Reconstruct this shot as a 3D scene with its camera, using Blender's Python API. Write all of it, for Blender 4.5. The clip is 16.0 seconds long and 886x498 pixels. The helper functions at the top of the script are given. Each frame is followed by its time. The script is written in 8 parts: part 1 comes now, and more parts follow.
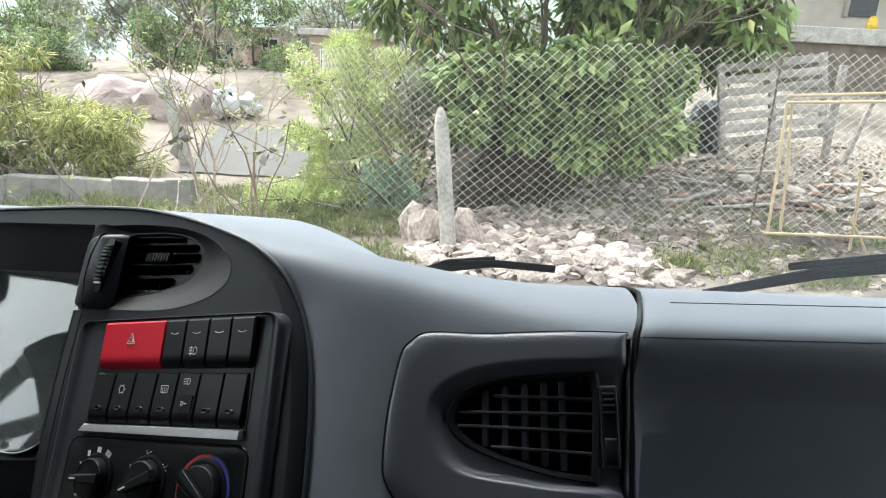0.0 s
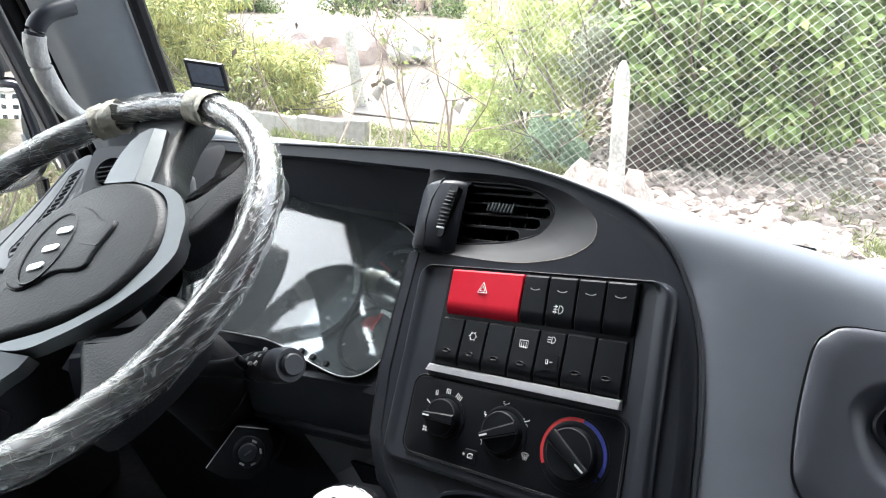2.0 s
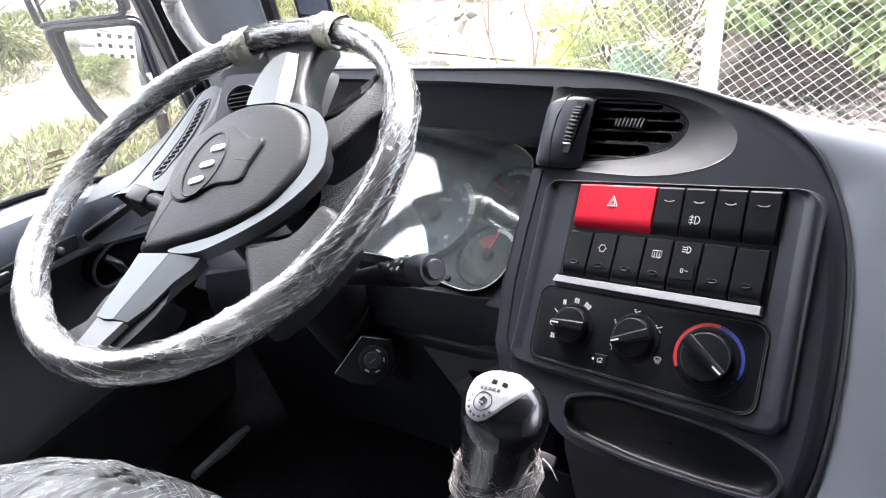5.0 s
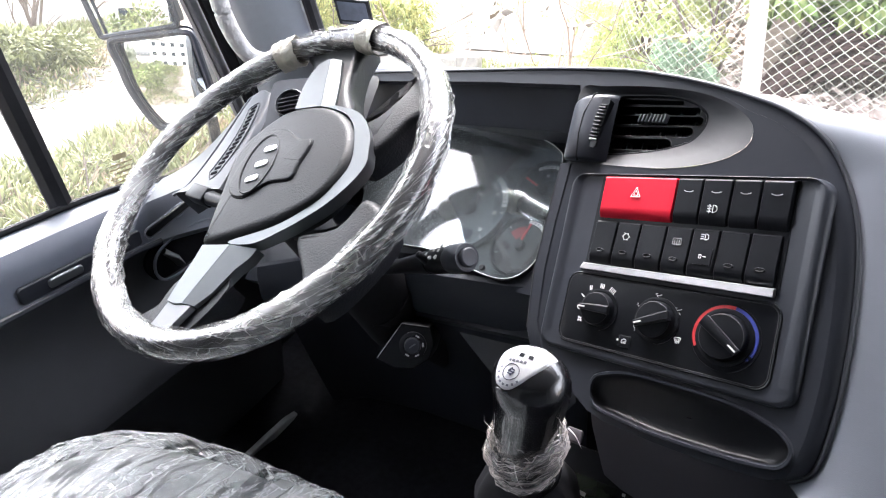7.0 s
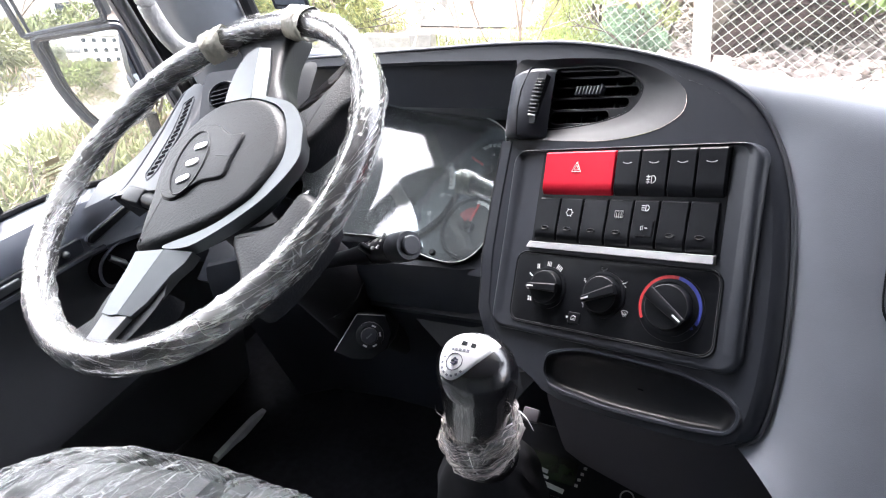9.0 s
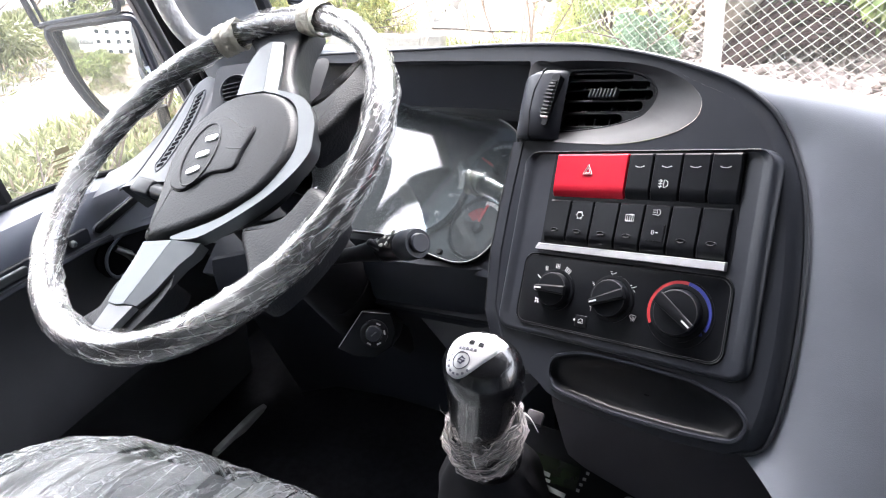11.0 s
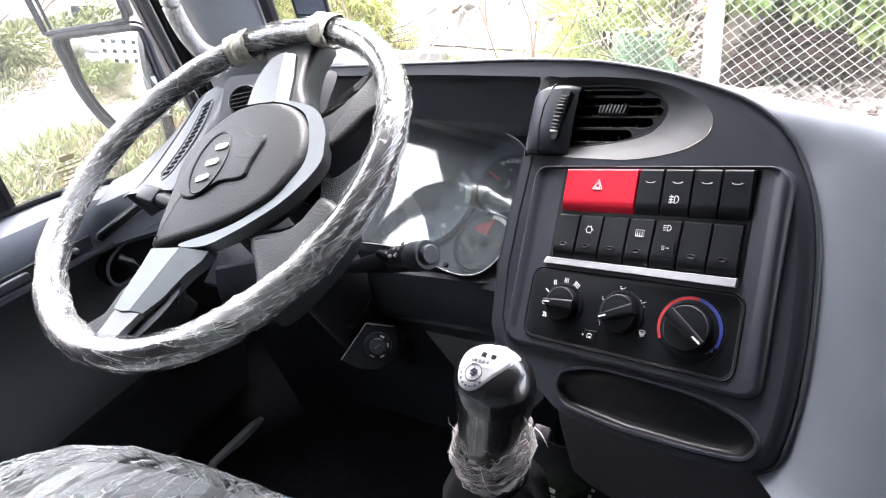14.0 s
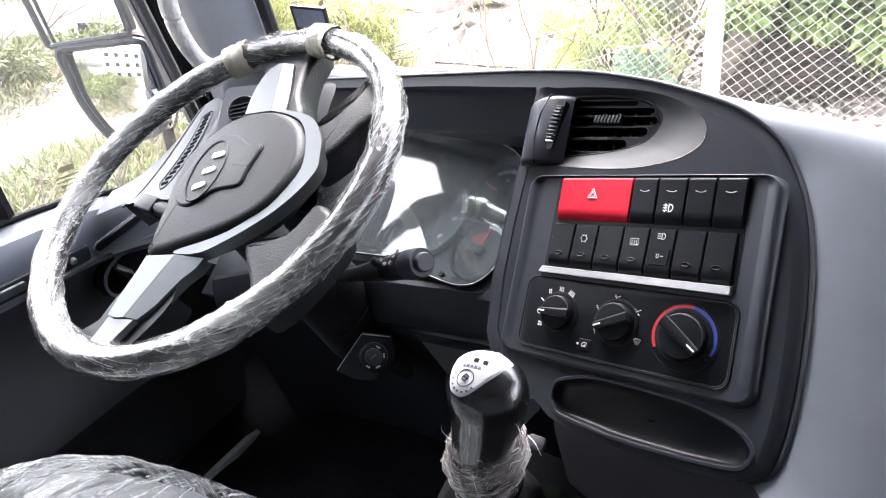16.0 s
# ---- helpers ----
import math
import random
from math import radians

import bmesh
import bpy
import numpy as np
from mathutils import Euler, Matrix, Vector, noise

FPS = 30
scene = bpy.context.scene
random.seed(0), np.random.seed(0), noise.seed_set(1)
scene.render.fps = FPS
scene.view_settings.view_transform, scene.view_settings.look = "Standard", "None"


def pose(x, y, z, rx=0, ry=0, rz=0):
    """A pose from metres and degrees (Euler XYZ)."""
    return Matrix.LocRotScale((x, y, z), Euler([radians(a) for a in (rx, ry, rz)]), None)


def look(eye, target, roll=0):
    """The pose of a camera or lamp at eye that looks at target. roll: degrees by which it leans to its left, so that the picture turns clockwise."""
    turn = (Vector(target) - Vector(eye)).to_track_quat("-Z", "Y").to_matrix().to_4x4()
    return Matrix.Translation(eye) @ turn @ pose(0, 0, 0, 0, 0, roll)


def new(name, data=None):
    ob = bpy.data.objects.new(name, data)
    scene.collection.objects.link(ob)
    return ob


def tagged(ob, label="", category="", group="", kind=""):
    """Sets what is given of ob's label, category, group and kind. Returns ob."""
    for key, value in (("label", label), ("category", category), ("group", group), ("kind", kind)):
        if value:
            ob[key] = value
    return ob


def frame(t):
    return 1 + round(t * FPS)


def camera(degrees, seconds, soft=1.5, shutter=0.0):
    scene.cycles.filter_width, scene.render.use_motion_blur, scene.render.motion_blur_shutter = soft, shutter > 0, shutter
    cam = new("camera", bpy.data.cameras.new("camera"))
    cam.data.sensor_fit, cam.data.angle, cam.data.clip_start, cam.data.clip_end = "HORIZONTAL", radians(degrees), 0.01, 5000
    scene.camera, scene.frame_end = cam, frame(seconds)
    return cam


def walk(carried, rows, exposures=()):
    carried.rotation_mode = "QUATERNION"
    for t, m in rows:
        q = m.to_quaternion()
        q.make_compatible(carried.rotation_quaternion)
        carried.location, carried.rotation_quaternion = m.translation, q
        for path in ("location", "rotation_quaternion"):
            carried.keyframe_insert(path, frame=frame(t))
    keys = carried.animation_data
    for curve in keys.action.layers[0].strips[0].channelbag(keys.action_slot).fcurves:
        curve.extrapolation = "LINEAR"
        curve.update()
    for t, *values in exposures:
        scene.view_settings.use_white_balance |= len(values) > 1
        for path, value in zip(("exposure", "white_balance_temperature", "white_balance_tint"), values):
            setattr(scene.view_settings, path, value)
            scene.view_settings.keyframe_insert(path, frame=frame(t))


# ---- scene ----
cam = camera(72.0, 16.0, 1.1)
PATH = [
    (0, (0.036, 0.012, 2.131), (0.097, 1.935, 1.585), 2.9),
    (0.5, (-0.017, 0.007, 2.12), (-0.137, 1.906, 1.502), 3.3),
    (1, (-0.043, 0.019, 2.11), (-0.217, 1.885, 1.411), 3.1),
    (1.5, (-0.093, 0.029, 2.111), (-0.331, 1.883, 1.399), 4.0),
    (2, (-0.158, 0.023, 2.118), (-0.547, 1.849, 1.399), 4.4),
    (2.5, (-0.19, 0.013, 2.122), (-0.688, 1.809, 1.395), 4.0),
    (3, (-0.216, -0.006, 2.109), (-0.777, 1.739, 1.308), 3.9),
    (3.5, (-0.212, -0.012, 2.105), (-0.797, 1.704, 1.261), 2.7),
    (4, (-0.21, -0.016, 2.099), (-0.78, 1.702, 1.248), 3.6),
    (4.5, (-0.204, -0.012, 2.096), (-0.753, 1.703, 1.226), 3.0),
    (5, (-0.201, -0.021, 2.098), (-0.783, 1.667, 1.197), 1.9),
    (5.2, (-0.204, -0.042, 2.097), (-0.858, 1.624, 1.206), 2.6),
    (7.3, (-0.17, -0.062, 2.114), (-0.856, 1.574, 1.19), -0.8),
    (7.5, (-0.164, -0.055, 2.113), (-0.807, 1.591, 1.176), -1.1),
    (8, (-0.166, -0.046, 2.11), (-0.801, 1.595, 1.158), -2.4),
    (8.5, (-0.166, -0.044, 2.111), (-0.777, 1.596, 1.141), -2.8),
    (9, (-0.163, -0.039, 2.113), (-0.757, 1.603, 1.14), -3.0),
    (9.5, (-0.168, -0.041, 2.116), (-0.759, 1.608, 1.152), -2.8),
    (9.7, (-0.171, -0.042, 2.111), (-0.769, 1.601, 1.14), -2.4),
    (11.8, (-0.166, -0.039, 2.109), (-0.767, 1.618, 1.165), -0.5),
    (12, (-0.176, -0.044, 2.113), (-0.769, 1.623, 1.181), 0.2),
    (12.5, (-0.17, -0.045, 2.108), (-0.806, 1.612, 1.186), -0.9),
    (13, (-0.171, -0.043, 2.107), (-0.797, 1.618, 1.184), -0.4),
    (13.5, (-0.175, -0.043, 2.107), (-0.782, 1.63, 1.194), -0.2),
    (14, (-0.179, -0.045, 2.106), (-0.782, 1.624, 1.184), -0.3),
    (14.5, (-0.169, -0.039, 2.108), (-0.761, 1.653, 1.221), 0.7),
    (15, (-0.171, -0.043, 2.102), (-0.799, 1.634, 1.212), -0.0),
    (15.5, (-0.166, -0.043, 2.102), (-0.793, 1.644, 1.23), -0.1),
    (16, (-0.172, -0.046, 2.099), (-0.787, 1.644, 1.224), -0.1),
]
# ---------------------------------------------------------------- light
EXPO = [(0.0, 2.24, 6350, 3), (0.6, 2.34, 6350, 4.5), (1.1, 2.38, 6350, 5.5), (1.6, 3.14, 6320, 7), (3.0, 3.24, 6300, 9), (4.0, 3.56, 6320, 12), (5.0, 3.82, 6350, 14), (8.5, 3.92, 6380, 15), (16.0, 3.92, 6380, 15.5)]
walk(cam, [(t, look(eye, target, roll)) for t, eye, target, roll in PATH], EXPO)
world = bpy.data.worlds.new("overcast_sky")
scene.world = world
world.use_nodes = True
_n = world.node_tree.nodes
_sky = _n.new("ShaderNodeTexSky")
_sky.sky_type, _sky.sun_disc = "NISHITA", False
_sky.sun_elevation, _sky.sun_rotation = radians(60), radians(-40)
_sky.dust_density, _sky.air_density = 4.0, 1.0
_hsv = _n.new("ShaderNodeHueSaturation")
_hsv.inputs["Saturation"].default_value = 0.25
world.node_tree.links.new(_sky.outputs[0], _hsv.inputs["Color"])
world.node_tree.links.new(_hsv.outputs[0], _n["Background"].inputs["Color"])
_n["Background"].inputs["Strength"].default_value = 0.15
_s = bpy.data.lights.new("sun", "SUN")
_s.energy, _s.angle, _s.color = 0.5, radians(40), (1.0, 0.97, 0.92)
sun = new("sun", _s)
sun.matrix_world = look((-3.2, 3.8, 8.7), (0, 0, 0))

# ---------------------------------------------------------------- materials
def mat(name, color, rough=0.5, metal=0.0, var=0.15, scale=60.0, bump=0.0, bscale=600.0, coat=0.0, spec=0.5, stain=None, ramp=None):
    """A surface with variation at two scales and fine relief; ramp mixes in a second colour."""
    m = bpy.data.materials.new(name)
    m.use_nodes = True
    nt = m.node_tree
    b = nt.nodes["Principled BSDF"]
    b.inputs["Roughness"].default_value, b.inputs["Metallic"].default_value = rough, metal
    b.inputs["Coat Weight"].default_value, b.inputs["Specular IOR Level"].default_value = coat, spec
    tc = nt.nodes.new("ShaderNodeTexCoord")
    n1 = nt.nodes.new("ShaderNodeTexNoise")
    n1.inputs["Scale"].default_value, n1.inputs["Detail"].default_value = scale, 6
    nt.links.new(tc.outputs["Object"], n1.inputs["Vector"])
    n2 = nt.nodes.new("ShaderNodeTexNoise")
    n2.inputs["Scale"].default_value, n2.inputs["Detail"].default_value = scale * 0.13, 3
    nt.links.new(tc.outputs["Object"], n2.inputs["Vector"])
    add = nt.nodes.new("ShaderNodeMath")
    nt.links.new(n1.outputs["Fac"], add.inputs[0])
    nt.links.new(n2.outputs["Fac"], add.inputs[1])
    half = nt.nodes.new("ShaderNodeMath")
    half.operation = "MULTIPLY"
    half.inputs[1].default_value = 0.5
    nt.links.new(add.outputs[0], half.inputs[0])
    cr = nt.nodes.new("ShaderNodeValToRGB")
    lo = [c * (1 - var) for c in color] + [1]
    hi = [min(1, c * (1 + var)) for c in (ramp or color)] + [1]
    cr.color_ramp.elements[0].color, cr.color_ramp.elements[1].color = lo, hi
    cr.color_ramp.elements[0].position, cr.color_ramp.elements[1].position = 0.35, 0.65
    nt.links.new(half.outputs[0], cr.inputs["Fac"])
    nt.links.new(cr.outputs["Color"], b.inputs["Base Color"])
    rr = nt.nodes.new("ShaderNodeMapRange")
    rr.inputs["To Min"].default_value, rr.inputs["To Max"].default_value = max(0, rough - 0.07), min(1, rough + 0.07)
    nt.links.new(n2.outputs["Fac"], rr.inputs["Value"])
    nt.links.new(rr.outputs[0], b.inputs["Roughness"])
    if bump:
        n3 = nt.nodes.new("ShaderNodeTexNoise")
        n3.inputs["Scale"].default_value, n3.inputs["Detail"].default_value = bscale, 2
        nt.links.new(tc.outputs["Object"], n3.inputs["Vector"])
        bp = nt.nodes.new("ShaderNodeBump")
        bp.inputs["Strength"].default_value, bp.inputs["Distance"].default_value = bump, 0.4 / bscale
        nt.links.new(n3.outputs["Fac"], bp.inputs["Height"])
        nt.links.new(bp.outputs[0], b.inputs["Normal"])
    return m


def varied(m, amount=0.25):
    """Lets every object (or loose island) of a material differ a little in brightness."""
    nt = m.node_tree
    b = nt.nodes["Principled BSDF"]
    src = b.inputs["Base Color"].links[0].from_socket
    oi = nt.nodes.new("ShaderNodeObjectInfo")
    ge = nt.nodes.new("ShaderNodeNewGeometry")
    ad = nt.nodes.new("ShaderNodeMath")
    nt.links.new(oi.outputs["Random"], ad.inputs[0])
    nt.links.new(ge.outputs["Random Per Island"], ad.inputs[1])
    fr = nt.nodes.new("ShaderNodeMath")
    fr.operation = "FRACT"
    nt.links.new(ad.outputs[0], fr.inputs[0])
    mr = nt.nodes.new("ShaderNodeMapRange")
    mr.inputs["To Min"].default_value, mr.inputs["To Max"].default_value = 1 - amount, 1 + amount
    nt.links.new(fr.outputs[0], mr.inputs["Value"])
    hv = nt.nodes.new("ShaderNodeHueSaturation")
    nt.links.new(mr.outputs[0], hv.inputs["Value"])
    nt.links.new(src, hv.inputs["Color"])
    nt.links.new(hv.outputs[0], b.inputs["Base Color"])
    return m


def glassy(name, tint=(1, 1, 1), gloss=1.0, veil=0.0, rough=0.02, haze=0.0):
    """A thin pane: clear, with a reflection that grows towards grazing angles."""
    m = bpy.data.materials.new(name)
    m.use_nodes = True
    nt = m.node_tree
    out = nt.nodes["Material Output"]
    nt.nodes.remove(nt.nodes["Principled BSDF"])
    tr = nt.nodes.new("ShaderNodeBsdfTransparent")
    tr.inputs["Color"].default_value = (*tint, 1)
    gl = nt.nodes.new("ShaderNodeBsdfGlossy")
    gl.inputs["Roughness"].default_value = rough
    fr = nt.nodes.new("ShaderNodeFresnel")
    fr.inputs["IOR"].default_value = 1.45
    mu = nt.nodes.new("ShaderNodeMath")
    mu.operation = "MULTIPLY"
    mu.inputs[1].default_value = gloss
    nt.links.new(fr.outputs[0], mu.inputs[0])
    mx = nt.nodes.new("ShaderNodeMixShader")
    nt.links.new(mu.outputs[0], mx.inputs[0])
    nt.links.new(tr.outputs[0], mx.inputs[1])
    nt.links.new(gl.outputs[0], mx.inputs[2])
    # even pale diffuse layer that stands in for reflected haze on the lens
    if veil:
        df = nt.nodes.new("ShaderNodeBsdfDiffuse")
        df.inputs["Color"].default_value = (0.62, 0.68, 0.72, 1)
        m2 = nt.nodes.new("ShaderNodeMixShader")
        m2.inputs[0].default_value = veil
        nt.links.new(mx.outputs[0], m2.inputs[1])
        nt.links.new(df.outputs[0], m2.inputs[2])
        mx = m2
    if haze:
        tl = nt.nodes.new("ShaderNodeBsdfTranslucent")
        tl.inputs["Color"].default_value = (0.80, 0.82, 0.80, 1)
        sm = nt.nodes.new("ShaderNodeTexNoise")
        sm.inputs["Scale"].default_value = 5.0
        sm.inputs["Detail"].default_value = 5.0
        mr = nt.nodes.new("ShaderNodeMapRange")
        mr.inputs["To Min"].default_value = haze * 0.6
        mr.inputs["To Max"].default_value = haze * 1.4
        nt.links.new(sm.outputs[0], mr.inputs["Value"])
        m3 = nt.nodes.new("ShaderNodeMixShader")
        nt.links.new(mr.outputs[0], m3.inputs[0])
        nt.links.new(mx.outputs[0], m3.inputs[1])
        nt.links.new(tl.outputs[0], m3.inputs[2])
        mx = m3
    nt.links.new(mx.outputs[0], out.inputs["Surface"])
    return m


def wrap(name, scale, cross, base=0.10, colour=(0.88, 0.89, 0.88), fine=0.75, dark=0.0):
    """Clear film pulled tight: thin bright creases in two directions and milky patches over a see-through sheet; dark
    draws the shade of folds.
    """
    m = bpy.data.materials.new(name)
    m.use_nodes = True
    nt = m.node_tree
    b = nt.nodes["Principled BSDF"]
    b.inputs["Base Color"].default_value = (*colour, 1)
    b.inputs["Roughness"].default_value = 0.18
    uv = nt.nodes.new("ShaderNodeTexCoord")

    def crease(sc, sharp, detail, dist):
        mp = nt.nodes.new("ShaderNodeMapping")
        mp.inputs["Scale"].default_value = sc
        nt.links.new(uv.outputs["UV"], mp.inputs["Vector"])
        n = nt.nodes.new("ShaderNodeTexNoise")
        n.inputs["Scale"].default_value, n.inputs["Detail"].default_value, n.inputs["Distortion"].default_value = 1.0, detail, dist
        nt.links.new(mp.outputs[0], n.inputs["Vector"])
        a = nt.nodes.new("ShaderNodeMath")
        a.operation = "SUBTRACT"
        a.inputs[1].default_value = 0.5
        nt.links.new(n.outputs["Fac"], a.inputs[0])
        c = nt.nodes.new("ShaderNodeMath")
        c.operation = "ABSOLUTE"
        nt.links.new(a.outputs[0], c.inputs[0])
        r = nt.nodes.new("ShaderNodeMapRange")
        r.inputs["From Min"].default_value, r.inputs["From Max"].default_value = 0.0, sharp
        r.inputs["To Min"].default_value, r.inputs["To Max"].default_value = 1.0, 0.0
        nt.links.new(c.outputs[0], r.inputs["Value"])
        return r.outputs[0], n.outputs["Fac"]

    def mixed(op, x, y):
        q = nt.nodes.new("ShaderNodeMath")
        q.operation, q.use_clamp = op, True
        for i, v in enumerate((x, y)):
            if isinstance(v, float):
                q.inputs[i].default_value = v
            else:
                nt.links.new(v, q.inputs[i])
        return q.outputs[0]

    long_, h1 = crease(scale, 0.022, 4, 0.2)
    short, h2 = crease(cross, 0.012, 2, 0.6)
    _, patch = crease((scale[0] * 0.35, scale[1] * 0.10, 1), 0.1, 3, 0.3)
    pr = nt.nodes.new("ShaderNodeMapRange")
    pr.inputs["From Min"].default_value, pr.inputs["From Max"].default_value = 0.47, 0.66
    pr.inputs["To Min"].default_value, pr.inputs["To Max"].default_value = 0.0, 0.6
    nt.links.new(patch, pr.inputs["Value"])
    s = mixed("ADD", mixed("MULTIPLY", long_, 0.65), mixed("MULTIPLY", short, fine))
    s = mixed("ADD", mixed("ADD", s, pr.outputs[0]), base)
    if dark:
        # shade of the folds, drawn as lines of lower opacity
        fold_shade, _ = crease((scale[0] * 0.7, scale[1] * 0.8, 1), 0.035, 5, 0.5)
        s = mixed("SUBTRACT", s, mixed("MULTIPLY", fold_shade, dark))
    s = mixed("MINIMUM", s, 0.94)
    bp = nt.nodes.new("ShaderNodeBump")
    bp.inputs["Strength"].default_value, bp.inputs["Distance"].default_value = 1.0, 0.003
    nt.links.new(mixed("ADD", mixed("MULTIPLY", long_, 0.4), mixed("MULTIPLY", h1, 0.6)), bp.inputs["Height"])
    nt.links.new(bp.outputs[0], b.inputs["Normal"])
    tr = nt.nodes.new("ShaderNodeBsdfTransparent")
    mx = nt.nodes.new("ShaderNodeMixShader")
    nt.links.new(s, mx.inputs[0])
    nt.links.new(tr.outputs[0], mx.inputs[1])
    nt.links.new(b.outputs[0], mx.inputs[2])
    nt.links.new(mx.outputs[0], nt.nodes["Material Output"].inputs["Surface"])
    return m


PAD = mat("grey_grained_plastic", (0.168, 0.185, 0.220), 0.60, spec=0.32, bump=0.35, bscale=1400, var=0.06, scale=25)
DARK = mat("dark_grained_plastic", (0.0195, 0.0222, 0.0292), 0.42, bump=0.35, bscale=1600, var=0.1, scale=25, spec=0.20)
BLACK = mat("black_plastic", (0.0076, 0.0086, 0.0112), 0.34, spec=0.2, var=0.15, bump=0.1, bscale=1500)
BEZEL = mat("satin_charcoal_plastic", (0.0270, 0.0305, 0.0391), 0.38, spec=0.28, var=0.08, bump=0.15, bscale=1500)
BEZEL2 = mat("grey_side_trim_plastic", (0.0308, 0.0350, 0.0441), 0.45, var=0.06, bump=0.2, bscale=1500, scale=25)
SATIN = mat("satin_vent_surround", (0.0255, 0.0270, 0.0310), 0.62, var=0.06, bump=0.1, bscale=1500)
# near-black that stands for the shade inside vents, slots and pockets
HOLE_SHADE = mat("opening_shade", (0.010, 0.010, 0.012), 0.9, spec=0.0)
RED = mat("red_plastic", (0.60, 0.008, 0.03), 0.42, var=0.05, bump=0.05, spec=0.25)
WHITE = mat("white_print", (0.75, 0.75, 0.75), 0.5, var=0.04)
GREYP = mat("grey_print", (0.4, 0.4, 0.4), 0.5, var=0.04)
REDP = mat("red_print", (0.42, 0.025, 0.03), 0.5, var=0.04)
BLUEP = mat("blue_print", (0.025, 0.04, 0.24), 0.5, var=0.04)
SILVER = mat("silver_paint", (0.112, 0.121, 0.128), 0.46, metal=0.75, var=0.05)
STRIP = mat("pale_grey_strip", (0.30, 0.30, 0.32), 0.42, metal=0.3, var=0.08)
LEATHER = mat("black_leathergrain", (0.0085, 0.0100, 0.0130), 0.48, spec=0.25, bump=0.6, bscale=430, var=0.15)
GLOSS = mat("glossy_black_knob", (0.0060, 0.0060, 0.0074), 0.21, bump=0.7, bscale=620, coat=1.0, spec=0.8)
RUBBER = mat("black_rubber", (0.0125, 0.0128, 0.0150), 0.6, var=0.2, spec=0.15)
WIPER = mat("matt_black_wiper", (0.004, 0.004, 0.006), 0.85, spec=0.02, var=0.2)
LINER = mat("pale_liner", (0.1564, 0.1700, 0.1887), 0.85, bump=0.4, bscale=500, var=0.05)
TRIM = mat("grey_pillar_trim", (0.185, 0.200, 0.222), 0.6, bump=0.3, bscale=1200, var=0.05)
FILM = wrap("plastic_wrap", (16, 13, 1), (52, 5, 1), 0.05, (0.70, 0.71, 0.70), 0.42)
FILM.node_tree.nodes["Principled BSDF"].inputs["Coat Weight"].default_value = 0.8
RIMW = mat("wrapped_rim", (0.02, 0.02, 0.022), 0.22, bump=0.5, bscale=160, coat=1.0, spec=0.8)
FILMW = wrap("white_plastic_wrap", (5, 13, 1), (22, 6, 1), 0.30, (0.74, 0.69, 0.67), 0.9, 0.45)
CLEAR = glassy("window_glass", (0.97, 0.98, 0.97), 0.08, haze=0.012)
SCREEN = glassy("windscreen_glass", (0.97, 0.98, 0.97), 0.08, haze=0.007)
LENS = glassy("cluster_lens", (0.86, 0.92, 0.94), 3.2, 0.020, 0.04)
MIRROR = mat("mirror", (0.56, 0.58, 0.59), 0.01, metal=1.0, var=0.0)
MIRROR.node_tree.nodes["Principled BSDF"].inputs["Roughness"].links and MIRROR.node_tree.links.remove(MIRROR.node_tree.nodes["Principled BSDF"].inputs["Roughness"].links[0])
MIRROR.node_tree.nodes["Principled BSDF"].inputs["Roughness"].default_value = 0.0
DIAL = mat("dial_face", (0.040, 0.048, 0.057), 0.5, var=0.05)
CLOTH = mat("dark_carpet", (0.0150, 0.0155, 0.0185), 0.95, spec=0.02, bump=0.8, bscale=900, var=0.3)
SEAT = mat("grey_seat_cloth", (0.085, 0.092, 0.096), 0.75, bump=0.6, bscale=700, var=0.2)
CONC = mat("concrete", (0.42, 0.405, 0.375), 0.85, var=0.35, scale=26, bump=1.0, bscale=60)
ROCK = varied(mat("pale_stone", (0.28, 0.23, 0.20), 0.85, var=0.35, scale=9, bump=0.9, bscale=30, ramp=(0.40, 0.335, 0.30)), 0.55)
RUBBLE = varied(mat("brown_rubble", (0.20, 0.145, 0.118), 0.9, var=0.35, scale=9, bump=0.9, bscale=30, ramp=(0.27, 0.215, 0.18)), 0.55)
BOULDER = mat("pink_boulder", (0.28, 0.215, 0.20), 0.85, var=0.2, scale=2.2, bump=1.0, bscale=14, ramp=(0.40, 0.33, 0.31))
EARTH = mat("dry_earth", (0.13, 0.10, 0.075), 0.95, var=0.3, scale=2.2, bump=1.0, bscale=25, ramp=(0.22, 0.185, 0.155))
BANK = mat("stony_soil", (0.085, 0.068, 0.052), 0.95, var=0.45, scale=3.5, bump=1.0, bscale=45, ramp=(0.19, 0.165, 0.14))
ROAD = mat("pale_road", (0.125, 0.118, 0.112), 0.9, var=0.12, scale=1.5, bump=0.5, bscale=40)
WIRE = mat("galvanised_wire", (0.64, 0.65, 0.56), 0.5, metal=0.15, var=0.15)
WOODG = varied(mat("weathered_grey_wood", (0.33, 0.30, 0.28), 0.85, var=0.35, scale=20, bump=0.6, bscale=80), 0.2)
CANE = varied(mat("dry_cane", (0.52, 0.42, 0.27), 0.6, var=0.2, scale=18), 0.15)
BARK = mat("grey_bark", (0.15, 0.12, 0.10), 0.9, var=0.3, scale=40, bump=0.8, bscale=90)
CHAR = mat("dark_netting", (0.055, 0.036, 0.032), 0.9, var=0.4, scale=12, bump=1, bscale=60)
PLASTER = mat("pale_plaster", (0.6, 0.56, 0.5), 0.9, var=0.12, scale=2.5, bump=0.4, bscale=30)
SACK = mat("dull_white_plastic", (0.50, 0.50, 0.485), 0.5, var=0.15, scale=6, bump=0.8, bscale=18)
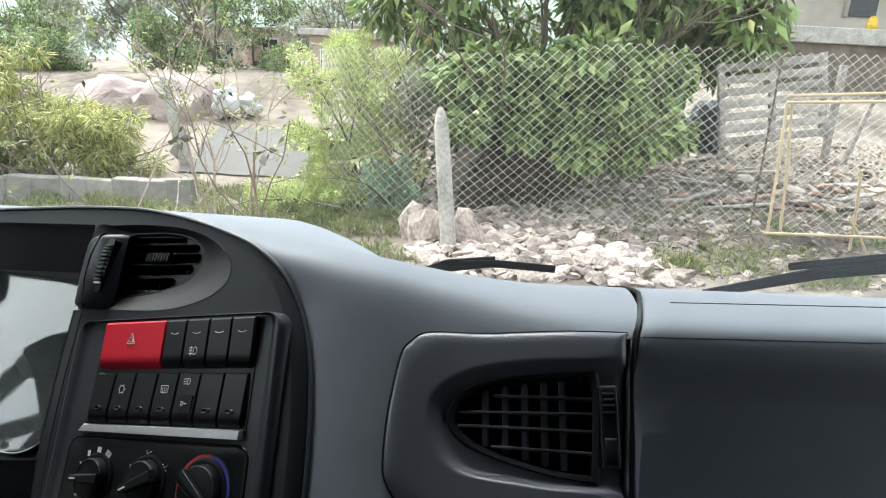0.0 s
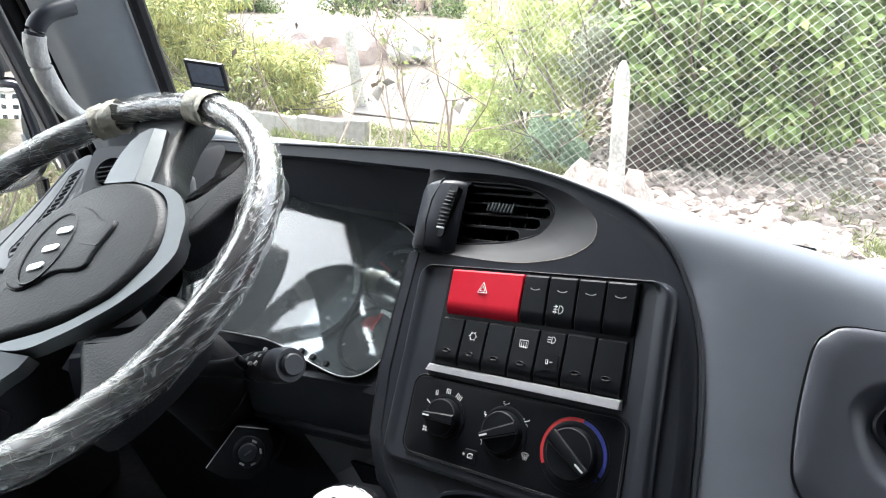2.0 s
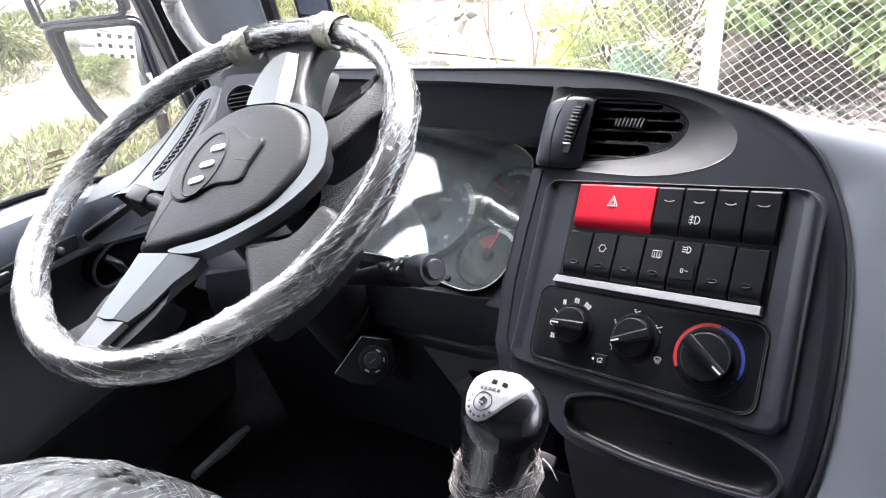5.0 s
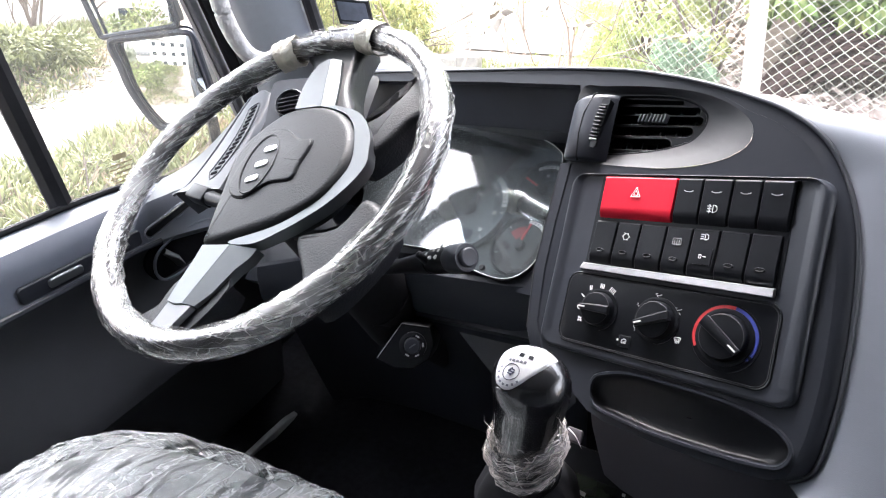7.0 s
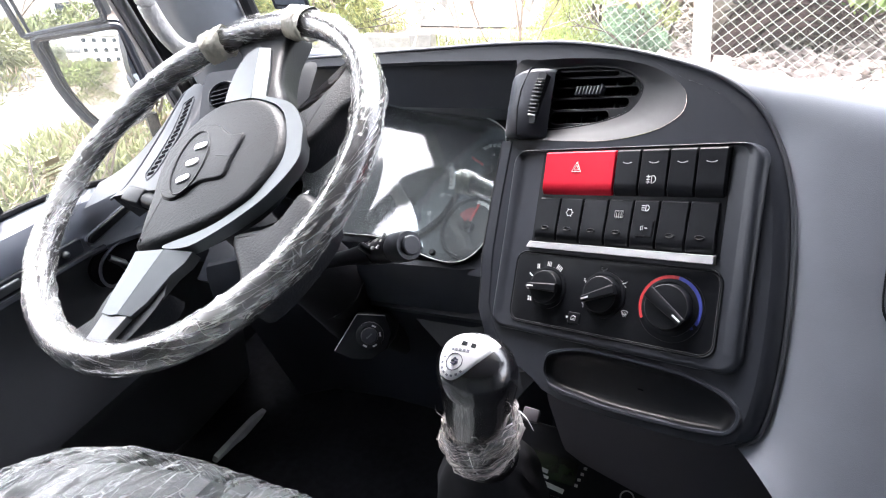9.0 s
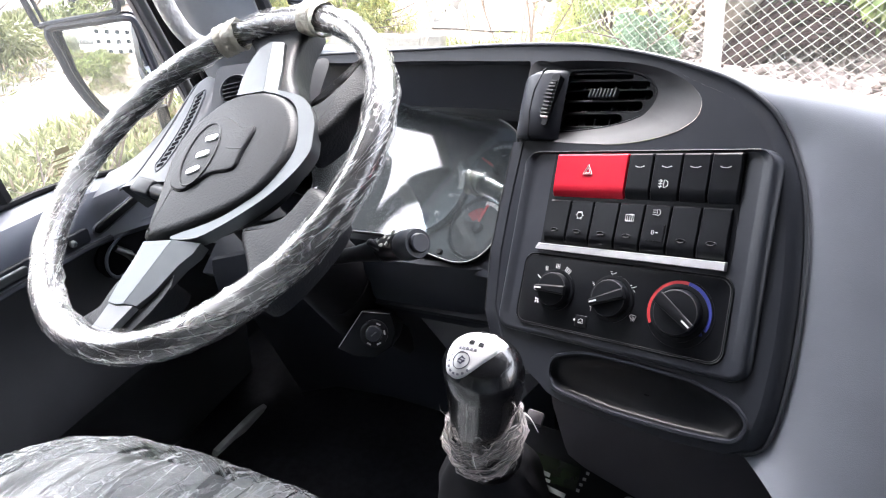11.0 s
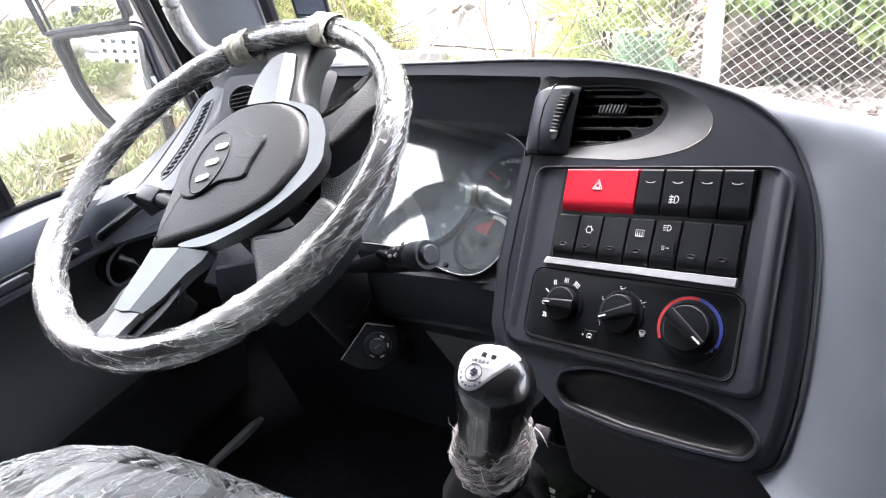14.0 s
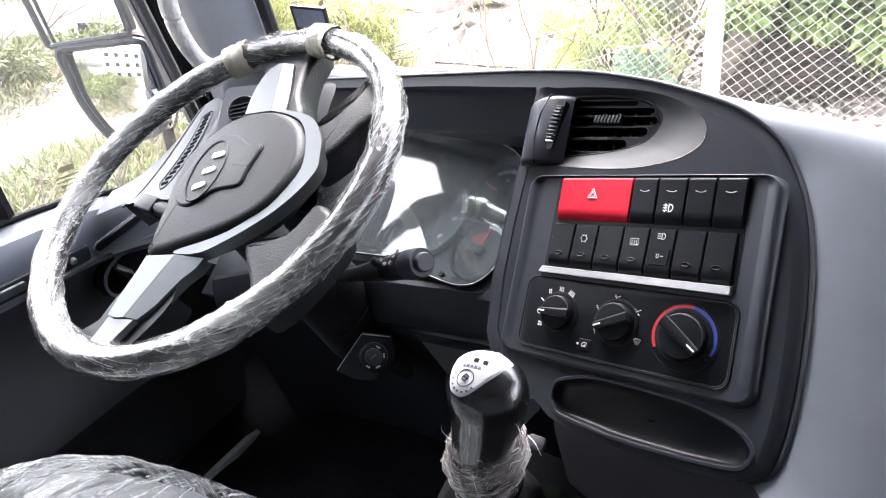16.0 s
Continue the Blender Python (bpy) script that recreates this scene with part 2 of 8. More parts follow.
PLASTERW = mat("white_plaster", (0.54, 0.53, 0.51), 0.9, var=0.08, scale=2.5, bump=0.3, bscale=30)
DARKGLASS = mat("dark_window", (0.03, 0.035, 0.04), 0.1, var=0.1)
TILE = varied(mat("clay_roof", (0.31, 0.205, 0.16), 0.85, var=0.25, scale=12, bump=0.6, bscale=40), 0.2)


def leafmat(name, a, b, spread=0.35, thin=0.22):
    m = varied(mat(name, a, 0.5, var=0.2, scale=3.0, ramp=b), spread)
    nt = m.node_tree
    p = nt.nodes["Principled BSDF"]
    tl = nt.nodes.new("ShaderNodeBsdfTranslucent")
    nt.links.new(p.inputs["Base Color"].links[0].from_socket, tl.inputs["Color"])
    mx = nt.nodes.new("ShaderNodeMixShader")
    mx.inputs[0].default_value = thin
    nt.links.new(p.outputs[0], mx.inputs[1])
    nt.links.new(tl.outputs[0], mx.inputs[2])
    nt.links.new(mx.outputs[0], nt.nodes["Material Output"].inputs["Surface"])
    return m


LEAF_D = leafmat("dark_green_leaf", (0.075, 0.125, 0.035), (0.19, 0.26, 0.085), 0.6)
LEAF_Y = leafmat("yellow_green_leaf", (0.29, 0.30, 0.08), (0.49, 0.47, 0.18))
LEAF_G = leafmat("fresh_green_leaf", (0.15, 0.205, 0.06), (0.29, 0.33, 0.12))
LEAF_B = leafmat("blue_green_leaf", (0.19, 0.29, 0.185), (0.32, 0.43, 0.29))
LEAF_S = leafmat("grey_green_leaf", (0.20, 0.225, 0.16), (0.33, 0.345, 0.25))
LEAF_F = leafmat("pale_feathery_leaf", (0.34, 0.43, 0.13), (0.52, 0.58, 0.24))
LEAF_P = leafmat("dusty_green_leaf", (0.10, 0.115, 0.045), (0.19, 0.195, 0.09))
LEAF_K = leafmat("withered_leaf", (0.05, 0.04, 0.03), (0.09, 0.075, 0.055), 0.3)
LEAF_T = leafmat("tan_dry_leaf", (0.13, 0.10, 0.065), (0.24, 0.19, 0.125))
# distance haze is mixed into this hillside colour
HAZE = mat("haze_tinted_hillside", (0.25, 0.33, 0.30), 0.95, var=0.18, scale=0.05, ramp=(0.32, 0.36, 0.33))
GRASS = leafmat("grass", (0.12, 0.155, 0.05), (0.235, 0.25, 0.105))

# ---------------------------------------------------------------- mesh helpers
def part(name, bm, material, parent=None, label="", smooth=True, m=None):
    """One mesh object from a bmesh, under a thing or a part."""
    if m is not None:
        bm.transform(m)
    bmesh.ops.recalc_face_normals(bm, faces=bm.faces)
    me = bpy.data.meshes.new(name)
    bm.to_mesh(me)
    bm.free()
    me.materials.append(material)
    if smooth:
        me.shade_smooth()
        me.set_sharp_from_angle(angle=radians(38))
    ob = new(name, me)
    if parent is not None:
        ob.parent = parent
        ob.matrix_parent_inverse = parent.matrix_world.inverted()
    return tagged(ob, label)


def raw(name, verts, faces, material, parent=None, label="", smooth=False, uvs=None):
    me = bpy.data.meshes.new(name)
    me.from_pydata([tuple(v) for v in verts], [], [tuple(f) for f in faces])
    me.materials.append(material)
    if smooth:
        me.shade_smooth()
    if uvs is not None:
        lay = me.uv_layers.new(name="UVMap")
        idx = np.empty(len(me.loops), dtype=np.int32)
        me.loops.foreach_get("vertex_index", idx)
        lay.data.foreach_set("uv", np.asarray(uvs, dtype=np.float32)[idx].ravel())
    ob = new(name, me)
    if parent is not None:
        ob.parent = parent
        ob.matrix_parent_inverse = parent.matrix_world.inverted()
    return tagged(ob, label)


def thing(name, at, label, category, group="", kind=""):
    ob = new(name)
    ob.location = at
    ob.empty_display_size = 0.05
    bpy.context.view_layer.update()
    return tagged(ob, label, category, group, kind)


def frame_m(o, x, y, z):
    m = Matrix.Identity(4)
    for i, c in enumerate((x, y, z)):
        for r in range(3):
            m[r][i] = c[r]
    m.translation = Vector(o)
    return m


def box(sx, sy, sz, bev=0.0, at=(0, 0, 0), seg=2, bm=None):
    b2 = bmesh.new()
    bmesh.ops.create_cube(b2, size=1)
    bmesh.ops.scale(b2, vec=(sx, sy, sz), verts=b2.verts)
    if bev:
        bmesh.ops.bevel(b2, geom=list(b2.edges), offset=bev, segments=seg, affect="EDGES", profile=0.5)
    bmesh.ops.translate(b2, vec=at, verts=b2.verts)
    return b2 if bm is None else merge(bm, b2)


def merge(a, b):
    """Adds bmesh b to a."""
    vm = {}
    for v in b.verts:
        vm[v] = a.verts.new(v.co)
    for f in b.faces:
        try:
            a.faces.new([vm[v] for v in f.verts])
        except ValueError:
            pass
    b.free()
    return a


def plate(outline, z0, z1, bev=0.0, seg=3):
    """A plate from a closed 2D outline (counter-clockwise), its front edge rounded."""
    bm = bmesh.new()
    n = len(outline)
    rows = [[bm.verts.new((x, y, z0)) for x, y in outline]]
    pts = [Vector(p) for p in outline]
    nor = []
    for i in range(n):
        d = (pts[(i + 1) % n] - pts[i - 1]).normalized()
        nor.append(Vector((-d.y, d.x)))
    steps = [(0, z1 - bev)] if bev else [(0, z1)]
    if bev:
        for k in range(1, seg + 1):
            a = math.pi / 2 * k / seg
            steps.append((bev * (1 - math.cos(a)), z1 - bev + bev * math.sin(a)))
    for ins, z in steps:
        rows.append([bm.verts.new((pts[i].x + nor[i].x * ins, pts[i].y + nor[i].y * ins, z)) for i in range(n)])
    for a, b in zip(rows, rows[1:]):
        for i in range(n):
            bm.faces.new((a[i], a[(i + 1) % n], b[(i + 1) % n], b[i]))
    bm.faces.new(rows[-1])
    bm.faces.new(list(reversed(rows[0])))
    return bm


def rrect(x0, y0, x1, y1, r, seg=5):
    out = []
    for cx, cy, a0 in ((x1 - r, y0 + r, -90), (x1 - r, y1 - r, 0), (x0 + r, y1 - r, 90), (x0 + r, y0 + r, 180)):
        for k in range(seg + 1):
            a = radians(a0 + 90 * k / seg)
            out.append((cx + r * math.cos(a), cy + r * math.sin(a)))
    return out


def smooth_loop(pts, n=8):
    """A closed Catmull-Rom curve through 2D points."""
    out = []
    m = len(pts)
    for i in range(m):
        p = [Vector(pts[(i + k) % m]) for k in (-1, 0, 1, 2)]
        for k in range(n):
            out.append(tuple(catmull(p, k / n)))
    return out


def catmull(p, t):
    return 0.5 * (2 * p[1] + (p[2] - p[0]) * t + (2 * p[0] - 5 * p[1] + 4 * p[2] - p[3]) * t * t + (3 * p[1] - p[0] - 3 * p[2] + p[3]) * t ** 3)


def smooth_path(pts, n=8):
    pts = [Vector(p) for p in pts]
    ext = [2 * pts[0] - pts[1]] + pts + [2 * pts[-1] - pts[-2]]
    out = []
    for i in range(len(pts) - 1):
        for k in range(n):
            out.append(catmull(ext[i:i + 4], k / n))
    return out + [pts[-1]]


def tube(path, radius, seg=8, closed=False, bm=None, flat=1.0, up=(0, 0, 1)):
    """A tube along points; radius may be a list; flat squeezes it along up."""
    bm = bm or bmesh.new()
    path = [Vector(p) for p in path]
    n = len(path)
    rad = radius if isinstance(radius, (list, tuple)) else [radius] * n
    rings = []
    for i, p in enumerate(path):
        a = path[i - 1] if (i or closed) else path[0]
        b = path[(i + 1) % n] if (i < n - 1 or closed) else path[-1]
        d = (b - a).normalized()
        ref = Vector(up) if abs(d.dot(Vector(up))) < 0.95 else Vector((1, 0, 0))
        s = d.cross(ref).normalized()
        w = s.cross(d)
        rings.append([bm.verts.new(p + rad[i] * (math.cos(2 * math.pi * k / seg) * s + flat * math.sin(2 * math.pi * k / seg) * w)) for k in range(seg)])
    for i in range(n if closed else n - 1):
        a, b = rings[i], rings[(i + 1) % n]
        for k in range(seg):
            bm.faces.new((a[k], a[(k + 1) % seg], b[(k + 1) % seg], b[k]))
    if not closed:
        bm.faces.new(list(reversed(rings[0])))
        bm.faces.new(rings[-1])
    return bm


def revolve(profile, seg=32, bm=None):
    """A turned shape from (radius, z) rows about z."""
    bm = bm or bmesh.new()
    rings = []
    for r, z in profile:
        if r < 1e-6:
            rings.append([bm.verts.new((0, 0, z))])
        else:
            rings.append([bm.verts.new((r * math.cos(2 * math.pi * k / seg), r * math.sin(2 * math.pi * k / seg), z)) for k in range(seg)])
    for a, b in zip(rings, rings[1:]):
        for k in range(seg):
            q = [a[k % len(a)], a[(k + 1) % seg % len(a)], b[(k + 1) % seg % len(b)], b[k % len(b)]]
            q = [v for i, v in enumerate(q) if v not in q[:i]]
            if len(q) > 2:
                bm.faces.new(q)
    return bm


def loft(rows, closed=False):
    bm = bmesh.new()
    vs = [[bm.verts.new(p) for p in r] for r in rows]
    for a, b in zip(vs, vs[1:]):
        n = len(a)
        for i in range(n if closed else n - 1):
            bm.faces.new((a[i], a[(i + 1) % n], b[(i + 1) % n], b[i]))
    return bm


def arc_band(r0, r1, a0, a1, z0, z1, seg=24, cx=0.0, cy=0.0):
    """A flat band along a circle, angles in degrees counter-clockwise."""
    bm = bmesh.new()
    rows = []
    for k in range(seg + 1):
        a = radians(a0 + (a1 - a0) * k / seg)
        c, s = math.cos(a), math.sin(a)
        rows.append([(cx + r0 * c, cy + r0 * s, z0), (cx + r1 * c, cy + r1 * s, z0), (cx + r1 * c, cy + r1 * s, z1), (cx + r0 * c, cy + r0 * s, z1)])
    b2 = loft(rows, True)
    b2.faces.new(list(reversed([b2.verts[i] for i in range(4)])) if b2.verts.ensure_lookup_table() is None else [])
    b2.faces.new([b2.verts[-4 + i] for i in range(4)])
    bm.free()
    return b2


def bars(rects, z0, z1):
    """Small flat printed marks, (cx, cy, w, h, degrees)."""
    bm = bmesh.new()
    for cx, cy, w, h, a in rects:
        b2 = box(w, h, z1 - z0)
        b2.transform(pose(cx, cy, (z0 + z1) / 2, 0, 0, a))
        merge(bm, b2)
    return bm


def lettering(text, size, m, material, name, parent, depth=0.0003):
    cu = bpy.data.curves.new(name, "FONT")
    cu.body, cu.size, cu.extrude = text, size, depth
    cu.align_x, cu.align_y = "CENTER", "CENTER"
    tmp = bpy.data.objects.new(name, cu)
    me = bpy.data.meshes.new_from_object(tmp)
    bpy.data.objects.remove(tmp)
    me.transform(m)
    me.materials.append(material)
    ob = new(name, me)
    ob.parent = parent
    ob.matrix_parent_inverse = parent.matrix_world.inverted()
    return ob


# ---------------------------------------------------------------- cab shell
PO, PU, PV, PN = Vector((-0.1829, 0.4837, 1.8438)), Vector((0.89297, -0.38421, 0.23451)), Vector((0.01847, 0.55183, 0.83375)), Vector((-0.44974, -0.74018, 0.49986))
PM = frame_m(PO, PU, PV, PN)


def W(a, b, c=0.0):
    """A place on the centre panel: across, up and out of it."""
    return PM @ Vector((a, b, c))


def slab(name, pts, thick, material, parent=None, label="", up=None):
    """A thick sheet from a flat polygon."""
    bm = bmesh.new()
    pts = [Vector(p) for p in pts]
    nrm = (pts[1] - pts[0]).cross(pts[2] - pts[0]).normalized()
    a = [bm.verts.new(p) for p in pts]
    b = [bm.verts.new(p + nrm * thick) for p in pts]
    bm.faces.new(a)
    bm.faces.new(list(reversed(b)))
    for i in range(len(pts)):
        bm.faces.new((a[i], b[i], b[(i + 1) % len(pts)], a[(i + 1) % len(pts)]))
    return part(name, bm, material, parent, label, smooth=False)


XL, XR, YB, YF, ZF, ZR = -1.13, 0.98, -0.85, 1.25, 1.05, 2.75
floor = slab("floor", [(XL - 0.1, YB, ZF), (XR, YB, ZF), (XR, YF, ZF), (XL - 0.1, YF, ZF)], -0.04, CLOTH)
tagged(floor, "dark carpeted cab floor", "floor", kind="structure")
ceil = slab("ceiling", [(XL, YB, ZR), (XR, YB, ZR), (XR, 0.75, ZR), (XL, 0.75, ZR)], 0.04, LINER)
tagged(ceil, "grey lined cab roof", "ceiling", kind="structure")
wall_back = slab("wall_back", [(XL, YB, ZF), (XR, YB, ZF), (XR, YB, ZR), (XL, YB, ZR)], 0.04, LINER)
tagged(wall_back, "grey lined rear cab wall", "wall", kind="structure")
fw = slab("wall_front", [(XL - 0.1, YF, ZF - 0.3), (XR, YF, ZF - 0.3), (XR, YF, 1.60), (XL - 0.1, YF, 1.60)], -0.04, DARK)
tagged(fw, "dark front bulkhead below the windscreen", "wall", kind="structure")
# passenger door, plain and unseen, its window opening sized to set the cab's light
for nm, y0, y1, z0, z1 in (("wall_right_lower", YB, YF, ZF, 1.66), ("wall_right_rear", YB, 0.0, 1.66, ZR), ("wall_right_upper", 0.0, 1.0, 2.45, ZR)):
    w = slab(nm, [(XR, y0, z0), (XR, y1, z0), (XR, y1, z1), (XR, y0, z1)], 0.05, TRIM)
    tagged(w, "dark unseen passenger side cab wall, opening sized for light", "wall", kind="structure")
# unseen wall, brought forward over the window to cut light from the rear
w = slab("wall_left_rear", [(XL, YB, ZF), (XL, 0.12, ZF), (XL, 0.12, ZR), (XL, YB, ZR)], -0.05, DARK)
tagged(w, "dark unseen cab wall behind the door, brought forward to cut light", "wall", kind="structure")
w = slab("wall_left_lower", [(XL - 0.06, -0.25, 0.95), (XL - 0.06, 1.25, 0.95), (XL - 0.06, 1.25, 1.64), (XL - 0.06, -0.25, 1.66)], -0.03, DARK)
tagged(w, "dark outer skin of the door", "wall", kind="structure")
w = slab("wall_left_upper", [(XL, -0.25, 2.53), (XL, 1.0, 2.53), (XL, 1.0, ZR), (XL, -0.25, ZR)], -0.05, LINER)
tagged(w, "grey cab side above the door window", "wall", kind="structure")

# windscreen: a clear leaning pane
rows = []
for k in range(9):
    s = k / 8
    y, z = 1.30 - 0.50 * s, 1.60 + 1.13 * s
    rows.append([(x, y - 0.10 * ((x + 0.075) / 1.0) ** 2, z) for x in np.linspace(-0.95, 0.97, 19)])
windscreen = part("windscreen", loft(rows), SCREEN)
windscreen.visible_shadow = False
tagged(windscreen, "clear curved windscreen glass", "windscreen", kind="structure")

# ---------------------------------------------------------------- dashboard
dash = thing("dashboard", (-0.2, 0.7, 1.6), "dark and mid-grey moulded plastic truck dashboard", "dashboard")

E_UV = [(-0.66, 0.2545), (-0.40, 0.2289), (-0.287, 0.2178), (-0.195, 0.2088), (-0.1293, 0.2006), (-0.0781, 0.1926), (-0.0315, 0.1813), (0.0053, 0.1700), (0.0400, 0.1570), (0.0720, 0.1430), (0.0965, 0.1265), (0.1135, 0.1090), (0.1270, 0.0850), (0.1370, 0.0600), (0.1435, 0.0340), (0.1475, 0.0040), (0.1498, -0.0300), (0.1506, -0.0620), (0.1502, -0.0900), (0.1483, -0.1170), (0.1450, -0.1380), (0.1390, -0.1520), (0.1255, -0.1610)]
def seam_x(w):
    """Where the seam beside the glove box runs."""
    return 0.1925 + 0.09 * min(0.0, w - 1.51) + 0.45 * min(0.09, max(0.0, w - 1.51))


F_XW = [(-1.12, 2.02), (-0.75, 2.06), (-0.60, 2.08), (-0.42, 2.08), (-0.25, 2.08), (-0.12, 2.08), (0.02, 2.08), (0.1, 2.08), (0.19, 2.08)] + [(seam_x(w) - 0.0015, w) for w in (2.05, 1.98, 1.88, 1.72, 1.62, 1.56, 1.50, 1.44, 1.37, 1.30)] + [(0.165, 1.24), (0.145, 1.19), (0.11, 1.17), (0.05, 1.16)]


def sstep(a, b, x):
    t = np.clip((x - a) / (b - a), 0, 1)
    return t * t * (3 - 2 * t)


def pad_h(x, w):
    """The pad's height over a leaning plane, from its top, its passenger face and the centre panel."""
    b = sstep(-0.26, 0.17, x)
    h = np.full_like(x, 1.2)
    for _ in range(12):
        y = 0.8 * w - 0.6 * h
        zt = (1 - b) * (1.992 - 0.25 * (y - 0.6)) + b * (1.960 - 0.05 * (y - 0.45) - 0.36 * 0.03 * np.log1p(np.exp((y - 0.545) / 0.03)))
        h = 0.5 * h + 0.5 * (zt - 0.6 * w) / 0.8
    top = h
    # passenger face, steeper on the glove box
    r = sstep(0.186, 0.200, x)
    y0 = (0.430 - 0.05 * sstep(0.02, 0.2, x)) * (1 - r) + 0.405 * r
    sl = 0.7 * (1 - r) + 0.30 * r
    face = (0.8 * w - y0 - sl * (0.6 * w - 1.889)) / (0.6 + sl * 0.8)
    # recess under the lip of the glove box lid
    face = face - 0.014 * r * (1 - sstep(1.478, 1.499, w)) * sstep(1.375, 1.46, w)
    k = 0.012 - 0.002 * sstep(0.0, 0.15, x)
    m = np.minimum(top, face)
    return m - k * np.log(np.exp(-(top - m) / k) + np.exp(-(face - m) / k))


def resample(pts, n):
    p = np.array(smooth_path([Vector((*q, 0)) for q in pts], 8))[:, :2]
    d = np.r_[0, np.cumsum(np.hypot(*np.diff(p, axis=0).T))]
    s = np.linspace(0, d[-1], n)
    return np.stack([np.interp(s, d, p[:, 0]), np.interp(s, d, p[:, 1])], 1)


# outline of the inset panel in the passenger face
VP = [(0.1812, 1.3889), (0.1485, 1.3908), (0.1165, 1.3948), (0.0823, 1.3973), (0.0567, 1.3988), (0.0374, 1.4032), (0.0230, 1.4104), (0.0142, 1.4228), (0.0115, 1.4340), (0.0121, 1.4573), (0.0148, 1.4816), (0.0206, 1.5111), (0.0277, 1.5215), (0.0443, 1.5288), (0.0991, 1.5227), (0.1900, 1.5160)]
vp = [tuple(p) for p in resample(VP, 140)]
VC = (0.110, 1.455)


def inside(poly, x, y):
    c = False
    for i in range(len(poly)):
        (ax, ay), (bx, by) = poly[i - 1], poly[i]
        if (ay > y) != (by > y) and x < (bx - ax) * (y - ay) / (by - ay) + ax:
            c = not c
    return c


VIN = [(VC[0] + (x - VC[0]) * (0.88 if x < VC[0] else 0.985), VC[1] + (w_ - VC[1]) * 0.86) for x, w_ in vp]
NE, NC = 230, 150
Euv = resample(E_UV, NE)
# the panel's right margin bends away from the driver
Ec = -0.010 * sstep(0.145, 0.075, Euv[:, 1])
Ew = np.array([W(a, b, c) for (a, b), c in zip(Euv, Ec)])
Exw = np.stack([Ew[:, 0], 0.8 * Ew[:, 1] + 0.6 * Ew[:, 2]], 1)
Eh = -0.6 * Ew[:, 1] + 0.8 * Ew[:, 2]
# outer stations, matched to the edge by their place along it
stu = np.array(E_UV)
sa = np.r_[0, np.cumsum(np.hypot(*np.diff(stu, axis=0).T))]
se = np.r_[0, np.cumsum(np.hypot(*np.diff(Euv, axis=0).T))]
Fx = np.stack([np.interp(se / se[-1], sa / sa[-1], np.array(F_XW)[:, k]) for k in (0, 1)], 1)
rows = []
for c in range(NC):
    t = (c / (NC - 1)) ** 1.7
    xw = Exw * (1 - t) + Fx * t
    h = pad_h(xw[:, 0], xw[:, 1])
    dist = np.hypot(*(xw - Exw).T)
    h0 = pad_h(Exw[:, 0], Exw[:, 1])
    h = h + (Eh - h0) * np.exp(-dist / 0.03)
    h = h - np.array([0.045 if 0 < q[0] < 0.2 and inside(VIN, *q) else 0.0 for q in xw])
    rows.append([(xw[i, 0], 0.8 * xw[i, 1] - 0.6 * h[i], 0.6 * xw[i, 1] + 0.8 * h[i]) for i in range(NE)])
part("top_pad", loft(rows), PAD, dash, "mid-grey grained plastic dash top")
# rounded rim where the pad meets the panel, paler to draw the highlight along it
part("fascia_rim", tube([W(a, b, c + 0.0012) for (a, b), c in zip(Euv, Ec)], 0.0020, 8), BEZEL2, dash, "pale rim drawing the highlight round the dark centre panel")

# ---------------------------------------------------------------- centre panel
def plate_holes(outer, holes, z0, z1):
    bm = bmesh.new()
    loops = []
    for lp in [outer] + holes:
        loops.append([bm.verts.new((x, y, z1)) for x, y in lp])
    ed = []
    for lp in loops:
        for i in range(len(lp)):
            ed.append(bm.edges.new((lp[i], lp[(i + 1) % len(lp)])))
    bmesh.ops.triangle_fill(bm, use_beauty=True, use_dissolve=False, edges=ed)
    for lp in loops:
        low = [bm.verts.new((v.co.x, v.co.y, z0)) for v in lp]
        for i in range(len(lp)):
            bm.faces.new((lp[i], low[i], low[(i + 1) % len(lp)], lp[(i + 1) % len(lp)]))
    return bm


VENT_O = smooth_loop([(-0.1435, 0.1790), (-0.114, 0.1795), (-0.0789, 0.1765), (-0.0459, 0.1720), (-0.015, 0.1660), (0.0145, 0.1560), (0.0377, 0.1420), (0.0505, 0.1270), (0.0503, 0.1116), (0.0396, 0.1015), (0.0253, 0.0950), (-0.0007, 0.0895), (-0.0292, 0.0875), (-0.0605, 0.0886), (-0.0945, 0.0910), (-0.1273, 0.0935), (-0.139, 0.0945), (-0.1430, 0.130)], 6)
VENT_G = smooth_loop([(-0.1026, 0.1729), (-0.0780, 0.1722), (-0.0513, 0.1697), (-0.0264, 0.1647), (-0.0109, 0.1577), (-0.0010, 0.1486), (0.0019, 0.1419), (0.0007, 0.1332), (-0.0048, 0.1242), (-0.0146, 0.1169), (-0.0396, 0.1103), (-0.0701, 0.1070), (-0.1013, 0.1064), (-0.1070, 0.1163), (-0.1089, 0.1380), (-0.1080, 0.1597)], 6)
TRAY = smooth_loop([(-0.0535, -0.1399), (-0.0527, -0.1287), (-0.0447, -0.1213), (-0.0186, -0.1135), (0.0099, -0.1120), (0.0620, -0.1129), (0.0858, -0.1151), (0.1087, -0.1210), (0.1201, -0.1265), (0.1275, -0.1351), (0.1268, -0.1439), (0.1218, -0.1508), (0.1140, -0.1538), (0.0927, -0.1564), (0.0699, -0.1578), (0.0191, -0.1591), (-0.0095, -0.1574), (-0.0408, -0.1540), (-0.0499, -0.1472)], 5)
